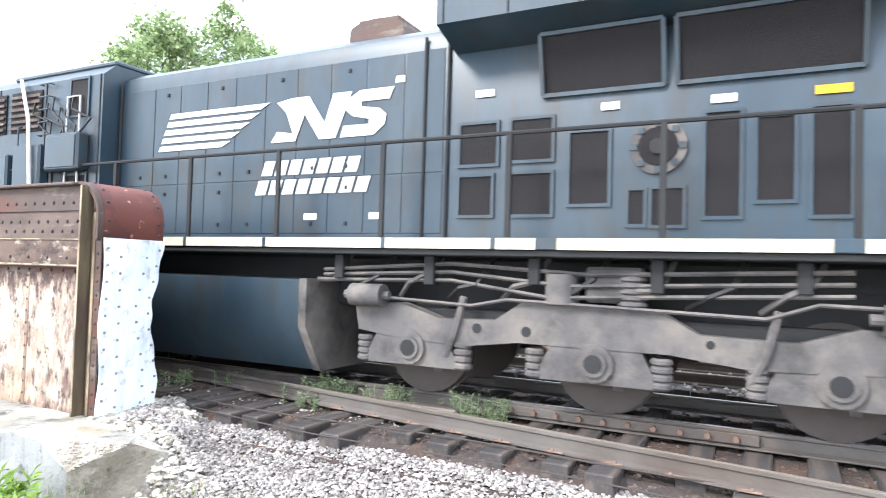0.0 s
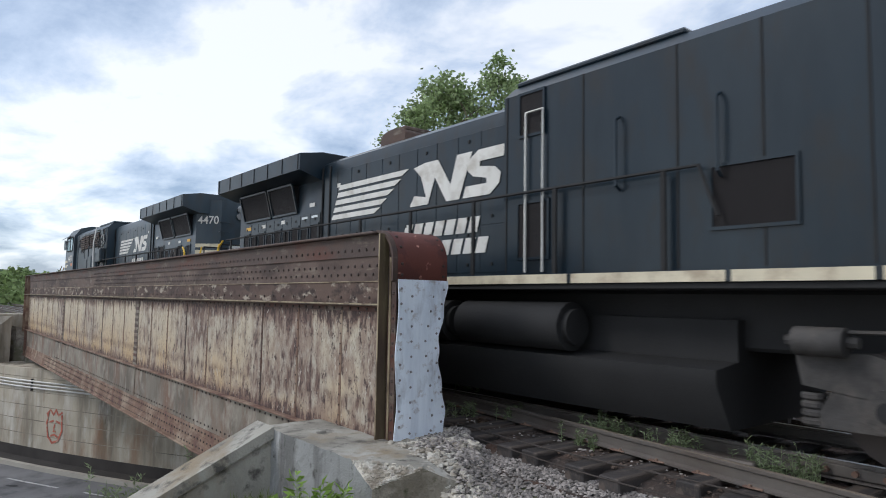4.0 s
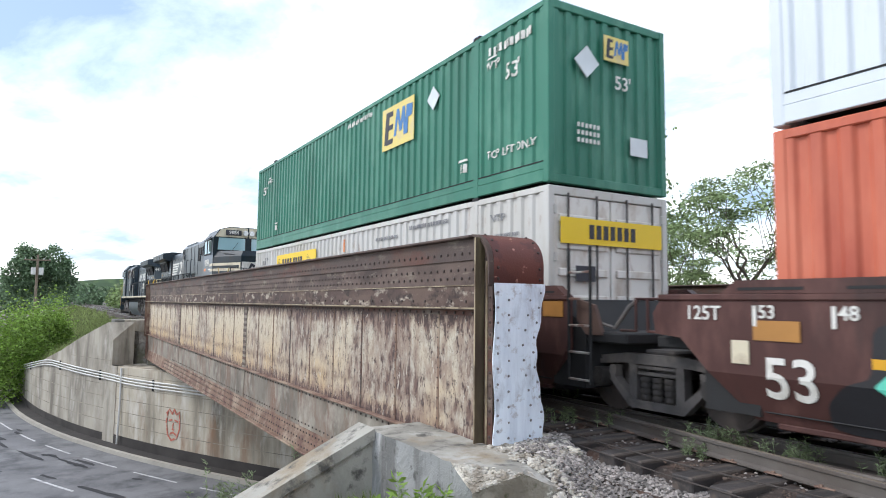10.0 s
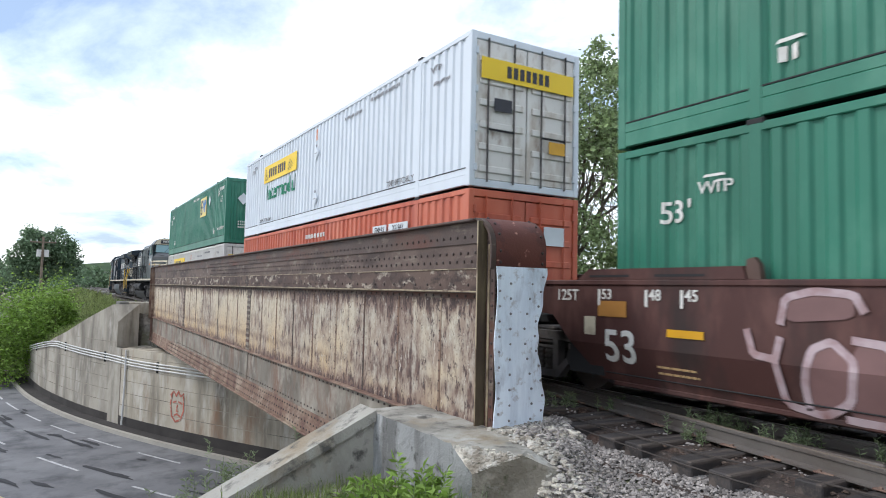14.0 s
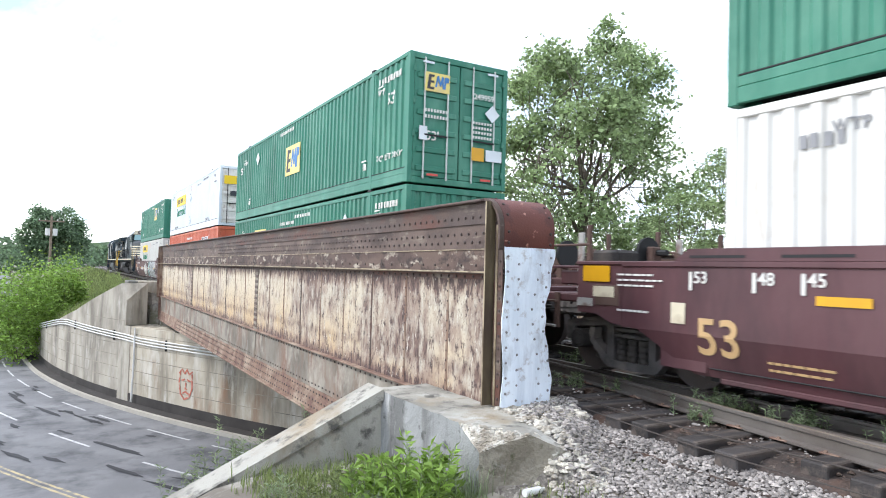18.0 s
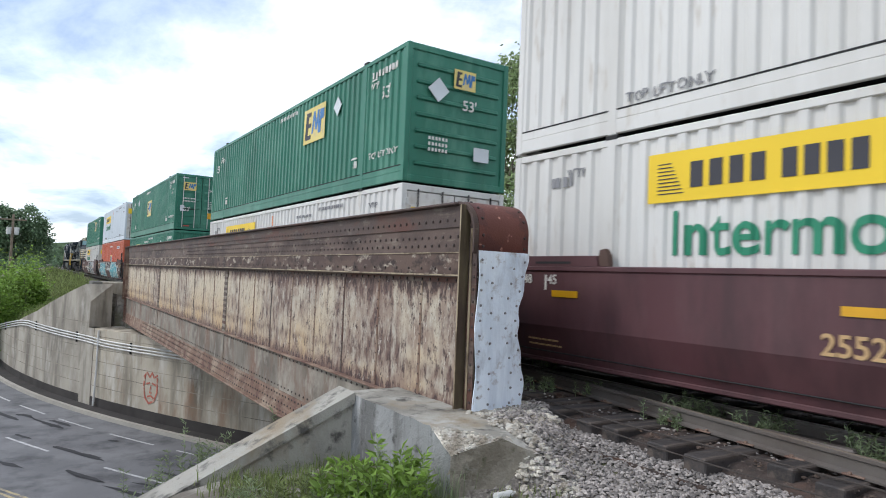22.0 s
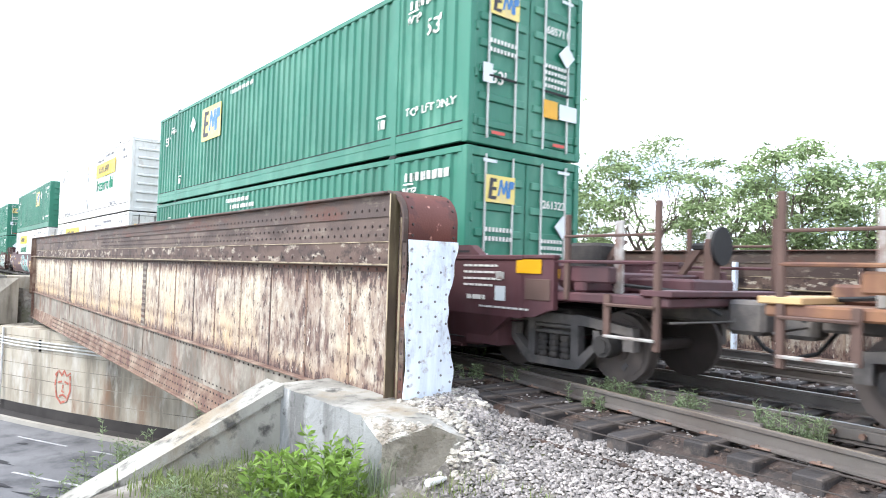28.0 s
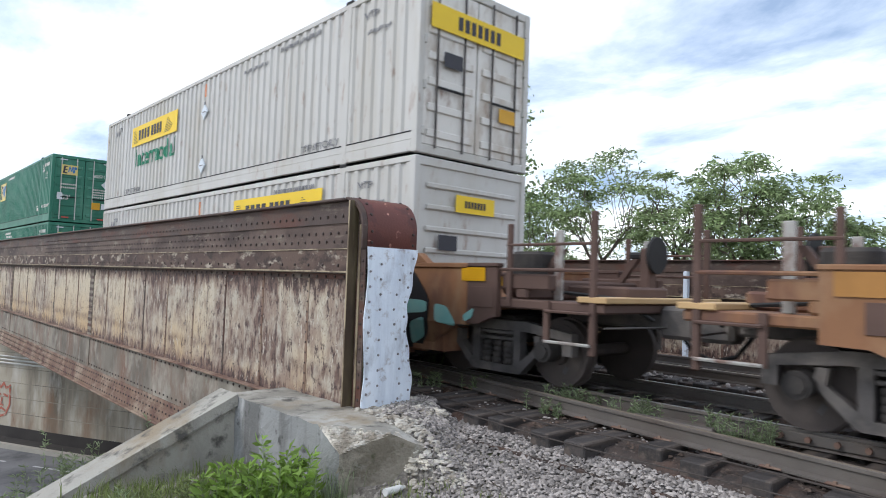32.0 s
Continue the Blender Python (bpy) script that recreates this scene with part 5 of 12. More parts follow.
def container(name, paint, label, at, rear="door", ribs=0.034, doors=None):
    th = thing(name, label, "container", at, group="stacked containers")
    pm = M[paint]
    dm = M[doors] if doors else pm
    def side(s):
        return lambda: corrugated(-6.02, 6.02, 0.32, CH - 0.1, s * (CW - 0.012), s, ribs)
    for s in (-1, 1):
        part("side_panel", cached(f"side_panel{s}{ribs}", side(s), pm, 20), None, th)
        for e in (-1, 1):
            part("end_bay_panel", cached(f"end_bay{s}{e}{ribs}", lambda: corrugated(*sorted((e * 6.18, e * 7.95)), 0.32, CH - 0.1, s * (CW - 0.012), s, ribs), pm, 20), None, th)
        part("bottom_rail", cached(f"bottom_rail{s}", lambda: box(box(G(), s * (CW - 0.07), s * CW, -7.95, 7.95, 0.02, 0.203, 0.008), s * (CW - 0.068), s * (CW - 0.003), -7.949, 7.949, 0.2035, 0.325, 0.008), pm), None, th)
        part("rail_gap", cached(f"rail_gap{s}", lambda: box(G(), s * (CW - 0.02), s * (CW + 0.001), -7.93, 7.93, 0.326, 0.343), M["black_matt"]), None, th)
        part("top_rail", cached(f"top_rail{s}", lambda: box(G(), s * (CW - 0.06), s * CW, -7.95, 7.95, CH - 0.1, CH, 0.01), pm), None, th)
        for e in (-1, 1):
            part("corner_post", cached(f"corner_post{s}{e}", lambda: box(G(), s * (CW - 0.12), s * (CW + 0.002), e * 7.94, e * CL, 0.0, CH, 0.012), pm), None, th)
            part("stacking_post", cached(f"stacking_post{s}{e}", lambda: box(G(), s * (CW - 0.05), s * (CW + 0.004), e * 6.02, e * 6.18, 0.0, CH + 0.01, 0.012), pm), None, th)
            part("casting", cached(f"casting{s}{e}", lambda: box(G(), s * (CW - 0.16), s * (CW + 0.008), e * 6.0, e * 6.2, CH - 0.02, CH + 0.045, 0.01), M["black_matt"]), None, th)
    part("roof", cached("roof", lambda: box(G(), -CW + 0.06, CW - 0.06, -7.95, 7.95, CH - 0.07, CH - 0.03), pm), None, th)
    part("floor", cached("floor", lambda: box(G(), -CW + 0.07, CW - 0.07, -7.95, 7.95, 0.1, 0.18), M["black_matt"]), None, th)
    y = -CL + 0.01
    for zz, nm in ((0.0, "sill"), (CH - 0.14, "header")):
        part("end_" + nm, cached("end_" + nm, lambda: box(G(), -CW + 0.1, CW - 0.1, y, y + 0.1, zz, zz + 0.14, 0.012), pm), None, th)
        part("end_" + nm, cached("end_f" + nm, lambda: box(G(), -CW + 0.1, CW - 0.1, -y - 0.1, -y, zz, zz + 0.14, 0.012), pm), None, th)
    def wall(yy):
        n = 9
        w = (2 * CW - 0.24) / n
        prof = [(-CW + 0.12 + (k + f) * w, yy + d) for k in range(n) for f, d in ((0, 0), (0.4, 0), (0.52, 0.04), (0.9, 0.04))] + [(CW - 0.12, yy)]
        m = len(prof)
        return add(G(), [(a, b, 0.14) for a, b in prof] + [(a, b, CH - 0.14) for a, b in prof], [(i, i + 1, m + i + 1, m + i) for i in range(m - 1)])
    part("front_wall", cached("front_wall", lambda: wall(CL - 0.06), pm, 20), None, th)
    if rear == "wall":
        part("rear_wall", cached("rear_wall", lambda: wall(y + 0.02), pm, 20), None, th)
    elif rear == "ribs":
        part("rear_wall", cached("rear_plain", lambda: box(G(), -CW + 0.11, CW - 0.11, y + 0.03, y + 0.05, 0.14, CH - 0.14), pm), None, th)
        for k in range(7):
            part("rib", cached("rib", lambda: box(G(), -CW + 0.25, CW - 0.25, y - 0.012, y + 0.035, -0.045, 0.045, 0.02), pm), None, th, at=Matrix.Translation((0, 0, 0.4 + k * 0.34)))
    else:
        for s in (-1, 1):
            def leaf():
                g = G()
                box(g, *sorted((s * 0.012, s * (CW - 0.13))), y + 0.02, y + 0.06, 0.15, CH - 0.15, 0.008)
                return g
            d = part("door", cached(f"door{s}", leaf, dm), None, th)
            for k in range(6):
                part("door_rib", cached(f"door_rib{s}", lambda: box(G(), *sorted((s * 0.1, s * (CW - 0.2))), y - 0.01, y + 0.03, 0.27, 0.40, 0.02), dm), None, d, at=Matrix.Translation((0, 0, 0.41 * k)))
            for q in (0.33, 0.92):
                part("locking_bar", cached(f"bar{s}{q}", lambda: rod(G(), (s * q, y - 0.02, 0.1), (s * q, y - 0.02, CH - 0.1), 0.02, 6), M["pipe"] if paint == "green" else pm if paint == "orange_c" else M["truck_grey"]), None, d)
                part("handle", cached(f"handle{s}{q}", lambda: box(G(), *sorted((s * q, s * (q - 0.35 if q > 0.5 else q + 0.3))), y - 0.05, y - 0.03, 1.05, 1.09, 0.005), M["black_matt"]), None, d)
            for k in range(4):
                part("hinge", cached("hinge", lambda: box(G(), -0.03, 0.03, -0.03, 0.03, -0.07, 0.07, 0.01), pm), None, d, at=Matrix.Translation((s * (CW - 0.12), y, 0.35 + k * 0.72)))
    return th


SX = -CW - 0.006
def on_side(th, name, me_or_g, material, y, z, label=""):
    return part(name, me_or_g, material, th, label, side_m(SX, y, z), smooth=0)


def rib_depth(y, ribs=0.036):
    """How far the panel lies behind its crests at y."""
    a = y + 6.02 if abs(y) < 6.1 else abs(y) - 6.18
    f = (a / PITCH) % 1.0
    return ribs * float(np.interp(f, (0, 0.36, 0.5, 0.86, 1.0), (0, 0, 1, 1, 0)))


def draped(me, y, ribs=0.036):
    """A copy of flat writing, cut at the ribs and pressed into them."""
    bm = bmesh.new(); bm.from_mesh(me)
    xs = [v.co.x for v in bm.verts]
    for k in range(-24, 24):
        for f in (0, 0.36, 0.5, 0.86):
            for yy in ((k + f) * PITCH + (-6.02 + 22 * PITCH if abs(y) < 6.1 else math.copysign(6.18, y)),):
                x = y - yy
                if min(xs) < x < max(xs):
                    bmesh.ops.bisect_plane(bm, geom=bm.verts[:] + bm.edges[:] + bm.faces[:], plane_co=(x, 0, 0), plane_no=(1, 0, 0))
    for v in bm.verts: v.co.z -= rib_depth(y - v.co.x, ribs)
    out = bpy.data.meshes.new("lettering"); bm.to_mesh(out); bm.free()
    out.materials.append(me.materials[0])
    return out


def writing(th, text, y, z, h, ink="white", shear=0.0, bold=0.01, x=None):
    me = letters(text, h, M[ink], shear, bold)
    return part("lettering", draped(me, y) if x is None else me, None, th, at=side_m((SX if x is None else x), y, z))


def yellow_panel(th, y, z, w=3.63, h=0.59):
    """A yellow side panel with dark letter-sized blocks and a line drawing, as plain shapes."""
    p = on_side(th, "sign_panel", flat(G(), [(-w / 2, -h / 2), (w / 2, -h / 2), (w / 2, h / 2), (-w / 2, h / 2)], 0.006), M["sign_yellow"], y, z, "yellow sign panel with dark blocks")
    m = Matrix.Translation((0, 0, 0.007))
    tagged(part("dark_block", bars(G(), w * 0.27, h * 0.5, 4, 0.66), M["ink"], p, at=Matrix.Translation((-w * 0.2, 0, 0.0085)), smooth=0), kind="stuff")
    tagged(part("dark_block", bars(G(), w * 0.24, h * 0.5, 4, 0.70), M["ink"], p, at=Matrix.Translation((w * 0.08, 0, 0.0085)), smooth=0), kind="stuff")
    g = G()
    for k in range(9):
        yy = -h * 0.34 + k * h * 0.075
        x1 = w * (0.42 - 0.02 * abs(k - 3))
        flat(g, [(w * 0.24 + k * 0.03, yy), (x1, yy), (x1, yy + 0.012), (w * 0.24 + k * 0.03, yy + 0.012)], 0.003)
        flat(g, [(-w * 0.46, yy), (-w * (0.36 + 0.006 * k), yy), (-w * (0.36 + 0.006 * k), yy + 0.012), (-w * 0.46, yy + 0.012)], 0.003)
    tagged(part("line_drawing", g, M["ink"], p, at=Matrix.Translation((0, 0, 0.0085)), smooth=0), kind="stuff")
    return p


def cream_panel(th, y, z, w=1.5, h=0.95, at=None):
    """A cream-yellow square panel with a dark, a blue and a pale blue slanted shape."""
    p = part("sign_panel", flat(G(), [(-w / 2, -h / 2), (w / 2, -h / 2), (w / 2, h / 2), (-w / 2, h / 2)], 0.006), M["sign_cream"], th, "cream-yellow panel with dark and blue shapes", at or side_m(SX, y, z), smooth=0)
    a, b = w / 2, h / 2
    e = G()
    flat(e, [(-a * 0.85, -b * 0.75), (-a * 0.62, -b * 0.75), (-a * 0.50, b * 0.78), (-a * 0.73, b * 0.78)], 0.003)
    for zz in (-0.68, 0.0, 0.62): flat(e, [(-a * 0.7, b * zz - 0.05 * h), (-a * 0.30, b * zz - 0.05 * h), (-a * 0.28, b * zz + 0.07 * h), (-a * 0.68, b * zz + 0.07 * h)], 0.003)
    part("dark_shape", e, M["ink"], p, at=Matrix.Translation((0, 0, 0.0085)), smooth=0)
    mm = G()
    for x0, x1, y0, y1 in ((-0.22, -0.05, -0.5, 0.72), (-0.05, 0.14, 0.72, -0.35), (0.14, 0.32, -0.35, 0.72), (0.32, 0.40, 0.72, -0.6)):
        flat(mm, [(a * x0, b * y0), (a * (x0 + 0.14), b * y0), (a * (x1 + 0.14), b * y1), (a * x1, b * y1)], 0.003)
    part("blue_shape", mm, M["ink_blue"], p, at=Matrix.Translation((0, 0, 0.0105)), smooth=0)
    pp = G()
    flat(pp, [(a * 0.5, -b * 0.6), (a * 0.64, -b * 0.6), (a * 0.70, b * 0.7), (a * 0.56, b * 0.7)], 0.003)
    flat(pp, [(a * 0.62, b * 0.1), (a * 0.9, b * 0.15), (a * 0.93, b * 0.66), (a * 0.66, b * 0.7)], 0.003)
    part("pale_shape", pp, M["ink_blue"], p, at=Matrix.Translation((0, 0, 0.0125)), smooth=0)
    return p


def diamond(th, y, z, r=0.34, name="placard_holder", ink="placard", at=None):
    return part(name, flat(G(), [(0, -r), (r, 0), (0, r), (-r, 0)], 0.012), M[ink], th, at=at or side_m(SX, y, z), smooth=0)


def fine_print(th, y, z, w, h, ink="white", n=9, at=None):
    g = bars(G(), w, h, int(n * 1.6) if at is None and n > 4 else n, 0.6)
    if at is None: g = ([(a, b, c - rib_depth(y - a)) for a, b, c in g[0]], g[1])
    return tagged(part("small_print", g, M[ink], th, at=at or side_m(SX, y, z), smooth=0), kind="stuff")


def door_marks(th, ink="white", sign=True, number="249959"):
    y = -CL - 0.03
    if sign: cream_panel(th, 0, 0, 0.62, 0.42, end_m(-0.62, y, 2.25))
    part("lettering", letters("53'", 0.2, M[ink], 0, 0.01), None, th, at=end_m(-0.72, y, 1.05 if sign else 1.5))
    part("lettering", letters(number, 0.13, M[ink], 0, 0.008), None, th, at=end_m(0.62, y, 2.1))
    diamond(th, 0, 0, 0.2, at=end_m(0.85, y, 1.75))
    for k in range(4):
        fine_print(th, 0, 0, 0.55, 0.06, ink, 7, end_m(0.6, y, 1.5 - k * 0.11))
        if k < 2: fine_print(th, 0, 0, 0.6, 0.07, ink, 8, end_m(-0.62, y, 1.62 - k * 0.14))
    part("label", flat(G(), [(-0.17, -0.15), (0.17, -0.15), (0.17, 0.15), (-0.17, 0.15)]), M["amber"], th, at=end_m(0.48, y, 0.78), smooth=0)
    part("label", flat(G(), [(-0.22, -0.13), (0.22, -0.13), (0.22, 0.13), (-0.22, 0.13)]), M["placard"], th, at=end_m(0.92, y, 0.78), smooth=0)
    part("label", flat(G(), [(-0.1, -0.15), (0.1, -0.15), (0.1, 0.15), (-0.1, 0.15)]), M["placard"], th, at=end_m(-0.95, y, 1.1), smooth=0)
    for s in (-1, 1):
        part("reflector", flat(G(), [(-0.14, -0.025), (0.14, -0.025), (0.14, 0.025), (-0.14, 0.025)]), M["red_label"], th, at=end_m(s * 0.7, y, 0.2), smooth=0)
        part("reflector", flat(G(), [(-0.14, -0.025), (0.14, -0.025), (0.14, 0.025), (-0.14, 0.025)]), M["placard"], th, at=end_m(s * 0.85, y, CH - 0.2), smooth=0)


def green_marks(th, flip, panel=True, py=3.05, pz=2.03):
    f = flip
    if panel: cream_panel(th, py * f, pz)
    diamond(th, 4.6 * f, 2.2, 0.24)
    for e in (-1, 1): writing(th, "53'", 7.15 * e, 2.0, 0.26)
    for e in (-1, 1):
        writing(th, "WTP", e * 6.6, 2.25, 0.14); on_side(th, "painted_bar", flat(G(), [(-0.15, 0), (0.15, 0), (0.12, 0.03), (-0.12, 0.03)], 0.003), M["white"], e * 6.6, 2.37)
        fine_print(th, e * 5.7, 0.6, 0.26, 0.16, n=2); on_side(th, "painted_bar", flat(G(), [(-0.16, 0), (0.16, 0), (0.12, 0.04), (-0.12, 0.04)], 0.003), M["white"], e * 5.7, 0.72)
    writing(th, "TOP LIFT ONLY", -7.1, 0.68, 0.13)
    fine_print(th, 0.9 * f, 2.62, 1.5, 0.1, n=14)
    fine_print(th, -7.1, 2.5, 1.2, 0.14, n=8)


def white_marks(th, flip, ink="ink_grey", z=2.27, big=True, holders=True):
    f = flip
    if big:
        yellow_panel(th, 3.66 * f, z)
        writing(th, "Intermodal", 3.56 * f, z - 0.69, 0.51, "ink_green", 0, 0.028)
    for zz in () if not holders else (1.96, 0.64) if z < 2.2 else (0.9, 2.1):
        diamond(th, 0.05, zz, 0.21, ink="white_b")
        diamond(th, 0.05, zz, 0.18, ink="white_b", at=side_m(SX - 0.01, 0.05, zz))
        part("clip", flat(G(), [(-0.03, 0.17), (0.03, 0.17), (0.02, 0.25), (-0.02, 0.25)], 0.02), M["ink_grey"], th, at=side_m(SX, 0.05, zz), smooth=0)
        part("placard_slot", flat(G(), [(-0.1, -0.012), (0.1, -0.012), (0.1, 0.012), (-0.1, 0.012)]), M["ink_grey"], th, at=side_m(SX - 0.024, 0.05, zz), smooth=0)
    part("label", flat(G(), [(-0.04, -0.16), (0.04, -0.16), (0.04, 0.16), (-0.04, 0.16)]), M["orange_label"], th, at=side_m(SX, 0.05 if holders else -0.18, 2.5), smooth=0)
    for e in (-1, 1):
        writing(th, "TOP LIFT ONLY", 5.25 * e, 0.44, 0.125, ink, 0, 0.002)
        writing(th, "WTP", 6.75 * e, 2.5, 0.12, ink, 0, 0.002)
    fine_print(th, -7.0, 2.2, 0.7, 0.06, ink, 9)
    fine_print(th, -4.4, 2.62, 1.6, 0.08, ink, 16)
    fine_print(th, -2.6, 2.5, 1.1, 0.07, ink, 10)
    fine_print(th, 7.0, 2.4, 0.5, 0.14, ink, 4)


# ---- trucks ----
def spring_coil(g, x, y, z0, z1, r=0.075, n=4):
    """A coil spring as one turned shape."""
    zs = [(z0 + (z1 - z0) * (k + f) / n, r * q) for k in range(n) for f, q in ((0.0, 0.8), (0.28, 1.0), (0.72, 1.0), (1.0, 0.8))]
    b, m = len(g[0]), 10
    for z, q in zs: g[0].extend([(x + q * math.cos(2 * math.pi * i / m), y + q * math.sin(2 * math.pi * i / m), z) for i in range(m)])
    for j in range(len(zs) - 1):
        for i in range(m): g[1].append((b + j * m + i, b + j * m + (i + 1) % m, b + (j + 1) * m + (i + 1) % m, b + (j + 1) * m + i))
    return g


def wheelset(parent, y, r, car_y, dark="wheel"):
    ws = part("wheelset", cached(f"axle{r}", lambda: rod(G(), (-1.05, 0, 0), (1.05, 0, 0), 0.085, 8), M["wheel"]), None, parent, at=Matrix.Translation((0, y, r)))
    for s in (-1, 1):
        def disc():
            g = G()
            rod(g, (s * 0.70, 0, 0), (s * 0.835, 0, 0), r, 28)
            rod(g, (s * 0.675, 0, 0), (s * 0.70, 0, 0), r + 0.028, 28)
            rod(g, (s * 0.835, 0, 0), (s * 0.845, 0, 0), r - 0.06, 24)
            rod(g, (s * 0.845, 0, 0), (s * 0.89, 0, 0), 0.15, 12)
            return g
        part("wheel", cached(f"disc{s}{r}", disc, M[dark]), None, ws)
        for a in range(3):
            an = a * 2.094
            part("hub_mark", cached(f"mark{s}{a}{r}", lambda: box(G(), *sorted((s * 0.846, s * 0.852)), math.cos(an) * r * 0.55 - 0.05, math.cos(an) * r * 0.55 + 0.05, math.sin(an) * r * 0.55 - 0.03, math.sin(an) * r * 0.55 + 0.03), M["truck_grey"]), None, ws)
    WHEELS.append((ws, y, r))
    return ws


def freight_truck(car, y):
    tr = thing("truck", "", "", Matrix.Translation((0, y, 0)))
    tr.parent = car
    tr["label"] = "grimy two-axle freight truck"
    for s in (-1, 1):
        def frame_side():
            """A cast frame: an arched top member, two columns, a spring seat and sloping legs, with open windows between them."""
            g = prism(G(), [(-1.24, 0.60), (-0.52, 0.67), (0.52, 0.67), (1.24, 0.60), (1.24, 0.70), (0.5, 0.80), (-0.5, 0.80), (-1.24, 0.70)], "x", s * 0.94, s * 1.08)
            prism(g, [(-0.42, 0.11), (0.42, 0.11), (0.36, 0.215), (-0.36, 0.215)], "x", s * 0.935, s * 1.086)
            for e in (-1, 1):
                prism(g, [(e * 0.31, 0.2), (e * 0.43, 0.2), (e * 0.43, 0.69), (e * 0.31, 0.69)], "x", s * 0.943, s * 1.077)
                prism(g, [(e * 0.30, 0.13), (e * 0.44, 0.12), (e * 0.80, 0.47), (e * 0.76, 0.63), (e * 0.66, 0.63), (e * 0.68, 0.47), (e * 0.40, 0.25)], "x", s * 0.946, s * 1.083)
                prism(g, [(e * 1.10, 0.64), (e * 1.10, 0.42), (e * 1.25, 0.42), (e * 1.25, 0.66)], "x", s * 0.949, s * 1.074)
            return g
        part("side_frame", cached(f"side_frame{s}", frame_side, M["truck_grey"]), None, tr)
        part("spring_pocket", cached(f"pocket{s}", lambda: box(G(), *sorted((s * 0.88, s * 0.93)), -0.4, 0.4, 0.14, 0.5), M["black_matt"]), None, tr)
        for z in (0.53, 0.61):
            part("bolster_end", cached(f"bolster_end{s}{z}", lambda: box(G(), *sorted((s * 0.96, s * 1.07)), -0.3, 0.3, z, z + 0.045, 0.01), M["truck_grey"]), None, tr)
        for q in (-0.19, 0.0, 0.19):
            part("spring", cached(f"spring{s}{q}", lambda: spring_coil(G(), s * 1.03, q, 0.22, 0.52), M["truck_dark"]), None, tr)
        for e in (-0.89, 0.89):
            part("bearing", cached(f"bearing{s}{e}", lambda: rod(rod(G(), (s * 0.98, e, 0.46), (s * 1.2, e, 0.46), 0.135, 12), (s * 1.2, e, 0.46), (s * 1.225, e, 0.46), 0.09, 8), M["truck_dark"]), None, tr)
    part("bolster", cached("bolster", lambda: box(G(), -1.0, 1.0, -0.25, 0.25, 0.5, 0.86, 0.03), M["truck_dark"]), None, tr)
    for e in (-0.89, 0.89):
        wheelset(tr, e, 0.43, y)
    return tr


# ---- well cars ----
def disc2(g, x, y, r, n=9):
    return flat(g, [(x + r * math.cos(2 * math.pi * k / n), y + r * math.sin(2 * math.pi * k / n)) for k in range(n)], 0.003)


def patch(car, y0, y1, z0, z1, ink, x=-1.4635, rag=0.0, seed=0, name="paint_patch"):
    r = random.Random(seed)
    n = 14
    w = y0 - y1
    pts = [(w * k / n, 0 + r.uniform(0, rag)) for k in range(n + 1)] + [(w * k / n, (z1 - z0) - r.uniform(0, rag)) for k in range(n, -1, -1)]
    pts = [(px + (r.uniform(-rag, rag) if 0 < px < w else r.uniform(-rag, rag) * 1.5), pz) for px, pz in pts]
    return part(name, flat(G(), pts, 0.003), M[ink], car, at=side_m(x, y0, z0), smooth=0)


def rounded(pts, closed=True):
    """Cuts the corners of a polygon twice."""
    for k in range(2):
        out = []
        n = len(pts)
        for i in range(n if closed else n - 1):
            (a, b), (c, d) = pts[i], pts[(i + 1) % n]
            out += [(a * 0.86 + c * 0.14, b * 0.86 + d * 0.14), (a * 0.14 + c * 0.86, b * 0.14 + d * 0.86)]
        pts = out if closed else [pts[0]] + out + [pts[-1]]
    return pts


def spray(car, ink, layer, *shapes, soft=True):
    """Sprayed areas on the car's side, one over another; each shape is a run of (y, z) corners."""
    for pts in shapes:
        q = rounded(list(pts)) if soft else list(pts)
        part("spray_paint", flat(G(), [(-y, z) for y, z in q], 0.0015), M[ink], car, at=side_m(-1.4625 - 0.0045 * layer, 0, 0), smooth=0)


def spray_line(car, ink, layer, w, *runs):
    for pts in runs:
        g = stroke(G(), [(-y, z) for y, z in rounded(list(pts), False)], w)
        tagged(part("spray_line", g, M[ink], car, at=side_m(-1.4625 - 0.0045 * layer, 0, 0), smooth=0), kind="stuff")


WX = -1.462
def stencil(car, text, y, z, h, ink="white", shear=0.0, bold=0.01):
    return part("lettering", letters(text, h, M[ink], shear, bold), None, car, at=side_m(WX, y, z))


def stencil_bars(car, y, z, w, h, n, ink="white", rows=1):
    """Rows of small stencilled words as plain bars, flush at their beginning."""
    rnd = random.Random(int(abs(y) * 100) + rows)
    for k in range(rows):
        g, x, end = G(), -w / 2, -w / 2 + w * (rnd.uniform(0.72, 1.0) if rows > 1 else 1.0)
        tall = h * 0.5 if n > 4 else h * 0.7
        while x < end:
            q = min(end, x + w / n * rnd.uniform(0.5, 1.5))
            flat(g, [(x, -tall / 2), (q, -tall / 2), (q, tall / 2), (x, tall / 2)])
            x = q + w / n * 0.22
        tagged(part("small_print", g, M[ink], car, at=side_m(WX, y, z - k * h * 1.5), smooth=0), kind="stuff")


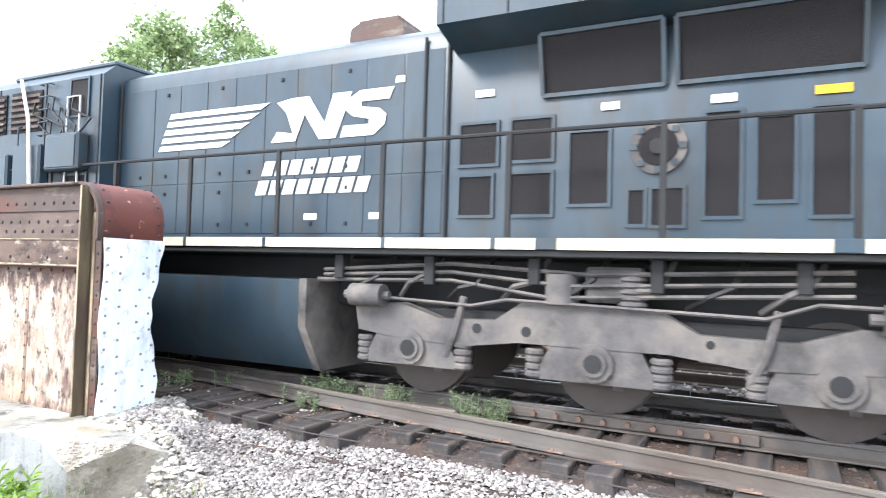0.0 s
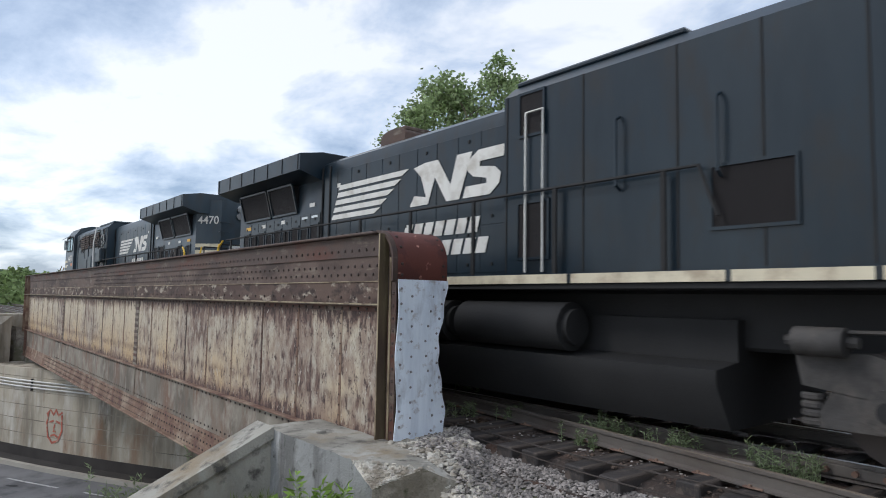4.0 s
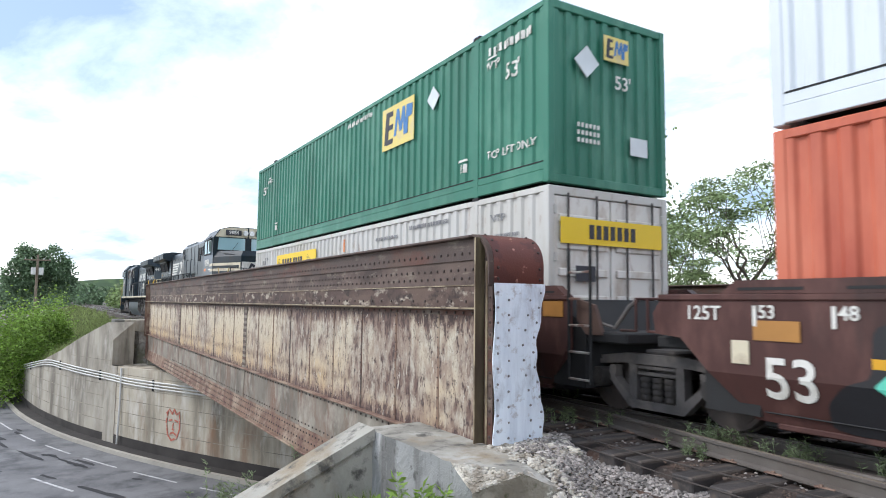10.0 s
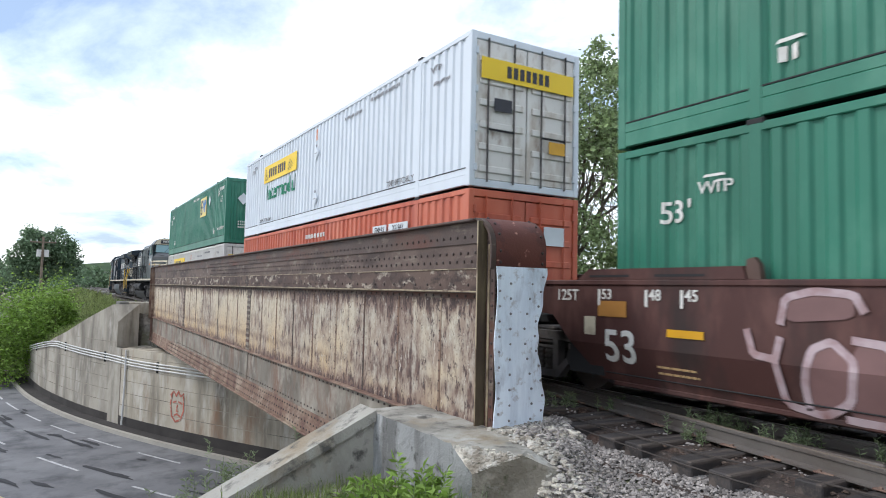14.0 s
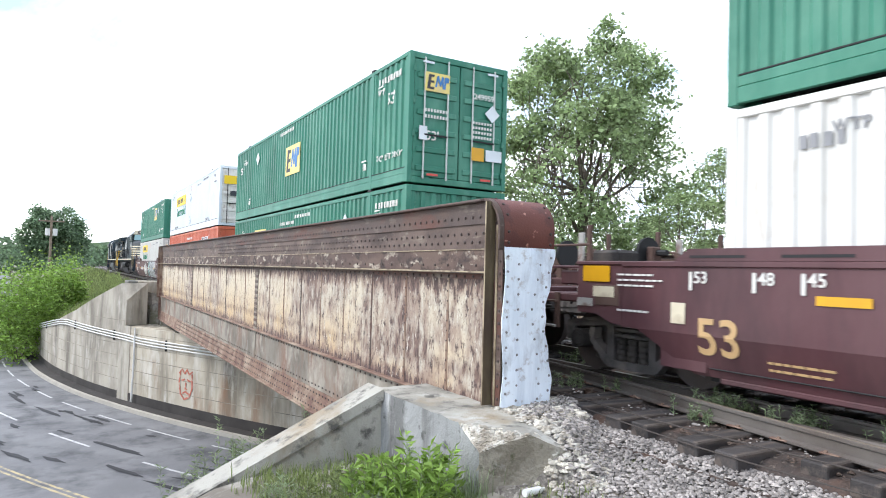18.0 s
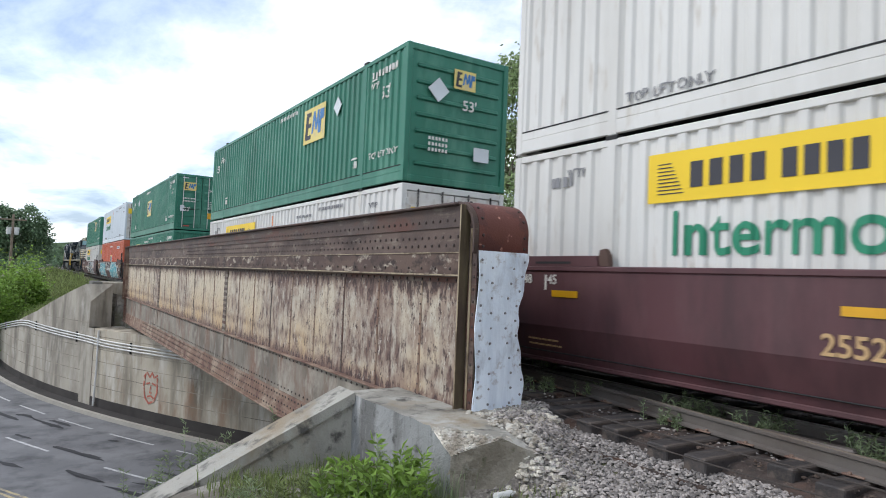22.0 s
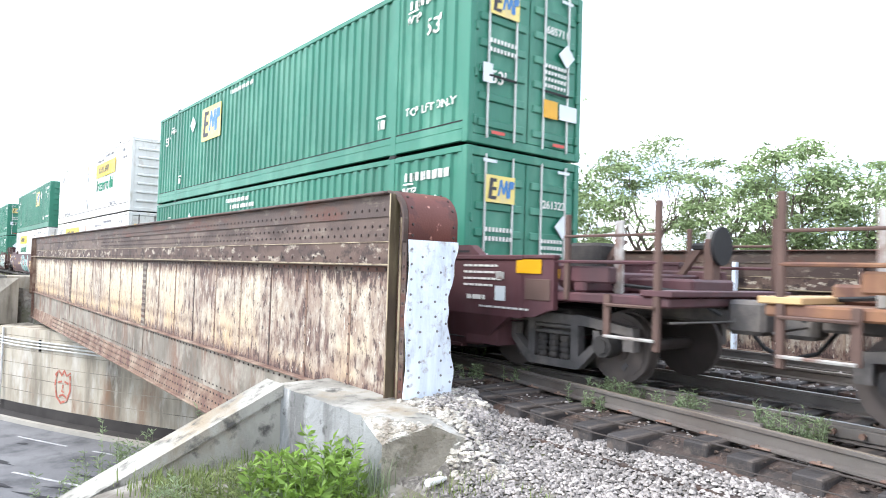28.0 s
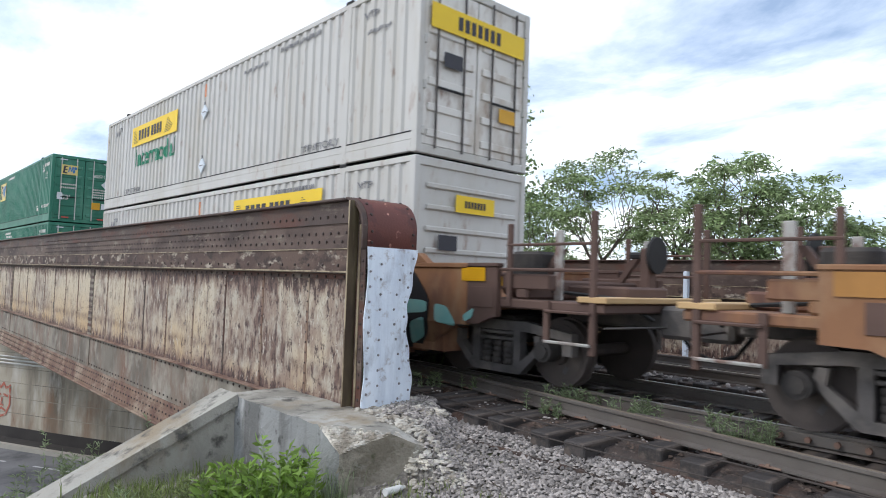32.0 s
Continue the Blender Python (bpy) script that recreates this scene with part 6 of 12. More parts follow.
def well_car(paint, label, u, front_coupler, rear_coupler, front_truck, rear_truck, short=0.0, tank=False):
    car = thing("well_car", label, "rail car", group="cars of the train")
    pm = M[paint]
    MOVERS.append((car, u, False))
    for s in (-1, 1):
        def sill():
            g = G()
            a, b, lo_a, lo_b = s * 1.36, s * 1.45, s * 1.21, s * 1.298
            free = [(8.8, 0.72), (9.15, 1.06), (9.5, 1.09), (9.54, 1.33), (9.4, 1.53)]
            rear_end = [(-9.44, 1.53), (-9.44, 0.72), (-9.2, 0.72)] if rear_coupler else [(-8.66, 1.53), (-8.66, 0.82), (-8.58, 0.72)]
            prism(g, rear_end + ([(9.2, 0.72), (9.44, 0.72), (9.44, 1.53)] if front_coupler else free), "x", a, b)
            r0, f0 = (-9.2 if rear_coupler else -8.58), (9.2 if front_coupler else 8.8)
            r1, f1 = (-8.45 if rear_coupler else -8.15), (8.45 if front_coupler else 8.33)
            add(g, [(b, r0, 0.72), (b, f0, 0.72), (lo_b, f1, 0.26), (lo_b, r1, 0.26), (a, r0, 0.72), (a, f0, 0.72), (lo_a, f1, 0.26), (lo_a, r1, 0.26)], [(0, 1, 2, 3), (4, 7, 6, 5), (3, 2, 6, 7), (0, 3, 7, 4), (1, 5, 6, 2)])
            return g
        part("side_sill", cached(f"sill{s}{front_coupler}{rear_coupler}", sill, pm), None, car)
        part("top_chord", cached(f"chord{s}{rear_coupler}", lambda: box(G(), *sorted((s * 1.34, s * 1.475)), -9.45 if rear_coupler else -8.66, 9.45, 1.48, 1.55, 0.012), pm), None, car)
        part("weld_seam", cached(f"wseam{s}", lambda: rod(G(), (s * 1.352, -8.2, 0.36), (s * 1.352, 8.2, 0.36), 0.009, 5), M["black_matt"]), None, car)
        part("bottom_chord", cached(f"bchord{s}", lambda: box(G(), *sorted((s * 1.18, s * 1.31)), -8.1, 8.1, 0.2, 0.262, 0.012), pm), None, car)
        for e in (-1, 1):
            part("raised_chord", cached(f"rchord{s}{e}", lambda: prism(G(), [(e * 6.1, 1.551), (e * 6.14, 1.69), (e * 8.42, 1.69), (e * 8.62, 1.551)], "x", s * 1.33, s * 1.47), pm), None, car)
            part("bracket", cached(f"bracket{s}{e}", lambda: prism(G(), [(e * 5.95, 1.555), (e * 5.97, 1.7), (e * 6.03, 1.78), (e * 6.11, 1.76), (e * 6.14, 1.555)], "x", s * 1.36, s * 1.44), M["rusty_post"]), None, car)
            for k in range(2):
                part("slot", cached(f"slot{s}{e}{k}", lambda: box(G(), *sorted((s * 1.471, s * 1.474)), e * 6.6 + e * k * 1.1, e * 7.3 + e * k * 1.1, 1.585, 1.615), M["black_matt"]), None, car)
    part("well_floor", cached("well_floor", lambda: box(G(), -1.2, 1.2, -8.3, 8.3, 0.2, 0.3), M["black_matt"]), None, car)
    for e in (-1, 1):
        part("bulkhead", cached(f"bulkhead{e}", lambda: prism(G(), [(e * 8.25, 0.3), (e * 8.25, 1.5), (e * 8.45, 1.5), (e * 8.9, 1.02), (e * 8.9, 0.3)], "x", -1.35, 1.35), pm if (front_coupler if e > 0 else rear_coupler) else M["black_matt"]), None, car)
        part("end_deck", cached(f"end_deck{e}", lambda: box(G(), -1.32, 1.32, e * 8.85, e * 9.6, 0.92, 1.06, 0.02), pm if (front_coupler if e > 0 else rear_coupler) else M["black_matt"]), None, car)
        part("draft_beam", cached(f"draft{e}", lambda: box(G(), -0.36, 0.36, e * 8.85, e * 10.1, 0.62, 1.02, 0.03), M["black_matt"]), None, car)
        joined = front_coupler if e > 0 else rear_coupler
        pe = M["rusty_post"] if paint == "tan_car" and e < 0 else pm
        ya, yb, za, zb = ((-9.78, -9.34, 1.31, 1.49) if joined else (-8.57, -8.14, 1.25, 1.47)) if e < 0 else ((8.71, 9.2, 0.93, 1.25) if short else (9.66, 10.16, 1.28, 1.49) if joined else (7.75, 8.24, 1.08, 1.28) if paint == "maroon_d" else (8.5, 9.44, 1.38, 1.475))
        part("reflector", cached(f"reflector{e}{joined}{ya}", lambda: box(G(), WX - 0.003, WX, ya, yb, za, zb), M["amber_dull" if paint == "maroon_d" or e > 0 and paint == "tan_car" else "amber"]), None, car)
        if joined:
            far = 10.28 if e > 0 and not short else 9.98
            for s in (-1, 1):
                es = part("end_sheet", cached(f"end_sheet{s}{e}{far}", lambda: prism(G(), [(e * 9.449, 1.53), (e * 9.449, 0.74), (e * 9.65, 0.75), (e * 9.9, 0.85), (e * far, 0.86), (e * far, 1.53)], "x", s * 1.36, s * 1.448), pe), None, car)
                part("sheet_rim", cached(f"sheet_rim{s}{e}{far}", lambda: box(G(), *sorted((s * 1.34, s * 1.47)), e * 9.451, e * (far + 0.02), 1.50, 1.552, 0.01), pe), None, es)
                part("jacking_pad", cached(f"jack{s}{e}", lambda: box(G(), *sorted((s * 1.449, s * 1.462)), e * 9.5, e * 9.93, 0.97, 1.24, 0.006), M["rusty_post"]), None, es)
        spots, low_z = {"tan_car": ((1.69, 6.33, -1.4, -6.33), 1.13), "maroon_d": ((2.28, 5.48 if short else 6.87, -1.5, -4.83), 0.885), "maroon": ((2.9, 6.71, -2.9, -6.33), 1.13)}[paint]
        for k, y in enumerate(spots[:2] if e > 0 else spots[2:]):
            part("reflector", cached(f"refl{e}{k}{y}{short}", lambda: box(G(), WX - (0.026 if paint == "tan_car" or short else 0.003), WX, y - 0.25, y + 0.25, low_z, low_z + 0.09), M["amber"]), None, car)
    for e, coupled in ((1, front_coupler), (-1, rear_coupler)):
        before = set(car.children)
        pe = M["rusty_post"] if paint == "tan_car" and e < 0 else pm
        if coupled:
            part("coupler", cached(f"coupler{e}", lambda: box(box(G(), -0.1, 0.1, e * 9.8, e * 11.85, 0.78, 0.98, 0.03), -0.19, 0.19, e * 11.55, e * 12.0, 0.68, 1.08, 0.05), M["truck_grey"]), None, car)
            part("platform", cached(f"platform{e}", lambda: box(G(), -1.38, 1.38, e * 9.5, e * 11.55, 0.98, 1.1, 0.02), pe), None, car)
            part("platform_step", cached(f"step{e}", lambda: box(G(), -1.42, 1.42, e * 11.2, e * 11.6, 1.1, 1.17, 0.01), pm if paint.startswith("maroon") else M["tan_letter"]), None, car)
            part("crossover_beam", cached(f"cross{e}", lambda: box(G(), -1.35, 1.35, e * 10.2, e * 10.4, 1.1, 1.36, 0.03), pe), None, car)
            part("crossover_beam", cached(f"cross2{e}", lambda: box(G(), -0.5, 0.5, e * 9.4, e * 11.3, 1.1, 1.3, 0.03), pe), None, car)
            for s in (-1, 1):
                part("end_post", cached(f"post{s}{e}", lambda: box(G(), s * 1.38 - 0.035, s * 1.38 + 0.035, e * 11.36, e * 11.44, 0.5, 2.15, 0.012), M["rusty_post"]), None, car)
                part("grab_iron", cached(f"grab{s}{e}", lambda: pipe(G(), [(s * 1.44, e * 10.75, 0.62), (s * 1.44, e * 11.4, 0.62)], 0.02, 6), M["stanchion_paint"]), None, car)
                part("grab_iron", cached(f"grabb{s}{e}", lambda: pipe(G(), [(s * 1.44, e * 10.75, 0.98), (s * 1.44, e * 11.4, 0.98)], 0.02, 6), M["rusty_post"]), None, car)
                part("hanger", cached(f"hanger{s}{e}", lambda: box(G(), s * 1.4 - 0.02, s * 1.4 + 0.02, e * 10.72, e * 10.8, 0.6, 1.1), M["rusty_post"]), None, car)
                part("stanchion", cached(f"stan{s}{e}", lambda: box(G(), s * 1.05 - 0.022, s * 1.05 + 0.022, e * 10.6, e * 10.72, 1.1, 1.98, 0.008), M["stanchion_paint"]), None, car)
                part("brace", cached(f"brace{s}{e}", lambda: add(G(), [(s * 0.9 - 0.04, e * 10.05, 1.1), (s * 0.9 + 0.04, e * 10.05, 1.1), (s * 0.9 + 0.04, e * 10.55, 1.75), (s * 0.9 - 0.04, e * 10.55, 1.75), (s * 0.9 - 0.04, e * 10.15, 1.1), (s * 0.9 + 0.04, e * 10.15, 1.1), (s * 0.9 + 0.04, e * 10.65, 1.75), (s * 0.9 - 0.04, e * 10.65, 1.75)], [(0, 1, 2, 3), (4, 5, 6, 7), (0, 3, 7, 4), (1, 2, 6, 5), (0, 1, 5, 4), (3, 2, 6, 7)]), M["rusty_post"]), None, car)
            for s in (-1, 1):
                part("end_side_beam", cached(f"esb{s}{e}", lambda: box(G(), *sorted((s * 1.2, s * 1.36)), e * 9.4, e * 10.75, 1.22, 1.42, 0.02), pe), None, car)
                part("end_post", cached(f"postb{s}{e}", lambda: box(G(), s * 1.38 - 0.03, s * 1.38 + 0.03, e * 10.1, e * 10.17, 1.0, 2.05, 0.01), M["rusty_post"]), None, car)
                part("side_rail", cached(f"srail{s}{e}", lambda: pipe(G(), [(s * 1.4, e * 9.5, 1.47), (s * 1.4, e * 11.4, 1.47)], 0.022, 6), pe), None, car)
                part("side_rail", cached(f"sraib{s}{e}", lambda: pipe(G(), [(s * 1.4, e * 10.1, 1.78), (s * 1.4, e * 11.4, 1.78)], 0.018, 6), M["rusty_post"]), None, car)
                part("air_pipe", cached(f"apipe{s}{e}", lambda: pipe(G(), [(s * 0.8, e * 9.3, 1.25), (s * 0.85, e * 10.3, 1.22), (s * 0.6, e * 11.2, 1.15), (s * 0.4, e * 11.6, 0.9)], 0.025, 6), M["hose"]), None, car)
                part("label", cached(f"elabel{s}{e}", lambda: box(G(), *sorted((s * 1.361, s * 1.364)), e * 9.75, e * 10.0, 1.26, 1.38), M["amber"]), None, car)
            if e < 0 and tank:
                tk = part("reservoir", cached("reservoir", lambda: rod(rod(G(), (-0.95, -9.55, 1.92), (-0.95, -10.5, 1.92), 0.26, 18), (-0.95, -9.48, 1.92), (-0.95, -10.57, 1.92), 0.2, 16), M["maroon"]), None, car, "dark horizontal air tank")
                part("tank_cradle", cached("cradle", lambda: prism(G(), [(-9.7, 1.1), (-9.62, 1.75), (-9.75, 1.75), (-10.0, 1.1)], "x", -1.25, -0.65), M["rusty_post"]), None, tk)
                part("brake_housing", cached("bhouse", lambda: prism(G(), [(-10.8, 1.1), (-10.85, 2.05), (-11.1, 2.1), (-11.2, 1.1)], "x", -0.5, -0.1), M["truck_dark"]), None, car)
            part("valve_box", cached(f"valve{e}", lambda: box(G(), -1.1, -0.65, e * 9.9, e * 10.4, 1.36, 1.72, 0.04), M["truck_dark"]), None, car)
            part("brake_wheel", cached(f"brake{e}", lambda: rod(rod(G(), (0.7, e * 10.98, 1.75), (0.7, e * 11.03, 1.75), 0.26, 14), (0.7, e * 10.6, 1.75), (0.7, e * 11, 1.75), 0.05, 6), M["black_matt"]), None, car)
            part("brake_stand", cached(f"bstand{e}", lambda: box(G(), 0.6, 0.8, e * 10.8, e * 10.95, 1.1, 1.85, 0.02), M["rusty_post"]), None, car)
            part("air_reservoir", cached(f"res{e}", lambda: rod(G(), (-0.75, e * 9.6, 1.3), (-0.75, e * 10.1, 1.3), 0.2, 12), pe), None, car)
            part("brake_hose", cached(f"hose{e}", lambda: pipe(G(), [(0.3, e * 11.5, 0.8), (0.36, e * 11.75, 0.5), (0.3, e * 12.0, 0.42)], 0.028, 6), M["hose"]), None, car)
            part("cut_lever", cached(f"lever{e}", lambda: pipe(G(), [(-1.3, e * 11.5, 0.82), (-0.2, e * 11.65, 0.82), (-0.1, e * 11.7, 1.0)], 0.015, 5), M["truck_grey"]), None, car)
            if short and e > 0:
                for ob in set(car.children) - before: ob.location.y -= short
                for s in (-1, 1): part("sill_extension", box(G(), *sorted((s * 1.36, s * 1.45)), 9.46, 9.5 + short, 1.0, 1.53, 0.01), pm, car)
        else:
            part("articulation_beam", cached(f"art{e}", lambda: prism(G(), [(-1.1, e * 8.9), (1.1, e * 8.9), (0.4, e * 9.9), (-0.4, e * 9.9)], "z", 0.7, 0.98), M["black_matt"]), None, car)
            part("end_rail", cached(f"erail{e}", lambda: pipe(G(), [(-1.3, e * 9.5, 1.1), (-1.3, e * 9.75, 1.1), (-1.3, e * 9.75, 1.5), (-1.0, e * 9.75, 1.5)], 0.022, 6), pe), None, car)
            if e < 0:
                part("brake_pipe", cached("bpipe", lambda: pipe(G(), [(-1.25, -8.7, 1.45), (-1.28, -9.0, 1.2), (-1.2, -9.3, 1.12), (-1.15, -9.5, 1.4), (-1.1, -9.62, 1.5)], 0.028, 6), M["truck_grey"]), None, car)
                part("bracket", cached("rbracket", lambda: prism(G(), [(-8.72, 1.02), (-9.2, 1.02), (-9.05, 1.42), (-8.72, 1.5)], "x", -1.34, -1.28), M["rusty_post"]), None, car)
                for k in range(5):
                    part("ladder_rung", cached(f"rung{k}", lambda: pipe(G(), [(-1.47, -8.7, 0.42 + k * 0.36), (-1.47, -9.12, 0.42 + k * 0.36)], 0.018, 5), M["stanchion_paint"]), None, car)
                for y in (-8.7, -9.12):
                    part("ladder_rail", cached(f"lrail{y}", lambda: pipe(G(), [(-1.47, y, 0.38), (-1.47, y, 2.2)], 0.024, 6), M["black_matt"]), None, car)
    if front_truck: freight_truck(car, 9.65 if front_coupler else 9.85)
    if rear_truck: freight_truck(car, -9.65 if rear_coupler else -9.85)
    return car


def car_marks(car, number=True, low=True, ahead=0.0, joined=False):
    tan = "white" if number else "tan_letter"
    stencil(car, "53", 7.87 + ahead, 0.69, 0.4, "rusty_post" if number and ahead else tan, 0, 0.02)
    if not joined: stencil(car, "125T", 8.84, 1.34 - 0.4 * ahead, 0.15, tan)
    elif ahead == 0.0: stencil_bars(car, 8.9, 1.43, 0.55, 0.06, 8, rows=2)
    else:
        stencil_bars(car, 9.12, 1.38, 0.8, 0.045, 9, rows=3); stencil_bars(car, 9.26, 0.93, 0.52, 0.05, 7)
        for y, z, w, h, ink in ((9.77, 1.15, 0.19, 0.07, "cream"), (10.12, 1.0, 0.15, 0.055, "stanchion_paint")):
            part("label", flat(G(), [(-w, -h), (w, -h), (w, h), (-w, h)]), M[ink], car, at=side_m(WX, y, z), smooth=0)
    for y, t in ((8.09 + ahead, "53"), (7.3 + ahead, "48"), (6.78 + ahead, "45"), (-6.66, "45"), (-7.13, "48"), (-7.92, "53")):
        if not low and y < 0: continue
        stencil(car, t, y, 1.36, 0.13, "white", 0, 0.012)
        a = 0.1 if y < 0 else -0.15
        part("painted_tick", flat(G(), [(a, -0.14), (a + 0.04, -0.14), (a + 0.04, 0.07), (a, 0.07)], 0.003), M["white"], car, at=side_m(WX, y, 1.36), smooth=0)
    if low:
        stencil_bars(car, -5.43, 1.38, 0.44, 0.032, 7, rows=5)
        stencil(car, "40", -5.85, 1.37, 0.11, "white", 0, 0.012); stencil(car, "20", -5.86, 1.21, 0.11, "white", 0, 0.012)
        stencil_bars(car, -7.24, 1.11, 0.94, 0.047, 10, rows=5); stencil_bars(car, -7.13, 0.62, 0.74, 0.042, 8, rows=3)
        stencil_bars(car, 6.95 + ahead, 0.52, 0.72, 0.05, 8, "tan_letter", rows=2)
    part("painted_disc", disc2(G(), 0, 0, 0.06, 14), M["stanchion_paint"], car, at=side_m(WX, -5.9 if low else -4.6, 0.91), smooth=0)
    part("label", flat(G(), [(-0.1, -0.12), (0.1, -0.12), (0.1, 0.12), (-0.1, 0.12)]), M["cream"], car, at=side_m(WX, 8.39 + ahead, 0.95), smooth=0)


def slant_blocks(car, y, z, w, h, n, ink, under=True):
    """A big slanted marking as plain bars, with a swept underline."""
    step, lean = w / n, h * 0.42
    for k in range(n):
        a = -w / 2 + k * step
        g = G()
        for p, q in ((-0.5, -0.06), (0.06, 0.5)):
            u0, u1 = lean * (p + 0.5), lean * (q + 0.5)
            flat(g, [(a + u0, h * p), (a + step * 0.84 + u0, h * p), (a + step * 0.84 + u1, h * q), (a + u1, h * q)])
        part("painted_block", g, M[ink], car, at=side_m(WX, y, z), smooth=0)
    if under:
        part("underline", flat(G(), [(-w / 2 - 0.22, -h * 0.92), (w / 2 - 0.25, -h * 0.80), (w / 2 - 0.2, -h * 0.70), (-w / 2 - 0.08, -h * 0.60)]), M[ink], car, at=side_m(WX, y, z), smooth=0)


U = {1: -37.03, 2: -56.72, 3: -76.47, 4: -100.47, 5: -120.23, 6: -140.18, 7: -164.28, 8: -188.3}
LOW, HIGH = 0.345, 3.265
# unit 1: brown car, white below, green above
c1 = well_car("maroon_d", "brown well car with graffiti and white stencils", U[1], True, False, True, True, 0.5)
car_marks(c1, True, False, 0.0, True)
stencil(c1, "AOK 55269 A", -0.02, 1.43, 0.1, "white", 0, 0.008)
spray(c1, "lilac", 1, [(-0.5, 1.5), (-0.92, 1.5), (-0.78, 1.4), (-0.62, 1.42)], [(-0.36, 0.87), (-0.5, 0.9), (-0.72, 0.79), (-0.67, 0.7), (-0.5, 0.68), (-0.36, 0.75)], [(-0.4, 0.58), (-0.58, 0.64), (-0.59, 0.56), (-0.43, 0.49)], [(-0.37, 0.36), (-0.68, 0.38), (-0.7, 0.28), (-0.37, 0.27)])
spray_line(c1, "gblack", 1, 0.03, [(-0.57, 1.33), (-0.87, 1.38), (-1.03, 1.36), (-0.92, 1.28), (-0.69, 1.29), (-0.6, 1.2), (-0.87, 1.2), (-1.01, 1.23), (-0.69, 1.1), (-0.67, 1.04)])
stencil(c1, "55269", 3.5, 0.89, 0.25, "white", 0, 0.014); stencil(c1, "AOK", 4.65, 0.89, 0.24, "white", 0, 0.018)
stencil_bars(c1, 6.33, 1.41, 0.36, 0.045, 7, rows=3); stencil(c1, "20", 6.03, 1.27, 0.11, "white", 0, 0.012)
spray(c1, "gcream", 0, [(2.28, 1.04), (2.11, 1.14), (1.83, 1.15), (1.61, 1.29), (1.42, 1.41), (1.29, 1.34), (1.11, 1.36), (0.91, 1.35), (0.94, 1.13), (0.9, 1.03), (0.77, 1.11), (0.56, 1.19), (0.42, 1.19), (0.36, 1.09), (0.21, 1.05), (0.15, 0.89), (-0.02, 0.81), (-0.02, 0.67), (0.14, 0.56), (0.33, 0.56), (0.51, 0.39), (0.78, 0.265), (0.97, 0.265), (1.07, 0.36), (1.33, 0.27), (1.54, 0.27), (1.81, 0.265), (2.1, 0.265), (2.1, 0.55), (2.12, 0.65), (2.24, 0.54), (2.31, 0.67), (2.37, 0.89)])
spray(c1, "gblack", 1, [(2.25, 1.02), (1.83, 1.12), (1.57, 1.29), (1.41, 1.38), (1.32, 1.31), (0.95, 1.33), (0.97, 1.1), (0.92, 0.99), (0.74, 1.1), (0.45, 1.16), (0.39, 1.06), (0.24, 1.02), (0.19, 0.87), (0.02, 0.79), (0.01, 0.67), (0.15, 0.59), (0.35, 0.58), (0.54, 0.43), (0.77, 0.265), (0.94, 0.3), (1.04, 0.41), (1.32, 0.32), (1.57, 0.31), (1.8, 0.29), (2.05, 0.29), (2.04, 0.59), (2.0, 0.77), (2.12, 0.75), (2.22, 0.6), (2.26, 0.75)])
spray(c1, "silver_c", 2, [(2.21, 0.98), (1.69, 1.12), (1.51, 1.22), (1.41, 1.34), (1.36, 1.24), (1.48, 1.13), (1.59, 0.96), (1.71, 0.89), (1.74, 0.76), (1.8, 0.41), (1.92, 0.34), (2.01, 0.38), (1.95, 0.81), (2.2, 0.8)], [(1.6, 0.87), (1.44, 1.03), (1.38, 0.99), (1.41, 0.67), (1.44, 0.42), (1.54, 0.37), (1.67, 0.4), (1.64, 0.64)], [(1.28, 1.26), (1.0, 1.28), (1.11, 0.96), (0.93, 0.88), (0.96, 0.54), (1.11, 0.42), (1.29, 0.39), (1.32, 0.68), (1.26, 1.01)], [(0.9, 0.94), (0.7, 1.07), (0.5, 1.11), (0.47, 1.02), (0.28, 0.97), (0.28, 0.8), (0.36, 0.64), (0.54, 0.51), (0.76, 0.29), (0.9, 0.35), (0.97, 0.53), (0.91, 0.66), (0.8, 0.6), (0.68, 0.59), (0.59, 0.7), (0.63, 0.78), (0.84, 0.7), (0.95, 0.81)], [(0.3, 0.63), (0.23, 0.79), (0.11, 0.82), (0.03, 0.77), (0.06, 0.68), (0.16, 0.64)])
spray(c1, "gblack", 3, [(0.81, 0.61), (0.85, 0.66), (0.62, 0.78), (0.59, 0.7), (0.69, 0.58)], [(1.18, 0.79), (1.13, 0.83), (1.17, 0.5), (1.24, 0.47)], [(0.15, 0.76), (0.08, 0.76), (0.1, 0.69), (0.17, 0.68)])
spray_line(c1, "lilac", 2, 0.035, [(2.08, 1.47), (1.97, 1.49), (1.86, 1.49), (1.91, 1.45), (2.07, 1.46)], [(1.71, 1.49), (1.61, 1.38), (1.63, 1.29)], [(1.46, 1.49), (1.63, 1.4)], [(1.27, 1.49), (1.21, 1.33)], [(1.12, 1.45), (1.07, 1.33)], [(0.9, 1.3), (0.86, 1.18), (0.73, 1.17), (0.65, 1.31)], [(0.79, 1.49), (0.72, 1.36), (0.6, 1.17)], [(0.5, 1.49), (0.54, 1.38), (0.75, 1.33)])
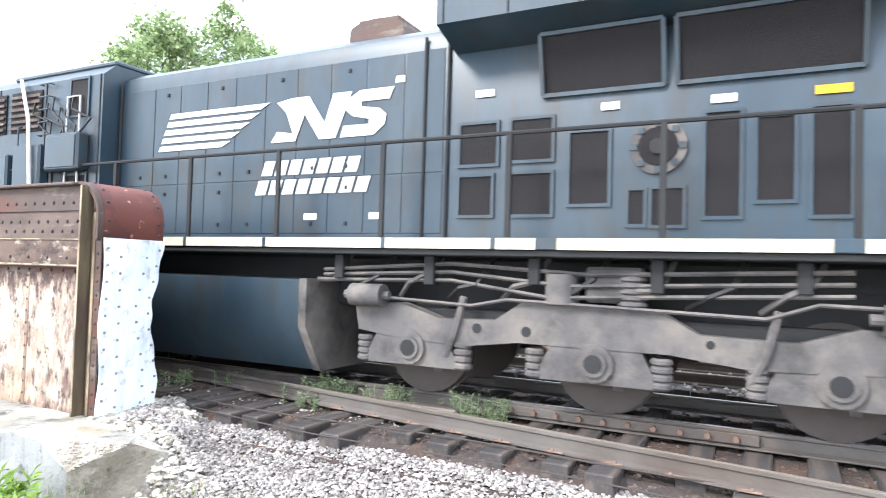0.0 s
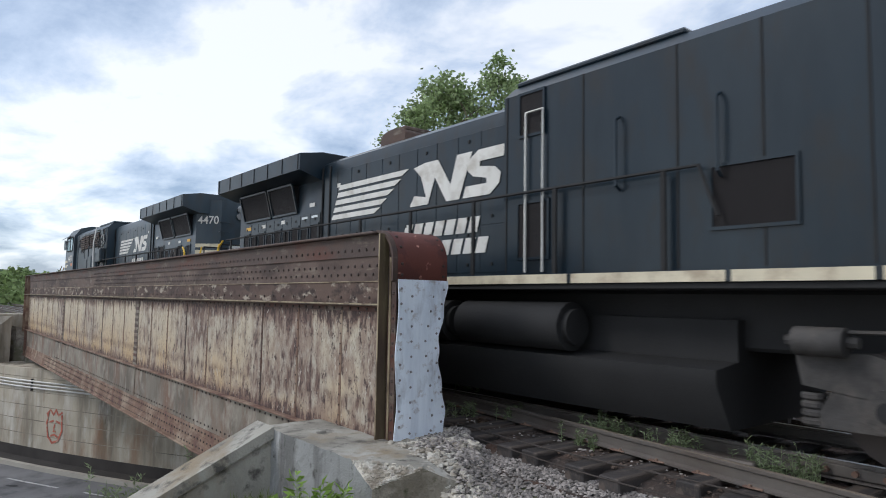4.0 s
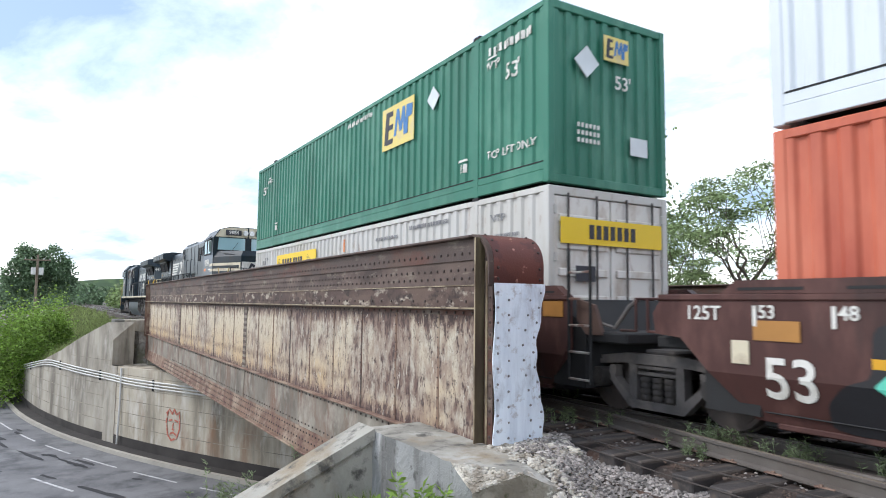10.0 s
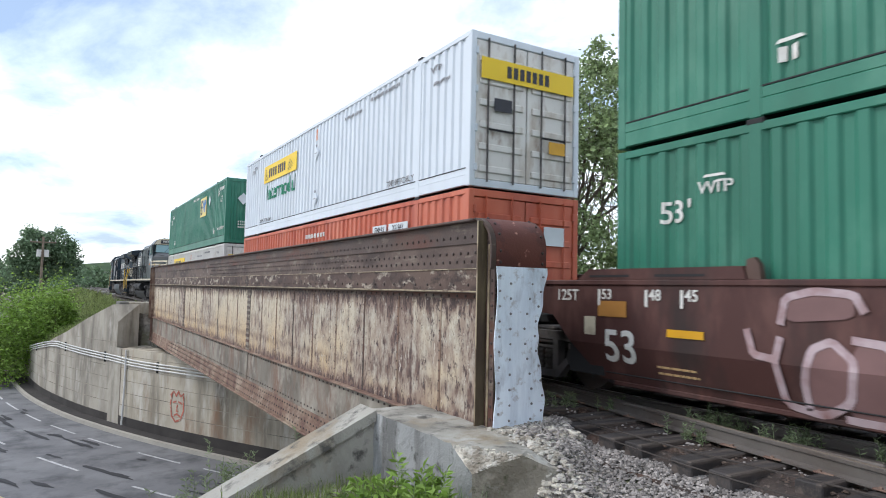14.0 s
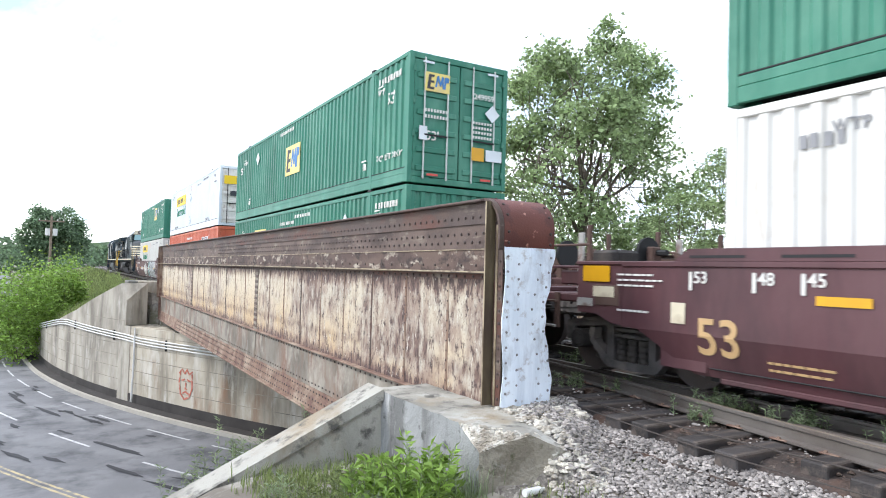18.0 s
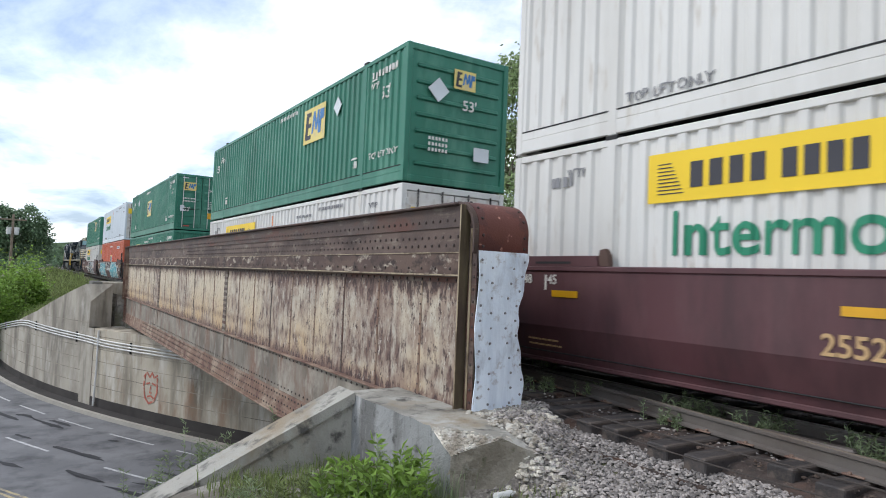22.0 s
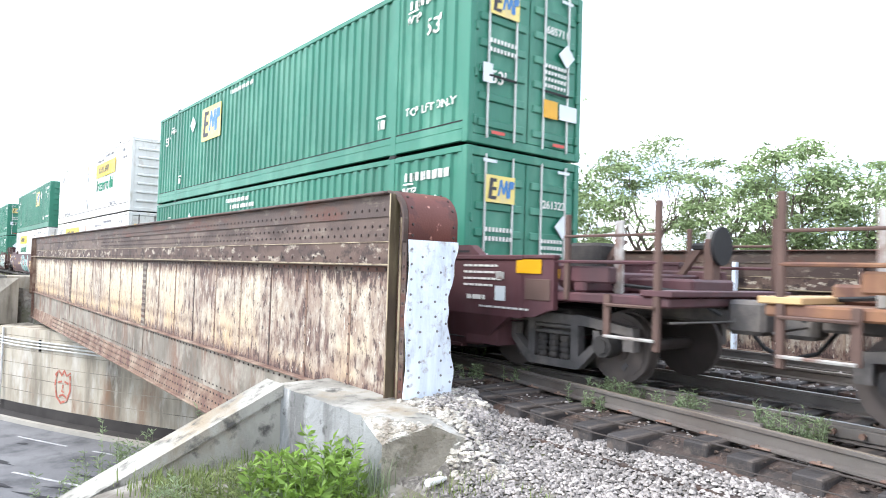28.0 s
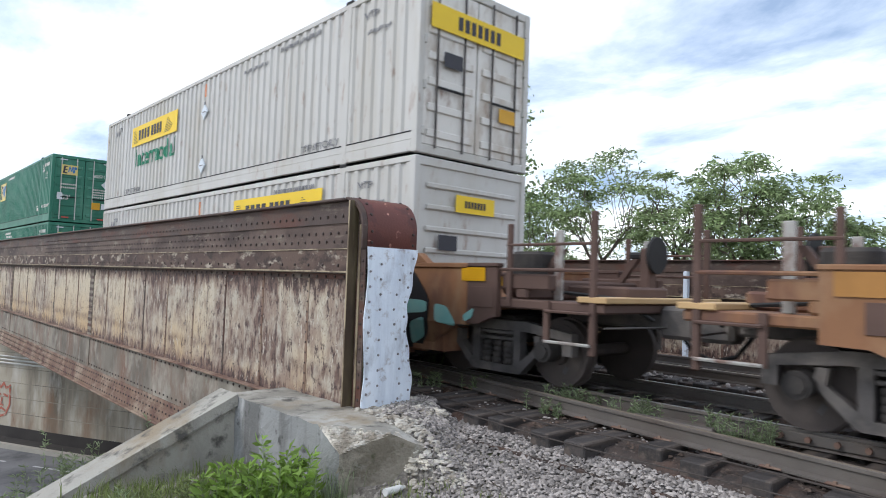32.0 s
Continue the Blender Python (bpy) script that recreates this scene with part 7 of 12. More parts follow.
spray(c1, "lilac", 1, [(0.19, 1.01), (-0.12, 1.01), (-0.12, 0.93), (0.19, 0.93)], [(-0.21, 1.01), (-0.55, 1.01), (-0.54, 0.94), (-0.21, 0.94)], [(-0.63, 1.01), (-0.82, 1.01), (-0.82, 0.94), (-0.63, 0.94)], [(-0.49, 0.84), (-0.58, 0.9), (-0.78, 0.77), (-0.7, 0.66), (-0.53, 0.69)], [(-0.56, 0.59), (-0.68, 0.59), (-0.91, 0.67), (-0.91, 0.62), (-0.62, 0.49)])
spray(c1, "gblack", 1, [(-1.05, 1.38), (-1.23, 1.49), (-1.8, 1.49), (-1.72, 1.3), (-1.74, 1.06), (-1.68, 0.87), (-1.4, 0.53), (-1.21, 0.31), (-0.94, 0.265), (-0.72, 0.29), (-0.66, 0.46), (-0.65, 0.64), (-0.69, 0.91), (-0.82, 1.05), (-0.95, 1.17)])
spray(c1, "gmint", 2, [(-1.09, 1.37), (-1.27, 1.49), (-1.76, 1.49), (-1.69, 1.29), (-1.7, 1.06), (-1.64, 0.88), (-1.37, 0.54), (-1.18, 0.35), (-0.97, 0.265), (-0.77, 0.32), (-0.71, 0.47), (-0.69, 0.65), (-0.73, 0.91), (-0.86, 1.04), (-0.98, 1.15)])
spray(c1, "gcream", 3, [(-1.28, 1.19), (-1.4, 1.24), (-1.49, 1.2), (-1.44, 1.1), (-1.32, 1.1)])
spray(c1, "gblack", 4, [(-1.36, 1.2), (-1.42, 1.21), (-1.44, 1.16), (-1.39, 1.13)], [(-0.95, 0.92), (-1.1, 0.97), (-1.15, 0.87), (-1.04, 0.82)], [(-1.33, 0.78), (-1.52, 0.8), (-1.42, 0.69), (-1.29, 0.71)], [(-0.75, 0.8), (-0.85, 0.81), (-1.03, 0.6), (-0.91, 0.56)])
spray_line(c1, "gblack", 4, 0.03, [(-1.21, 1.27), (-1.37, 1.34), (-1.66, 1.4)], [(-1.05, 1.3), (-1.16, 1.37), (-1.24, 1.49)], [(-1.24, 1.19), (-1.37, 1.25), (-1.51, 1.23), (-1.55, 1.1)], [(-0.87, 1.04), (-0.9, 0.91), (-0.99, 0.83)], [(-0.77, 0.92), (-0.93, 0.78), (-1.1, 0.73)], [(-0.72, 0.69), (-0.84, 0.59), (-0.9, 0.45)], [(-0.53, 1.23), (-0.69, 1.21), (-0.89, 1.33)], [(-0.47, 1.3), (-0.82, 1.34)])
spray(c1, "silver_g", 1, [(-1.6, 1.5), (-5.26, 1.5), (-5.43, 0.98), (-5.44, 0.63), (-4.95, 0.6), (-5.27, 0.23), (-4.09, 0.25), (-1.6, 0.23)], soft=False)
spray(c1, "gblack", 2, [(-4.71, 0.88), (-5.43, 0.98), (-5.43, 0.7), (-4.91, 0.63)], soft=False)
spray(c1, "gcream", 2, [(-5.08, 1.27), (-5.3, 1.34), (-5.39, 1.01), (-5.04, 1.0)])
spray_line(c1, "gblack", 3, 0.045, [(-1.87, 1.49), (-1.73, 1.36), (-1.69, 1.06), (-1.57, 0.81), (-1.22, 0.38)], [(-1.72, 0.93), (-1.79, 1.08), (-2.07, 1.06), (-2.01, 0.87)], [(-1.78, 0.85), (-1.89, 0.86), (-2.48, 0.63), (-2.63, 0.54)], [(-2.32, 1.19), (-2.56, 0.7), (-2.62, 0.54)], [(-2.32, 1.19), (-2.82, 1.21), (-2.82, 0.92)], [(-2.61, 1.49), (-2.57, 1.39), (-2.64, 1.23)], [(-2.85, 1.07), (-3.11, 1.04), (-3.32, 1.09), (-3.41, 1.31), (-3.38, 1.48)], [(-3.32, 1.09), (-3.44, 1.12), (-3.42, 0.88), (-3.35, 0.84)], [(-2.79, 0.91), (-2.92, 0.7), (-3.24, 0.32)], [(-3.4, 0.74), (-3.57, 0.49), (-3.77, 0.31)], [(-3.05, 1.38), (-3.35, 1.42), (-3.54, 1.49)], [(-3.67, 1.06), (-3.87, 1.01), (-4.06, 0.97)])
spray(c1, "gblack", 4, [(-3.36, 0.83), (-3.81, 0.68), (-3.87, 0.59), (-3.41, 0.76)], [(-2.48, 0.64), (-2.58, 0.72), (-2.65, 0.53)], [(-2.17, 1.05), (-2.24, 1.04), (-2.23, 0.88), (-2.18, 0.93)])
spray_line(c1, "gblack", 3, 0.04, [(-4.07, 1.5), (-4.09, 1.34), (-3.99, 1.05)], [(-3.48, 1.1), (-4.12, 0.96), (-4.29, 0.67), (-4.47, 0.36)], [(-5.26, 1.5), (-5.43, 0.98)], [(-4.7, 0.88), (-4.95, 0.6), (-5.27, 0.23)])
spray(c1, "gblack", 3, [(-4.4, 0.36), (-4.56, 0.38), (-4.54, 0.31), (-4.4, 0.29)])
spray(c1, "lilac", 1, [(-5.3, 1.5), (-5.55, 1.5), (-5.78, 1.43), (-5.7, 1.26), (-5.57, 0.97), (-5.45, 0.9), (-5.39, 1.25)], [(-5.82, 1.17), (-5.94, 1.22), (-5.92, 1.09), (-5.84, 1.11)], [(-5.7, 1.03), (-5.84, 1.1), (-5.92, 1.03), (-5.79, 0.97)], [(-5.66, 0.92), (-5.77, 0.94), (-5.75, 0.77), (-5.66, 0.8)], [(-5.03, 0.57), (-5.27, 0.62), (-5.38, 0.46), (-5.35, 0.39), (-5.19, 0.4)], [(-5.49, 0.47), (-5.81, 0.64), (-5.86, 0.61), (-5.78, 0.45), (-5.72, 0.23), (-5.34, 0.23), (-5.27, 0.35)], [(-5.92, 0.76), (-6.05, 0.84), (-6.2, 0.77), (-6.08, 0.75)], [(-5.91, 0.32), (-6.01, 0.41), (-6.28, 0.25), (-6.22, 0.23), (-5.87, 0.23)], [(-6.04, 0.56), (-6.14, 0.57), (-6.17, 0.5), (-6.07, 0.5)], [(-6.63, 0.55), (-6.72, 0.56), (-6.64, 0.43), (-6.6, 0.45)], [(-6.34, 0.23), (-6.51, 0.36), (-6.6, 0.38), (-6.54, 0.23)], [(-5.45, 0.96), (-5.54, 0.97), (-5.54, 0.89), (-5.46, 0.89)])
stencil_bars(c1, -6.09, 1.27, 0.2, 0.14, 2)
part("painted_disc", disc2(G(), 0, 0, 0.10, 18), M["white"], c1, at=side_m(WX - 0.001, -6.09, 0.92), smooth=0); part("painted_disc", flat(G(), [(-0.06, -0.015), (0.06, -0.015), (0.06, 0.015), (-0.06, 0.015)], 0.003), M["maroon_d"], c1, at=side_m(WX - 0.006, -6.09, 0.92), smooth=0)
# unit 2
c2 = well_car("maroon_d", "brown well car with large teal graffiti", U[2], False, False, False, True)
car_marks(c2, True, False)
spray(c2, "gblack", 0, [(7.1, 1.24), (6.85, 1.31), (6.78, 1.15), (6.82, 0.75), (6.72, 0.6), (6.9, 0.265), (7.32, 0.265), (7.55, 0.3), (7.55, 0.52), (7.37, 0.71), (7.13, 0.8)])
spray(c2, "gblack", 0, [(6.77, 1.5), (3.51, 1.5), (2.98, 1.5), (2.08, 1.22), (1.79, 1.13), (1.74, 0.91), (1.79, 0.33), (2.48, 0.23), (6.14, 0.28), (6.08, 0.3)])
spray(c2, "white", 1, [(3.36, 0.92), (3.06, 1.44), (2.95, 1.32), (3.16, 0.93)])
YERBA = ([(6.77, 1.47), (6.33, 1.47), (6.39, 1.16), (6.35, 0.95), (6.18, 0.91), (6.0, 0.97), (6.07, 1.44), (5.74, 1.48), (5.72, 1.04), (5.67, 0.82), (5.57, 0.52), (5.6, 0.265), (6.08, 0.265), (6.63, 0.265), (6.73, 0.4), (6.69, 0.64), (6.75, 0.86)], [(5.77, 1.09), (5.67, 1.41), (5.37, 1.5), (5.12, 1.41), (5.05, 1.11), (5.13, 0.81), (4.98, 0.82), (4.86, 0.7), (4.79, 0.4), (6.07, 0.33), (5.85, 0.67)], [(5.09, 1.37), (4.38, 1.45), (4.18, 1.3), (4.13, 0.99), (4.29, 0.72), (4.67, 0.67), (4.51, 0.25), (4.84, 0.39), (5.08, 0.81)], [(4.15, 1.26), (4.02, 1.43), (3.78, 1.49), (3.52, 1.42), (3.4, 1.2), (3.47, 0.91), (3.58, 0.83), (3.37, 0.78), (3.19, 0.58), (3.13, 0.35), (3.22, 0.23), (4.11, 0.23), (4.27, 0.7), (4.13, 0.95)], [(2.95, 1.5), (2.2, 1.33), (2.4, 0.82), (2.48, 0.23), (2.99, 0.23), (3.12, 0.39), (3.21, 0.65), (3.36, 0.92), (3.15, 1.07)], [(2.39, 0.73), (2.22, 0.82), (2.04, 0.73), (1.9, 0.54), (1.87, 0.3), (2.4, 0.23)])
spray(c2, "teal", 2, *YERBA)
spray_line(c2, "white", 3, 0.042, *[q + q[:1] for q in YERBA])
spray(c2, "white", 4, [(5.52, 1.14), (5.37, 1.22), (5.27, 1.12), (5.36, 0.92), (5.51, 0.93)], [(4.71, 1.14), (4.57, 1.15), (4.58, 1.04), (4.72, 1.01)], [(3.96, 1.07), (3.84, 1.12), (3.73, 1.04), (3.8, 0.91), (3.96, 0.9)], [(3.89, 0.62), (3.76, 0.67), (3.56, 0.58), (3.61, 0.45), (3.86, 0.42)], [(3.04, 0.6), (2.96, 0.66), (2.79, 0.59), (2.76, 0.41), (3.02, 0.5)], [(5.41, 0.66), (5.23, 0.63), (5.2, 0.48), (5.39, 0.48)], [(2.78, 0.96), (2.66, 1.08), (2.75, 0.82), (2.84, 0.87)], [(4.67, 0.67), (4.27, 0.7), (4.25, 0.32), (4.43, 0.57), (4.59, 0.56)])
spray(c2, "gblack", 5, [(5.47, 1.12), (5.41, 1.16), (5.38, 1.03), (5.45, 0.96)], [(4.7, 1.06), (4.61, 1.08), (4.61, 1.04)], [(3.92, 1.0), (3.82, 1.0), (3.84, 0.93), (3.9, 0.94)], [(3.83, 0.53), (3.63, 0.54), (3.66, 0.46), (3.84, 0.45)], [(2.97, 0.56), (2.9, 0.56), (2.9, 0.46), (2.96, 0.51)], [(4.56, 0.54), (4.37, 0.54), (4.33, 0.23), (4.5, 0.27)])
spray(c2, "white", 2, [(6.89, 1.31), (6.79, 1.44), (6.77, 0.85), (6.7, 0.6), (6.76, 0.56), (6.87, 0.88)])
spray(c2, "white", 4, [(6.24, 0.5), (6.05, 0.61), (5.92, 0.51), (6.03, 0.31), (6.26, 0.31)])
spray(c2, "gblack", 5, [(6.21, 0.44), (6.06, 0.49), (6.05, 0.35), (6.18, 0.35)])
spray(c2, "gaqua", 4, [(7.11, 0.73), (6.95, 0.88), (6.81, 0.82), (6.97, 0.64)])
spray(c2, "mint", 6, [(2.31, 1.08), (2.2, 1.13), (2.16, 1.04), (2.23, 0.94), (2.3, 0.97)], [(2.12, 1.03), (2.0, 1.0), (2.03, 0.94), (2.1, 0.95)], [(4.39, 0.38), (4.27, 0.42), (4.26, 0.3), (4.36, 0.3)], [(3.5, 1.4), (3.37, 1.39), (3.44, 1.33)])
spray_line(c2, "gcream", 1, 0.06, [(1.97, 1.26), (1.85, 1.44), (1.9, 1.16), (1.76, 1.27), (1.72, 1.47)], [(1.72, 1.47), (1.66, 1.07), (1.54, 1.47)], [(1.48, 1.24), (1.33, 1.37), (1.25, 1.47), (1.34, 1.2), (1.46, 1.24)], [(1.29, 1.5), (1.1, 1.11)], [(1.22, 1.25), (1.13, 1.41), (0.96, 1.5)])
stencil(c2, "I I I", 1.22, 0.93, 0.3, "white", 0, 0.03); stencil(c2, "Transportation", -0.42, 0.93, 0.285, "white", 0, 0.02)
stencil(c2, "AOK 55269 C", 0.0, 1.41, 0.1, "white", 0, 0.008)
spray_line(c2, "silver_g", 1, 0.03, [(0.76, 1.3), (0.68, 1.13), (0.6, 1.28), (0.52, 1.12), (0.48, 1.32)], [(0.42, 1.12), (0.29, 1.19), (0.35, 1.28), (0.44, 1.18), (0.36, 1.04), (0.26, 1.07)], [(0.04, 1.22), (0.16, 1.19), (0.18, 1.08), (0.07, 1.1), (0.04, 1.22), (0.01, 1.04)], [(-0.24, 1.2), (-0.08, 1.18), (-0.1, 1.09), (-0.25, 1.07), (-0.19, 0.99), (-0.01, 1.0)], [(-0.3, 1.06), (-0.46, 1.1), (-0.41, 1.17), (-0.3, 1.1), (-0.33, 1.0), (-0.49, 0.98)], [(-0.65, 1.27), (-0.55, 0.96)], [(-0.65, 1.43), (-0.75, 1.22), (-0.8, 1.37), (-0.87, 1.23), (-0.92, 1.41)], [(-1.08, 1.41), (-0.94, 1.4), (-0.96, 1.24), (-1.12, 1.24)], [(-0.96, 1.33), (-1.06, 1.33)], [(-1.21, 1.47), (-1.16, 1.35), (-1.27, 1.31), (-1.29, 1.45)], [(-1.11, 1.16), (-1.02, 1.06), (-1.2, 1.06)])
spray(c2, "gblack", 0, [(-1.47, 0.23), (-1.15, 0.24), (-0.96, 0.46), (-1.04, 0.65), (-1.31, 0.78), (-1.25, 1.02), (-1.35, 1.26), (-1.55, 1.38), (-1.91, 1.44), (-2.17, 1.5), (-2.78, 1.5), (-2.77, 0.35)])
spray(c2, "teal", 1, [(-1.45, 0.23), (-1.4, 0.23), (-1.34, 0.71), (-1.5, 0.87), (-1.64, 0.91), (-1.78, 1.01), (-1.69, 1.09), (-1.59, 1.07), (-2.33, 1.5), (-2.35, 1.5), (-3.96, 1.5), (-3.96, 1.5), (-3.94, 0.27), (-3.53, 0.24)])
spray_line(c2, "white", 2, 0.05, [(-1.47, 0.23), (-1.38, 0.37), (-1.35, 0.71), (-1.5, 0.87), (-1.73, 0.91), (-1.79, 1.01), (-1.69, 1.09), (-1.58, 1.07), (-1.82, 1.23), (-2.33, 1.5)], [(-1.8, 0.24), (-1.8, 0.64), (-1.95, 0.91), (-1.98, 1.06), (-1.93, 1.13), (-1.89, 1.07)])
spray(c2, "mint", 2, [(-1.59, 1.26), (-1.82, 1.3), (-1.8, 1.22), (-1.64, 1.19)], [(-1.16, 0.54), (-1.25, 0.59), (-1.3, 0.48), (-1.2, 0.42)], [(-2.81, 0.75), (-2.93, 0.78), (-2.91, 0.69), (-2.83, 0.68)])
spray_line(c2, "gcream", 1, 0.028, [(-6.64, 0.46), (-6.62, 0.57), (-6.76, 0.62), (-6.72, 0.44), (-6.64, 0.44)], [(-6.93, 0.7), (-6.84, 0.53), (-6.93, 0.35), (-7.02, 0.55), (-6.93, 0.7)], [(-7.03, 0.58), (-7.09, 0.71), (-7.15, 0.64), (-7.07, 0.49), (-7.15, 0.37)], [(-7.15, 0.7), (-7.2, 0.43), (-7.45, 0.38), (-7.41, 0.47)], [(-6.66, 0.36), (-6.91, 0.36), (-7.16, 0.34)], [(-6.62, 0.7), (-6.79, 0.71), (-6.89, 0.76), (-6.78, 0.8)])
spray(c2, "gblack", 0, [(-5.91, 1.24), (-6.35, 1.15), (-6.61, 0.86), (-6.87, 0.66), (-6.74, 0.23), (-5.92, 0.23)])
spray_line(c2, "white", 1, 0.035, [(-6.48, 1.22), (-6.63, 1.24), (-6.62, 1.16), (-6.49, 1.14), (-6.64, 1.07)], [(-6.7, 1.26), (-6.69, 1.07)], [(-7.01, 1.26), (-6.78, 1.24), (-6.78, 1.08), (-7.01, 1.1)], [(-6.78, 1.17), (-6.95, 1.18)])
spray(c2, "tan_letter", 1, [(-7.59, 1.48), (-7.66, 1.5), (-7.71, 1.37), (-7.74, 1.31), (-7.72, 1.22), (-7.82, 1.21), (-7.86, 1.13), (-7.52, 1.11), (-7.57, 1.23), (-7.56, 1.35)])
stencil_bars(c2, -7.65, 1.07, 0.50, 0.05, 9)
stencil_bars(c2, -7.66, 1.02, 0.50, 0.05, 9)
stencil_bars(c2, -7.62, 0.96, 0.42, 0.05, 9)
stencil_bars(c2, -7.78, 0.91, 0.78, 0.05, 9)
stencil_bars(c2, -7.72, 0.85, 0.66, 0.05, 9)
part("panel_frame", box(G(), WX - 0.004, WX, -8.7, -8.06, 1.08, 1.5), M["rusty_post"], c2); part("reflector", box(G(), WX - 0.008, WX - 0.0045, -8.66, -8.25, 1.12, 1.31), M["amber"], c2)
spray(c2, "teal", 1, [(-3.46, 1.5), (-4.63, 1.5), (-5.27, 1.5), (-5.23, 1.39), (-5.45, 1.34), (-5.55, 1.3), (-6.41, 1.08), (-6.43, 0.3), (-5.64, 0.262), (-5.26, 0.262), (-4.83, 0.262), (-4.58, 0.262), (-3.47, 0.262), (-3.31, 0.262)])
spray(c2, "white", 2, [(-2.19, 1.18), (-2.09, 0.92), (-2.32, 0.93)], [(-2.09, 0.71), (-2.34, 0.73), (-2.32, 0.262), (-2.0, 0.262)], [(-2.52, 1.5), (-2.74, 1.5), (-2.71, 1.04), (-2.84, 0.94), (-2.74, 0.76), (-2.6, 1.04), (-2.5, 1.28)], [(-3.32, 0.81), (-3.39, 0.75), (-3.5, 0.262), (-3.33, 0.262), (-3.31, 0.54)], [(-4.16, 1.15), (-4.23, 1.22), (-4.29, 1.2), (-4.35, 1.24), (-4.41, 1.2), (-4.41, 1.11), (-4.32, 0.99), (-4.23, 1.07)])
spray(c2, "white", 2, [(-4.09, 0.7), (-4.19, 0.78), (-4.11, 0.62), (-4.2, 0.41), (-4.27, 0.262), (-4.13, 0.262), (-4.06, 0.5), (-3.8, 0.262), (-3.61, 0.262), (-3.89, 0.52)], [(-4.51, 0.69), (-4.56, 0.42), (-4.59, 0.262), (-4.52, 0.262), (-4.48, 0.48), (-4.38, 0.262), (-4.33, 0.262)], [(-5.13, 1.5), (-5.29, 1.5), (-5.19, 1.36), (-5.03, 1.16), (-5.06, 1.3)])
spray(c2, "white", 2, [(-5.53, 1.34), (-5.94, 1.23), (-6.43, 1.09), (-6.43, 0.29), (-6.17, 0.31), (-6.24, 1.05), (-5.94, 1.17), (-5.58, 1.29), (-5.52, 1.14)], [(-5.11, 0.78), (-5.16, 0.89), (-5.23, 0.92), (-5.34, 0.88), (-5.51, 0.55), (-5.66, 0.262), (-5.51, 0.262), (-5.31, 0.49), (-4.99, 0.262), (-4.81, 0.262), (-5.2, 0.51), (-5.13, 0.68)])
spray(c2, "gblack", 3, [(-3.87, 0.262), (-4.05, 0.43), (-4.11, 0.262)], [(-5.04, 0.262), (-5.3, 0.47), (-5.47, 0.262), (-5.26, 0.262)], [(-4.44, 0.262), (-4.47, 0.37), (-4.5, 0.262)])
spray(c2, "mint", 3, [(-5.39, 1.48), (-5.46, 1.5), (-5.52, 1.45), (-5.46, 1.39), (-5.4, 1.41)], [(-6.42, 0.86), (-6.5, 0.89), (-6.58, 0.78), (-6.47, 0.67), (-6.41, 0.73)], [(-5.2, 0.32), (-5.28, 0.37), (-5.31, 0.29), (-5.21, 0.262)])
spray_line(c2, "white", 2, 0.045, [(-3.16, 0.92), (-3.21, 1.42), (-3.89, 1.5)], [(-3.19, 1.09), (-3.5, 1.09), (-3.52, 0.9)], [(-3.9, 1.5), (-3.92, 1.22), (-3.8, 1.12), (-3.87, 0.98)], [(-4.16, 1.48), (-4.27, 1.4), (-4.46, 1.49), (-4.63, 1.46), (-4.77, 1.33), (-4.75, 1.08), (-4.56, 0.74), (-4.37, 0.28)])
spray_line(c2, "white", 2, 0.05, [(-5.05, 1.17), (-5.15, 1.29), (-5.3, 1.36), (-5.45, 1.28), (-5.52, 1.15)])
# unit 3
c3 = well_car("maroon_d", "brown well car with silver graffiti", U[3], False, True, False, True, tank=True)
car_marks(c3)
spray_line(c3, "lilac", 1, 0.075, [(5.73, 1.13), (5.68, 1.37), (5.4, 1.44), (5.04, 1.41), (4.96, 1.27)], [(6.09, 1.02), (6.03, 0.79), (5.79, 0.76), (5.74, 0.96)], [(5.79, 0.72), (5.75, 0.32), (5.38, 0.265), (5.12, 0.43), (5.04, 0.8), (5.24, 0.98), (5.43, 0.89), (5.53, 0.55), (5.52, 0.32)], [(5.04, 1.0), (4.75, 0.97), (4.58, 0.65), (4.63, 0.38), (4.76, 0.265), (5.04, 0.265), (5.17, 0.27)])
spray_line(c3, "lilac", 1, 0.11, [(3.99, 0.53), (4.12, 0.62), (4.12, 1.05), (3.94, 1.3), (3.64, 1.38), (3.4, 1.32), (3.36, 1.09), (3.44, 0.8), (3.43, 0.44), (3.31, 0.265), (3.12, 0.265)], [(3.12, 0.265), (3.03, 0.47), (3.11, 0.8), (3.27, 0.94), (3.26, 1.22), (2.92, 1.26), (2.89, 0.91)], [(3.95, 0.5), (3.75, 0.63), (3.74, 0.94), (3.62, 1.06)], [(3.05, 0.28), (2.82, 0.265), (2.66, 0.49), (2.59, 0.93), (2.59, 1.28), (2.84, 1.21)])
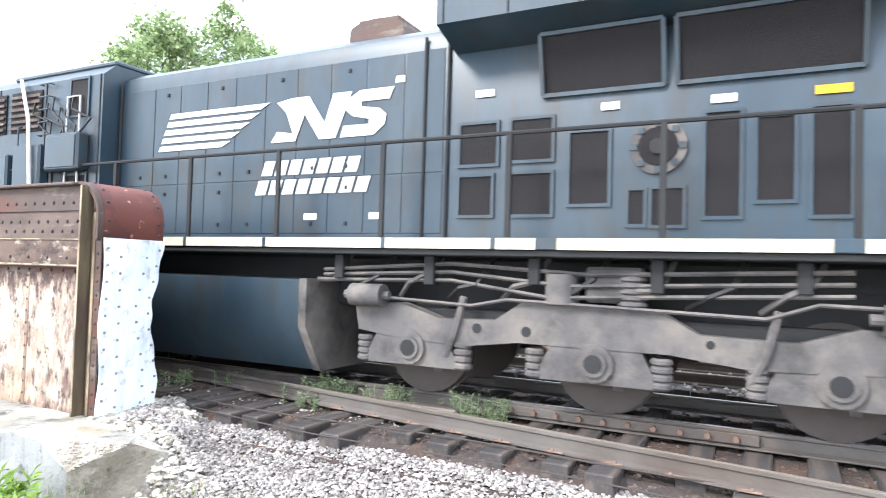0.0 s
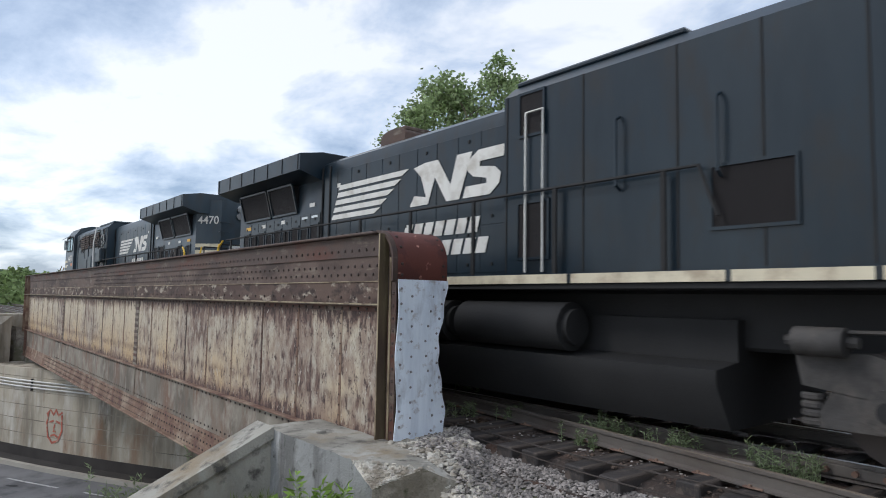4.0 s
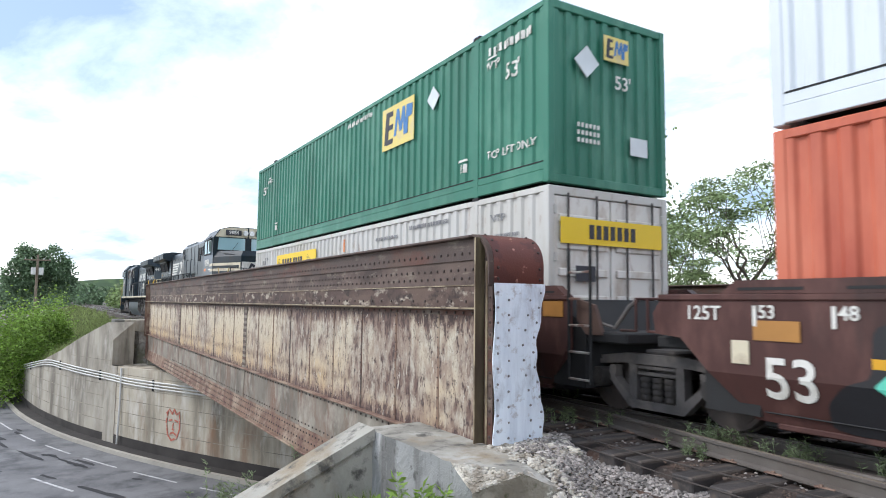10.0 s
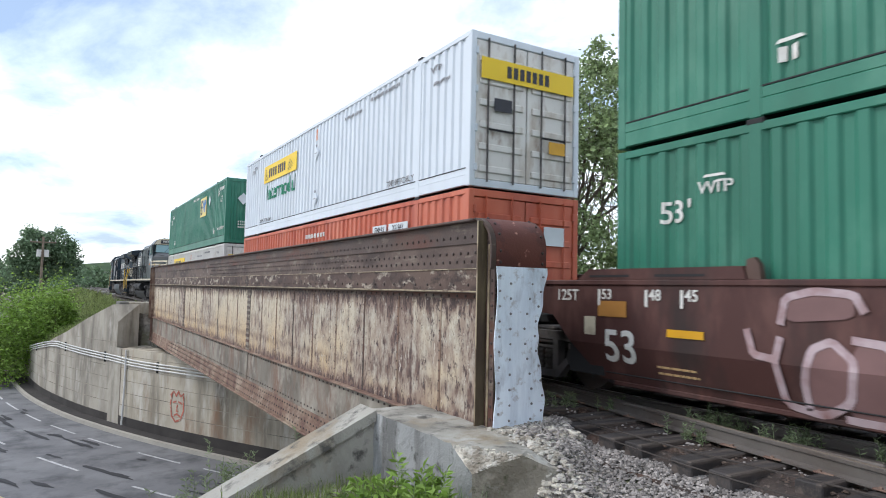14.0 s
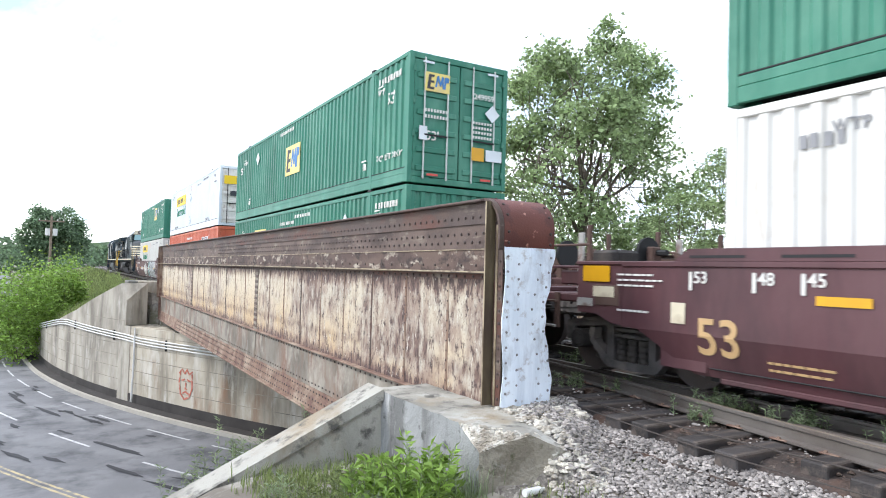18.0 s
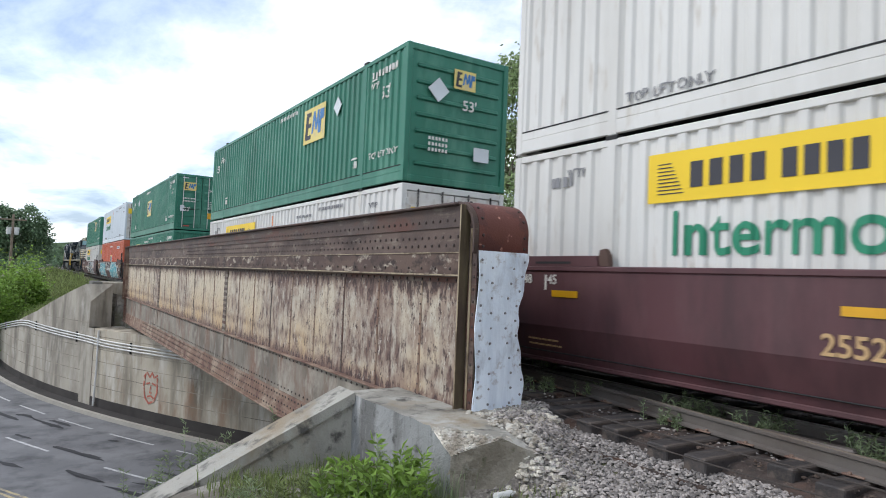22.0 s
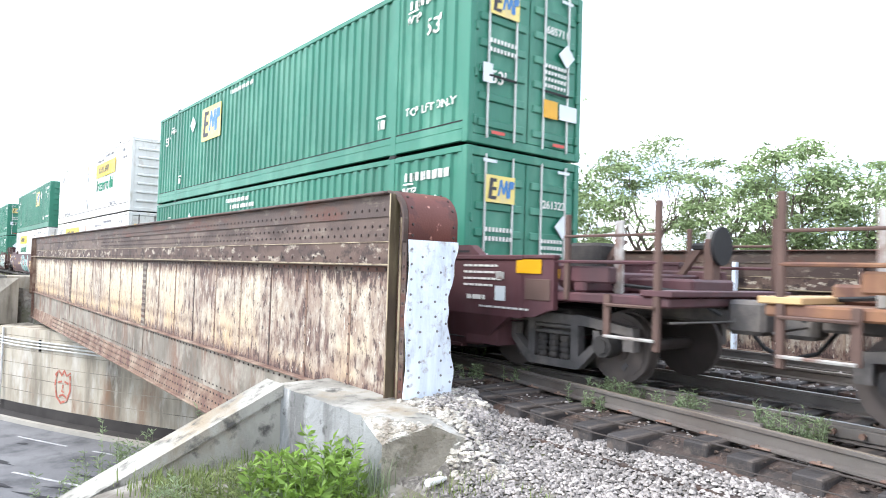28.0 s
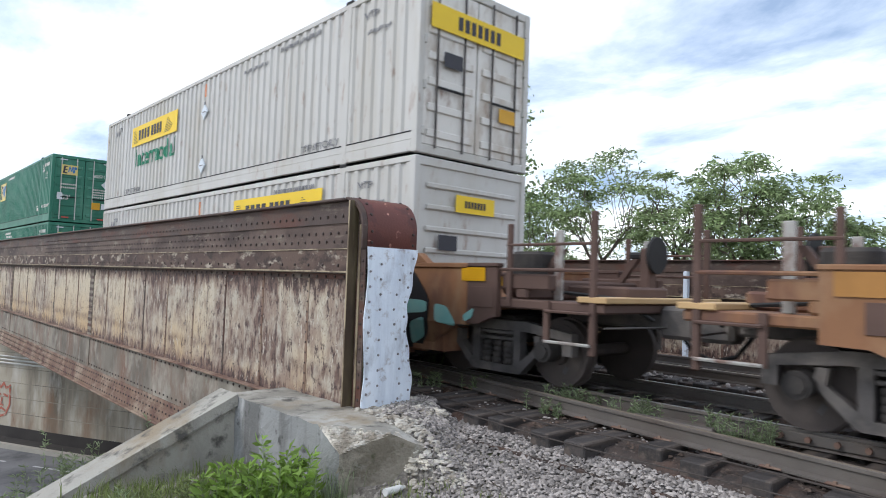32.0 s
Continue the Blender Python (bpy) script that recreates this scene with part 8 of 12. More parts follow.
spray(c3, "gshade", 0, [(5.68, 1.13), (5.68, 1.38), (5.04, 1.43), (5.04, 1.19)], [(5.45, 0.89), (5.24, 0.98), (5.04, 0.8), (5.14, 0.43), (5.38, 0.265), (5.57, 0.34)], [(5.04, 0.98), (4.75, 0.97), (4.57, 0.61), (4.76, 0.265), (5.17, 0.27)], [(4.12, 0.62), (4.12, 1.05), (3.9, 1.3), (3.4, 1.32), (3.36, 1.09), (3.44, 0.8), (3.31, 0.265), (3.12, 0.265), (3.03, 0.47), (3.27, 0.94), (3.26, 1.22), (2.92, 1.27), (2.59, 1.25), (2.66, 0.49), (2.82, 0.265), (3.53, 0.29), (3.65, 0.68), (3.64, 1.04), (3.75, 0.83), (3.77, 0.66), (3.99, 0.52)])
spray(c3, "gblack", 1, [(3.68, 1.01), (3.59, 1.03), (3.54, 0.72), (3.5, 0.265), (3.62, 0.51)], [(3.14, 0.79), (2.98, 0.84), (2.98, 0.47), (3.08, 0.27), (3.12, 0.51)], [(4.14, 0.69), (3.89, 0.44), (4.0, 0.46)])
spray(c3, "gcream", 0, [(-5.34, 1.1), (-6.24, 1.46), (-6.63, 1.44), (-7.17, 1.49), (-7.4, 1.49), (-7.5, 1.37), (-7.75, 1.39), (-8.05, 1.49), (-8.42, 1.49), (-8.58, 1.49), (-8.74, 1.49), (-9.06, 1.49), (-9.16, 1.48), (-9.54, 1.49), (-9.63, 1.37), (-9.46, 1.05), (-9.24, 0.63), (-9.02, 0.59), (-8.68, 0.6), (-8.05, 0.265), (-7.71, 0.265), (-7.74, 0.37), (-7.19, 0.29), (-7.21, 0.43), (-6.72, 0.39), (-6.17, 0.265), (-6.03, 0.42), (-4.98, 0.46)])
spray(c3, "gpale", 1, [(-5.43, 1.09), (-6.25, 1.4), (-6.63, 1.39), (-7.17, 1.46), (-7.37, 1.48), (-7.47, 1.33), (-7.75, 1.35), (-8.05, 1.49), (-8.41, 1.49), (-8.55, 1.47), (-8.74, 1.49), (-9.04, 1.49), (-9.13, 1.44), (-9.52, 1.46), (-9.6, 1.36), (-9.43, 1.07), (-9.21, 0.65), (-9.03, 0.62), (-8.69, 0.63), (-8.06, 0.265), (-7.76, 0.265), (-7.79, 0.41), (-7.25, 0.34), (-7.27, 0.49), (-6.73, 0.44), (-6.21, 0.265), (-6.11, 0.48), (-5.1, 0.52)])
spray(c3, "gnavy", 2, [(-5.67, 0.98), (-6.4, 1.36), (-6.56, 1.26), (-6.73, 1.09), (-6.58, 1.13), (-5.97, 0.93), (-6.24, 0.84), (-6.17, 0.62), (-5.7, 0.82)], [(-6.89, 1.35), (-7.02, 1.35), (-7.18, 0.96), (-7.26, 0.9), (-6.87, 0.85), (-6.99, 0.94)], [(-7.13, 1.3), (-7.6, 1.3), (-7.5, 1.17), (-7.4, 1.12)], [(-7.2, 1.45), (-7.35, 1.45), (-7.61, 1.32), (-7.43, 1.32)], [(-7.62, 1.0), (-7.93, 1.18), (-7.95, 1.11), (-7.76, 0.99), (-7.87, 0.79)], [(-8.6, 1.28), (-8.98, 1.49), (-9.08, 1.46), (-8.84, 1.31), (-8.6, 1.16)], [(-8.56, 0.97), (-8.95, 1.19), (-9.05, 1.21), (-8.98, 1.06), (-8.61, 0.88), (-8.67, 0.68), (-8.62, 0.61), (-8.56, 0.8)], [(-9.23, 0.96), (-9.36, 1.09), (-9.32, 0.94), (-9.12, 0.63), (-9.04, 0.61)], [(-6.37, 0.59), (-6.71, 0.46), (-6.29, 0.34)], [(-8.09, 1.49), (-8.33, 1.49), (-8.49, 1.48), (-8.18, 1.44)], soft=False)
spray_line(c3, "gnavy", 2, 0.04, [(-7.38, 0.7), (-7.3, 0.41), (-7.8, 0.43)], [(-7.79, 0.47), (-7.76, 0.265)], [(-8.18, 1.09), (-8.3, 0.78), (-8.36, 0.43)], [(-6.07, 0.61), (-6.24, 0.265), (-6.52, 0.39)], [(-7.93, 1.04), (-8.3, 1.04), (-8.6, 1.01)], [(-7.43, 1.09), (-7.57, 0.94), (-7.38, 0.69)])
spray(c3, "tan_letter", 3, [(-5.0, 1.27), (-5.17, 1.39), (-5.32, 1.22), (-5.32, 0.89), (-5.14, 0.72), (-4.99, 0.92)])
spray(c3, "amber", 4, [(-6.27, 0.94), (-6.76, 0.95), (-6.76, 0.85), (-6.27, 0.84)], [(-8.07, 1.31), (-8.54, 1.32), (-8.54, 1.11), (-8.08, 1.1)], [(-9.01, 1.01), (-9.16, 1.02), (-9.16, 0.85), (-9.01, 0.86)], soft=False)
spray_line(c3, "gcream", 3, 0.06, [(-9.31, 0.84), (-9.35, 1.03), (-9.41, 0.85)], [(-9.45, 0.84), (-9.47, 0.99), (-9.54, 0.87), (-9.57, 1.0)], [(-9.61, 1.0), (-9.59, 0.86), (-9.66, 0.86)], [(-9.6, 0.93), (-9.65, 0.93)])
# unit 4
c4 = well_car("maroon", "maroon well car with tan lettering and pastel graffiti", U[4], True, False, True, True)
car_marks(c4, False, True, 0.17, True)
slant_blocks(c4, -3.05, 0.87, 3.0, 0.42, 4, "tan_letter")
part("lettering", letters("255211", 0.22, M["white"], 0, 0.01), None, c4, at=side_m(-1.488, 2.8, 0.9)); slant_blocks(c4, 4.1, 0.87, 0.85, 0.17, 4, "tan_letter", False)
spray(c4, "pink", 0, [(3.3, 1.42), (2.3, 1.44), (2.2, 0.4), (2.9, 0.36), (2.75, 0.8), (3.1, 1.0)], [(-0.4, 1.36), (-1.0, 1.34), (-1.05, 1.0), (-0.9, 0.9), (-1.15, 0.65), (-1.1, 0.45), (-1.65, 0.3), (-0.6, 0.28)])
spray(c4, "mint", 1, [(2.75, 1.45), (1.1, 1.45), (0.85, 1.15), (-0.35, 1.15), (-0.4, 1.45), (-0.85, 1.45), (-0.8, 1.1), (-0.52, 1.0), (-0.5, 0.85), (-0.72, 0.65), (-0.7, 0.27), (-0.05, 0.28), (0.85, 0.3), (2.6, 0.32)])
spray(c4, "teal_dull", 2, [(0.8, 0.62), (-0.6, 0.66), (-0.65, 0.32), (-0.05, 0.32), (0.7, 0.35)])
spray(c4, "gblack", 3, [(1.9, 1.45), (1.75, 1.42), (1.8, 1.25), (1.45, 1.2), (1.55, 1.1), (1.85, 1.15)], [(1.1, 0.98), (0.9, 0.7), (0.78, 0.3), (1.05, 0.65)], [(0.58, 0.85), (0.25, 1.0), (0.02, 0.9), (0.05, 0.8), (0.25, 0.75)], [(0.75, 0.37), (0.2, 0.37), (-0.3, 0.3), (-0.05, 0.27), (0.75, 0.3)], [(-0.05, 0.3), (-0.25, 0.62), (-0.28, 0.35)], [(-0.52, 1.16), (-0.82, 1.16), (-0.82, 1.08), (-0.52, 1.08)], [(1.95, 0.3), (1.8, 0.45), (1.6, 0.3)], [(1.42, 0.3), (1.3, 0.58), (1.18, 0.3)], [(2.5, 1.3), (2.25, 1.2), (2.3, 0.9), (2.55, 0.8), (2.4, 1.05)])
spray(c4, "gcream", 4, [(0.45, 0.86), (0.25, 0.94), (0.1, 0.86), (0.25, 0.8)])
spray_line(c4, "gcream", 3, 0.025, [(0.8, 1.12), (-0.3, 1.12)], [(-0.48, 0.86), (-0.7, 0.66), (-0.7, 0.3)])
spray_line(c4, "gblack", 2, 0.04, [(2.7, 1.4), (2.4, 1.2), (2.75, 0.9), (2.4, 0.35)], [(2.0, 1.45), (1.9, 0.9), (2.1, 0.35)], [(1.1, 1.45), (0.85, 1.15), (0.95, 0.5)], [(-0.35, 1.15), (-0.4, 1.45)], [(2.6, 0.32), (0.85, 0.3), (-0.7, 0.27)])
for k in range(7): spray(c4, "teal_dull", 3, [(2.1 - k * 0.19 + dx, 1.3 - 0.11 * (k % 3) + dz) for dx, dz in ((0.05, 0), (0, 0.05), (-0.05, 0), (0, -0.05))])
part("label", flat(G(), [(-0.2, -0.2), (0.2, -0.2), (0.2, 0.2), (-0.2, 0.2)]), M["dark_red"], c4, at=side_m(-1.484, 1.32, 0.93), smooth=0)
part("lettering", letters("B", 0.26, M["white"], 0, 0.015), None, c4, at=side_m(-1.491, 1.32, 0.93))
# unit 5
c5 = well_car("maroon", "clean maroon well car with tan lettering", U[5], False, False, False, True)
car_marks(c5, False, True, 0.18)
slant_blocks(c5, -3.12, 0.85, 3.0, 0.42, 4, "tan_letter")
stencil(c5, "255211", 2.9, 0.85, 0.2, "tan_letter"); stencil(c5, "C", 1.43, 0.98, 0.22); stencil(c5, "WELL LD LMT 119,800", 0.42, 1.21, 0.075, "white", 0, 0.004); stencil(c5, "C", 0.2, 1.36, 0.075); stencil_bars(c5, 0.62, 1.36, 0.5, 0.11, 4, "tan_letter")
# unit 6
c6 = well_car("maroon", "maroon well car with tan lettering", U[6], False, True, False, True)
car_marks(c6, False, True, 0.18)
slant_blocks(c6, -2.78, 0.86, 3.0, 0.42, 4, "tan_letter")
stencil(c6, "A", 1.2, 0.98, 0.2)
stencil_bars(c6, -8.68, 1.4, 0.8, 0.06, 9, rows=4); stencil_bars(c6, -8.55, 0.96, 0.38, 0.09, 3); stencil_bars(c6, -9.1, 0.84, 0.95, 0.05, 9, rows=1)
for y, z, w, h in ((-9.03, 1.27, 0.08, 0.05), (-9.04, 1.03, 0.1, 0.1)):
    part("label", flat(G(), [(-w, -h), (w, -h), (w, h), (-w, h)]), M["stanchion_paint" if z > 1.1 else "placard"], c6, at=side_m(WX, y, z), smooth=0)
# unit 7
c7 = well_car("tan_car", "faded orange-brown well car covered in silver and cream graffiti", U[7], True, True, True, True)
car_marks(c7, True, False, 0.17, True)
spray(c7, "gblack", 0.5, [(7.91, 1.38), (5.8, 1.43), (4.08, 1.44), (4.04, 1.11), (3.82, 0.83), (3.6, 0.51), (3.42, 0.36), (3.43, 0.27), (4.14, 0.265), (4.57, 0.265), (4.92, 0.265), (5.71, 0.265), (6.56, 0.265), (7.88, 0.27), (7.7, 0.61), (7.88, 0.96)])
spray(c7, "gsky", 1, [(8.03, 1.33), (7.85, 1.38), (7.76, 1.11), (7.66, 0.97), (7.76, 0.92)], [(6.86, 0.98), (6.65, 0.96), (6.57, 0.265), (6.71, 0.265), (6.71, 0.66)], [(6.18, 0.54), (5.84, 0.58), (5.77, 0.265), (6.06, 0.265)], [(4.59, 0.65), (4.48, 0.63), (4.12, 0.265), (4.41, 0.265)], [(4.07, 1.09), (3.96, 1.09), (3.79, 0.93), (3.58, 1.09), (3.39, 1.16), (3.39, 1.11), (3.66, 0.98), (3.77, 0.85), (3.9, 0.91)], [(4.1, 1.44), (3.96, 1.44), (3.93, 1.21), (4.01, 1.14), (4.06, 1.29)])
spray(c7, "silver_g", 2, [(7.76, 1.38), (6.77, 1.41), (6.63, 1.11), (6.92, 1.04), (7.21, 1.26), (7.45, 1.22), (7.41, 1.12), (6.94, 0.89), (6.72, 0.62), (6.73, 0.265), (7.78, 0.3), (7.69, 0.86), (7.5, 0.9), (7.2, 0.6), (7.06, 0.69), (7.64, 0.98)], [(6.64, 1.4), (5.91, 1.43), (5.88, 1.15), (6.42, 1.1), (6.29, 0.93), (5.9, 0.98), (5.87, 0.73), (6.2, 0.66), (6.11, 0.265), (6.53, 0.265)], [(5.86, 1.43), (5.1, 1.44), (5.1, 1.15), (5.61, 1.05), (5.53, 0.95), (5.1, 1.03), (5.09, 0.79), (5.64, 0.64), (5.58, 0.52), (5.11, 0.61), (5.05, 0.38), (5.49, 0.265), (5.7, 0.265)], [(5.02, 1.22), (4.92, 1.43), (4.19, 1.44), (4.1, 1.29), (4.13, 1.13), (4.37, 1.01), (4.19, 1.01), (3.95, 0.85), (3.7, 0.52), (3.55, 0.34), (3.95, 0.265), (4.2, 0.61), (4.53, 0.76), (4.7, 0.77), (4.5, 0.47), (4.6, 0.27), (4.84, 0.265), (5.07, 0.63)], soft=False)
spray(c7, "gblack", 3, [(4.72, 1.33), (4.47, 1.24), (4.54, 1.13), (4.84, 1.07), (4.64, 1.2)], [(4.93, 0.92), (4.8, 0.93), (4.82, 0.81), (4.93, 0.82)])
spray_line(c7, "gcream", 1, 0.03, [(8.39, 1.27), (8.14, 1.32), (8.31, 1.08), (8.03, 1.14)], [(8.38, 1.03), (8.1, 1.07), (8.3, 0.89), (7.99, 0.93), (8.15, 0.76)], [(8.11, 1.37), (7.94, 1.28), (8.06, 1.09), (7.89, 1.01)])
stencil(c7, "645654", 3.0, 0.86, 0.22)
spray(c7, "gblue", 0, [(2.22, 0.265), (2.15, 0.79), (2.05, 1.15), (1.78, 1.26), (1.39, 1.27), (1.46, 0.37)], [(1.08, 1.28), (0.21, 1.36), (0.3, 1.16), (0.43, 1.07), (1.07, 1.06)], [(-0.24, 1.41), (-0.87, 1.4), (-0.87, 1.07), (-0.3, 1.03)], [(-0.97, 1.08), (-1.24, 1.29), (-1.53, 1.3), (-1.54, 0.89), (-1.33, 0.8), (-1.24, 0.91)])
spray(c7, "gblue", 0, [(-1.54, 1.03), (-1.72, 0.98), (-1.88, 0.78), (-1.97, 0.6), (-1.89, 0.38), (-1.71, 0.64)], [(-1.85, 0.27), (-2.06, 0.28), (-2.21, 0.265), (-1.97, 0.265)])
spray(c7, "gnavy", 1, [(1.79, 0.88), (1.73, 1.16), (1.56, 1.3), (1.32, 1.37), (1.08, 1.34), (0.87, 1.14), (0.81, 0.89), (0.88, 0.45), (1.03, 0.265), (1.34, 0.265), (1.94, 0.265), (2.08, 0.35), (2.05, 0.65), (1.99, 0.83)], [(0.91, 1.07), (0.78, 1.23), (0.57, 1.24), (0.35, 1.14), (0.17, 0.93), (0.19, 0.8), (0.49, 0.78), (0.44, 0.41), (0.7, 0.34), (0.96, 0.265), (1.06, 0.265)])
spray(c7, "gnavy", 1, [(-0.22, 1.47), (-0.67, 1.34), (-0.97, 1.34), (-1.38, 1.46), (-1.24, 1.19), (-1.06, 0.98), (-0.63, 0.95), (-0.47, 1.04), (-0.38, 1.25)], [(-0.83, 0.75), (-0.97, 0.73), (-1.05, 0.66), (-1.0, 0.61), (-0.9, 0.61)])
spray(c7, "gcream", 2, [(1.63, 0.93), (1.6, 1.13), (1.44, 1.27), (1.28, 1.33), (1.08, 1.28), (0.92, 1.1), (0.86, 0.89), (0.92, 0.5), (1.04, 0.265), (1.33, 0.265), (1.75, 0.265), (1.92, 0.31), (1.95, 0.56), (1.89, 0.77), (1.76, 0.89)], [(0.85, 1.14), (0.71, 1.19), (0.46, 1.13), (0.23, 0.92), (0.26, 0.86), (0.49, 0.87), (0.7, 0.96)], [(0.83, 0.89), (0.55, 0.86), (0.66, 0.52), (0.44, 0.46), (0.45, 0.74), (0.22, 0.81), (0.24, 0.47), (0.17, 0.3), (0.25, 0.265), (0.58, 0.265), (0.86, 0.265), (0.92, 0.41)])
spray(c7, "gcream", 2, [(0.25, 1.08), (0.18, 1.23), (0.05, 1.31), (-0.18, 1.31), (-0.35, 1.27), (-0.46, 1.2), (-0.38, 1.09), (-0.3, 0.95), (-0.47, 0.88), (-0.54, 0.73), (-0.54, 0.62), (-0.68, 0.64), (-0.63, 0.37), (-0.54, 0.265), (-0.17, 0.265), (0.18, 0.265), (0.32, 0.4), (0.31, 0.52), (0.17, 0.68), (0.26, 0.76), (0.2, 0.88)])
spray(c7, "gcream", 2, [(-0.43, 1.36), (-0.67, 1.31), (-0.97, 1.31), (-1.36, 1.43), (-1.24, 1.27), (-0.97, 1.02), (-0.73, 0.98), (-0.52, 1.29)], [(-0.35, 1.03), (-0.73, 0.98), (-0.97, 0.99), (-1.28, 1.06), (-1.31, 0.96), (-1.33, 0.84), (-1.29, 0.62), (-1.11, 0.7), (-0.97, 0.76), (-0.8, 0.74), (-0.73, 0.69), (-0.53, 0.68), (-0.5, 0.89)])
spray(c7, "gcream", 2, [(-0.52, 0.36), (-0.7, 0.52), (-1.1, 0.62), (-1.28, 0.78), (-1.5, 1.03), (-1.6, 0.85), (-1.77, 0.59), (-1.84, 0.41), (-1.83, 0.265), (-1.41, 0.265), (-0.57, 0.265)])
spray(c7, "gnavy", 3, [(1.35, 0.78), (1.26, 0.95), (1.18, 0.93), (1.18, 0.73), (1.27, 0.54)], [(1.68, 0.59), (1.56, 0.63), (1.47, 0.49), (1.57, 0.41)], [(0.7, 1.05), (0.57, 1.08), (0.39, 0.99), (0.49, 0.96)])
spray(c7, "gred", 3, [(-0.03, 0.93), (-0.1, 0.96), (-0.3, 0.93), (-0.3, 0.9), (-0.06, 0.86)], [(-0.25, 0.54), (-0.33, 0.57), (-0.41, 0.65), (-0.41, 0.55), (-0.33, 0.52)], [(0.22, 0.265), (0.04, 0.3), (-0.2, 0.37), (-0.41, 0.28), (-0.56, 0.265), (-0.34, 0.265), (-0.05, 0.265)])
spray(c7, "gdun", 3, [(-0.39, 0.95), (-0.49, 0.94), (-0.5, 0.88), (-0.42, 0.88)], [(-0.64, 0.94), (-0.8, 0.93), (-0.8, 0.86), (-0.63, 0.86)], [(-0.99, 0.92), (-1.33, 0.93), (-1.32, 0.84), (-0.99, 0.85)])
spray_line(c7, "gnavy", 3, 0.03, [(1.68, 0.87), (1.5, 0.84), (1.35, 0.8)], [(-0.53, 0.67), (-0.7, 0.7)], [(-1.03, 0.65), (-1.17, 0.63), (-1.28, 0.6)])
spray_line(c7, "gnavy", 3, 0.035, [(-1.5, 1.06), (-1.62, 0.82), (-1.8, 0.56), (-1.83, 0.265)], [(-1.33, 0.41), (-1.32, 0.265)])
spray_line(c7, "gred", 3, 0.03, [(0.24, 0.76), (0.21, 0.62), (0.03, 0.7)], [(0.3, 0.51), (0.05, 0.71), (-0.04, 0.49)], [(-0.07, 0.65), (-0.24, 0.61), (-0.4, 0.58)], [(-0.69, 0.62), (-0.68, 0.43), (-0.59, 0.265)], [(0.22, 1.02), (0.26, 0.85)], [(0.3, 0.49), (0.17, 0.3)])
rd = random.Random(77)
for y, z, n, w in ((3.54, 1.34, 30, 0.2), (1.92, 1.38, 22, 0.15), (0.72, 1.48, 7, 0.4), (2.59, 1.33, 7, 0.3)):
    for k in range(n):
        part("spray_dot", disc2(G(), 0, 0, rd.uniform(0.022, 0.05), 9), M["gcream"] if k % 6 else M["gblue"], c7, at=side_m(-1.467, y + rd.gauss(0, w * 0.5), min(1.46, max(1.1, z + rd.gauss(0, 0.08)))), smooth=0)
patch(c7, -1.5, -4.30, 0.55, 1.2, "gblack", rag=0.02, seed=13)
for ty in (-2.22, -3.02):
    spray(c7, "gcream", 1, [(ty + 0.36, 1.08), (ty - 0.36, 1.08), (ty - 0.36, 0.95), (ty - 0.12, 0.95), (ty - 0.2, 0.66), (ty + 0.2, 0.66), (ty + 0.12, 0.95), (ty + 0.36, 0.95)], soft=False)
spray(c7, "gcream", 1, [(-3.43, 1.08), (-3.68, 1.08), (-4.14, 0.66), (-3.89, 0.66)], soft=False)
spray(c7, "gcream", 2, [(-3.89, 1.08), (-4.14, 1.08), (-3.62, 0.66), (-3.37, 0.66)], soft=False)
spray(c7, "gblack", 0, [(-4.33, 1.5), (-4.8, 1.5), (-4.95, 1.32), (-5.54, 1.41), (-5.79, 1.49), (-6.19, 1.41), (-7.0, 1.5), (-7.38, 1.5), (-7.84, 1.5), (-7.85, 0.29), (-7.36, 0.26), (-5.98, 0.26), (-5.57, 0.31), (-5.11, 0.87), (-4.72, 0.72), (-4.42, 1.03)])
spray(c7, "gblack", 0, [(-6.66, 1.45), (-7.52, 1.5), (-8.28, 1.49), (-8.7, 1.05), (-8.66, 0.58), (-8.39, 0.3), (-6.73, 0.25)])
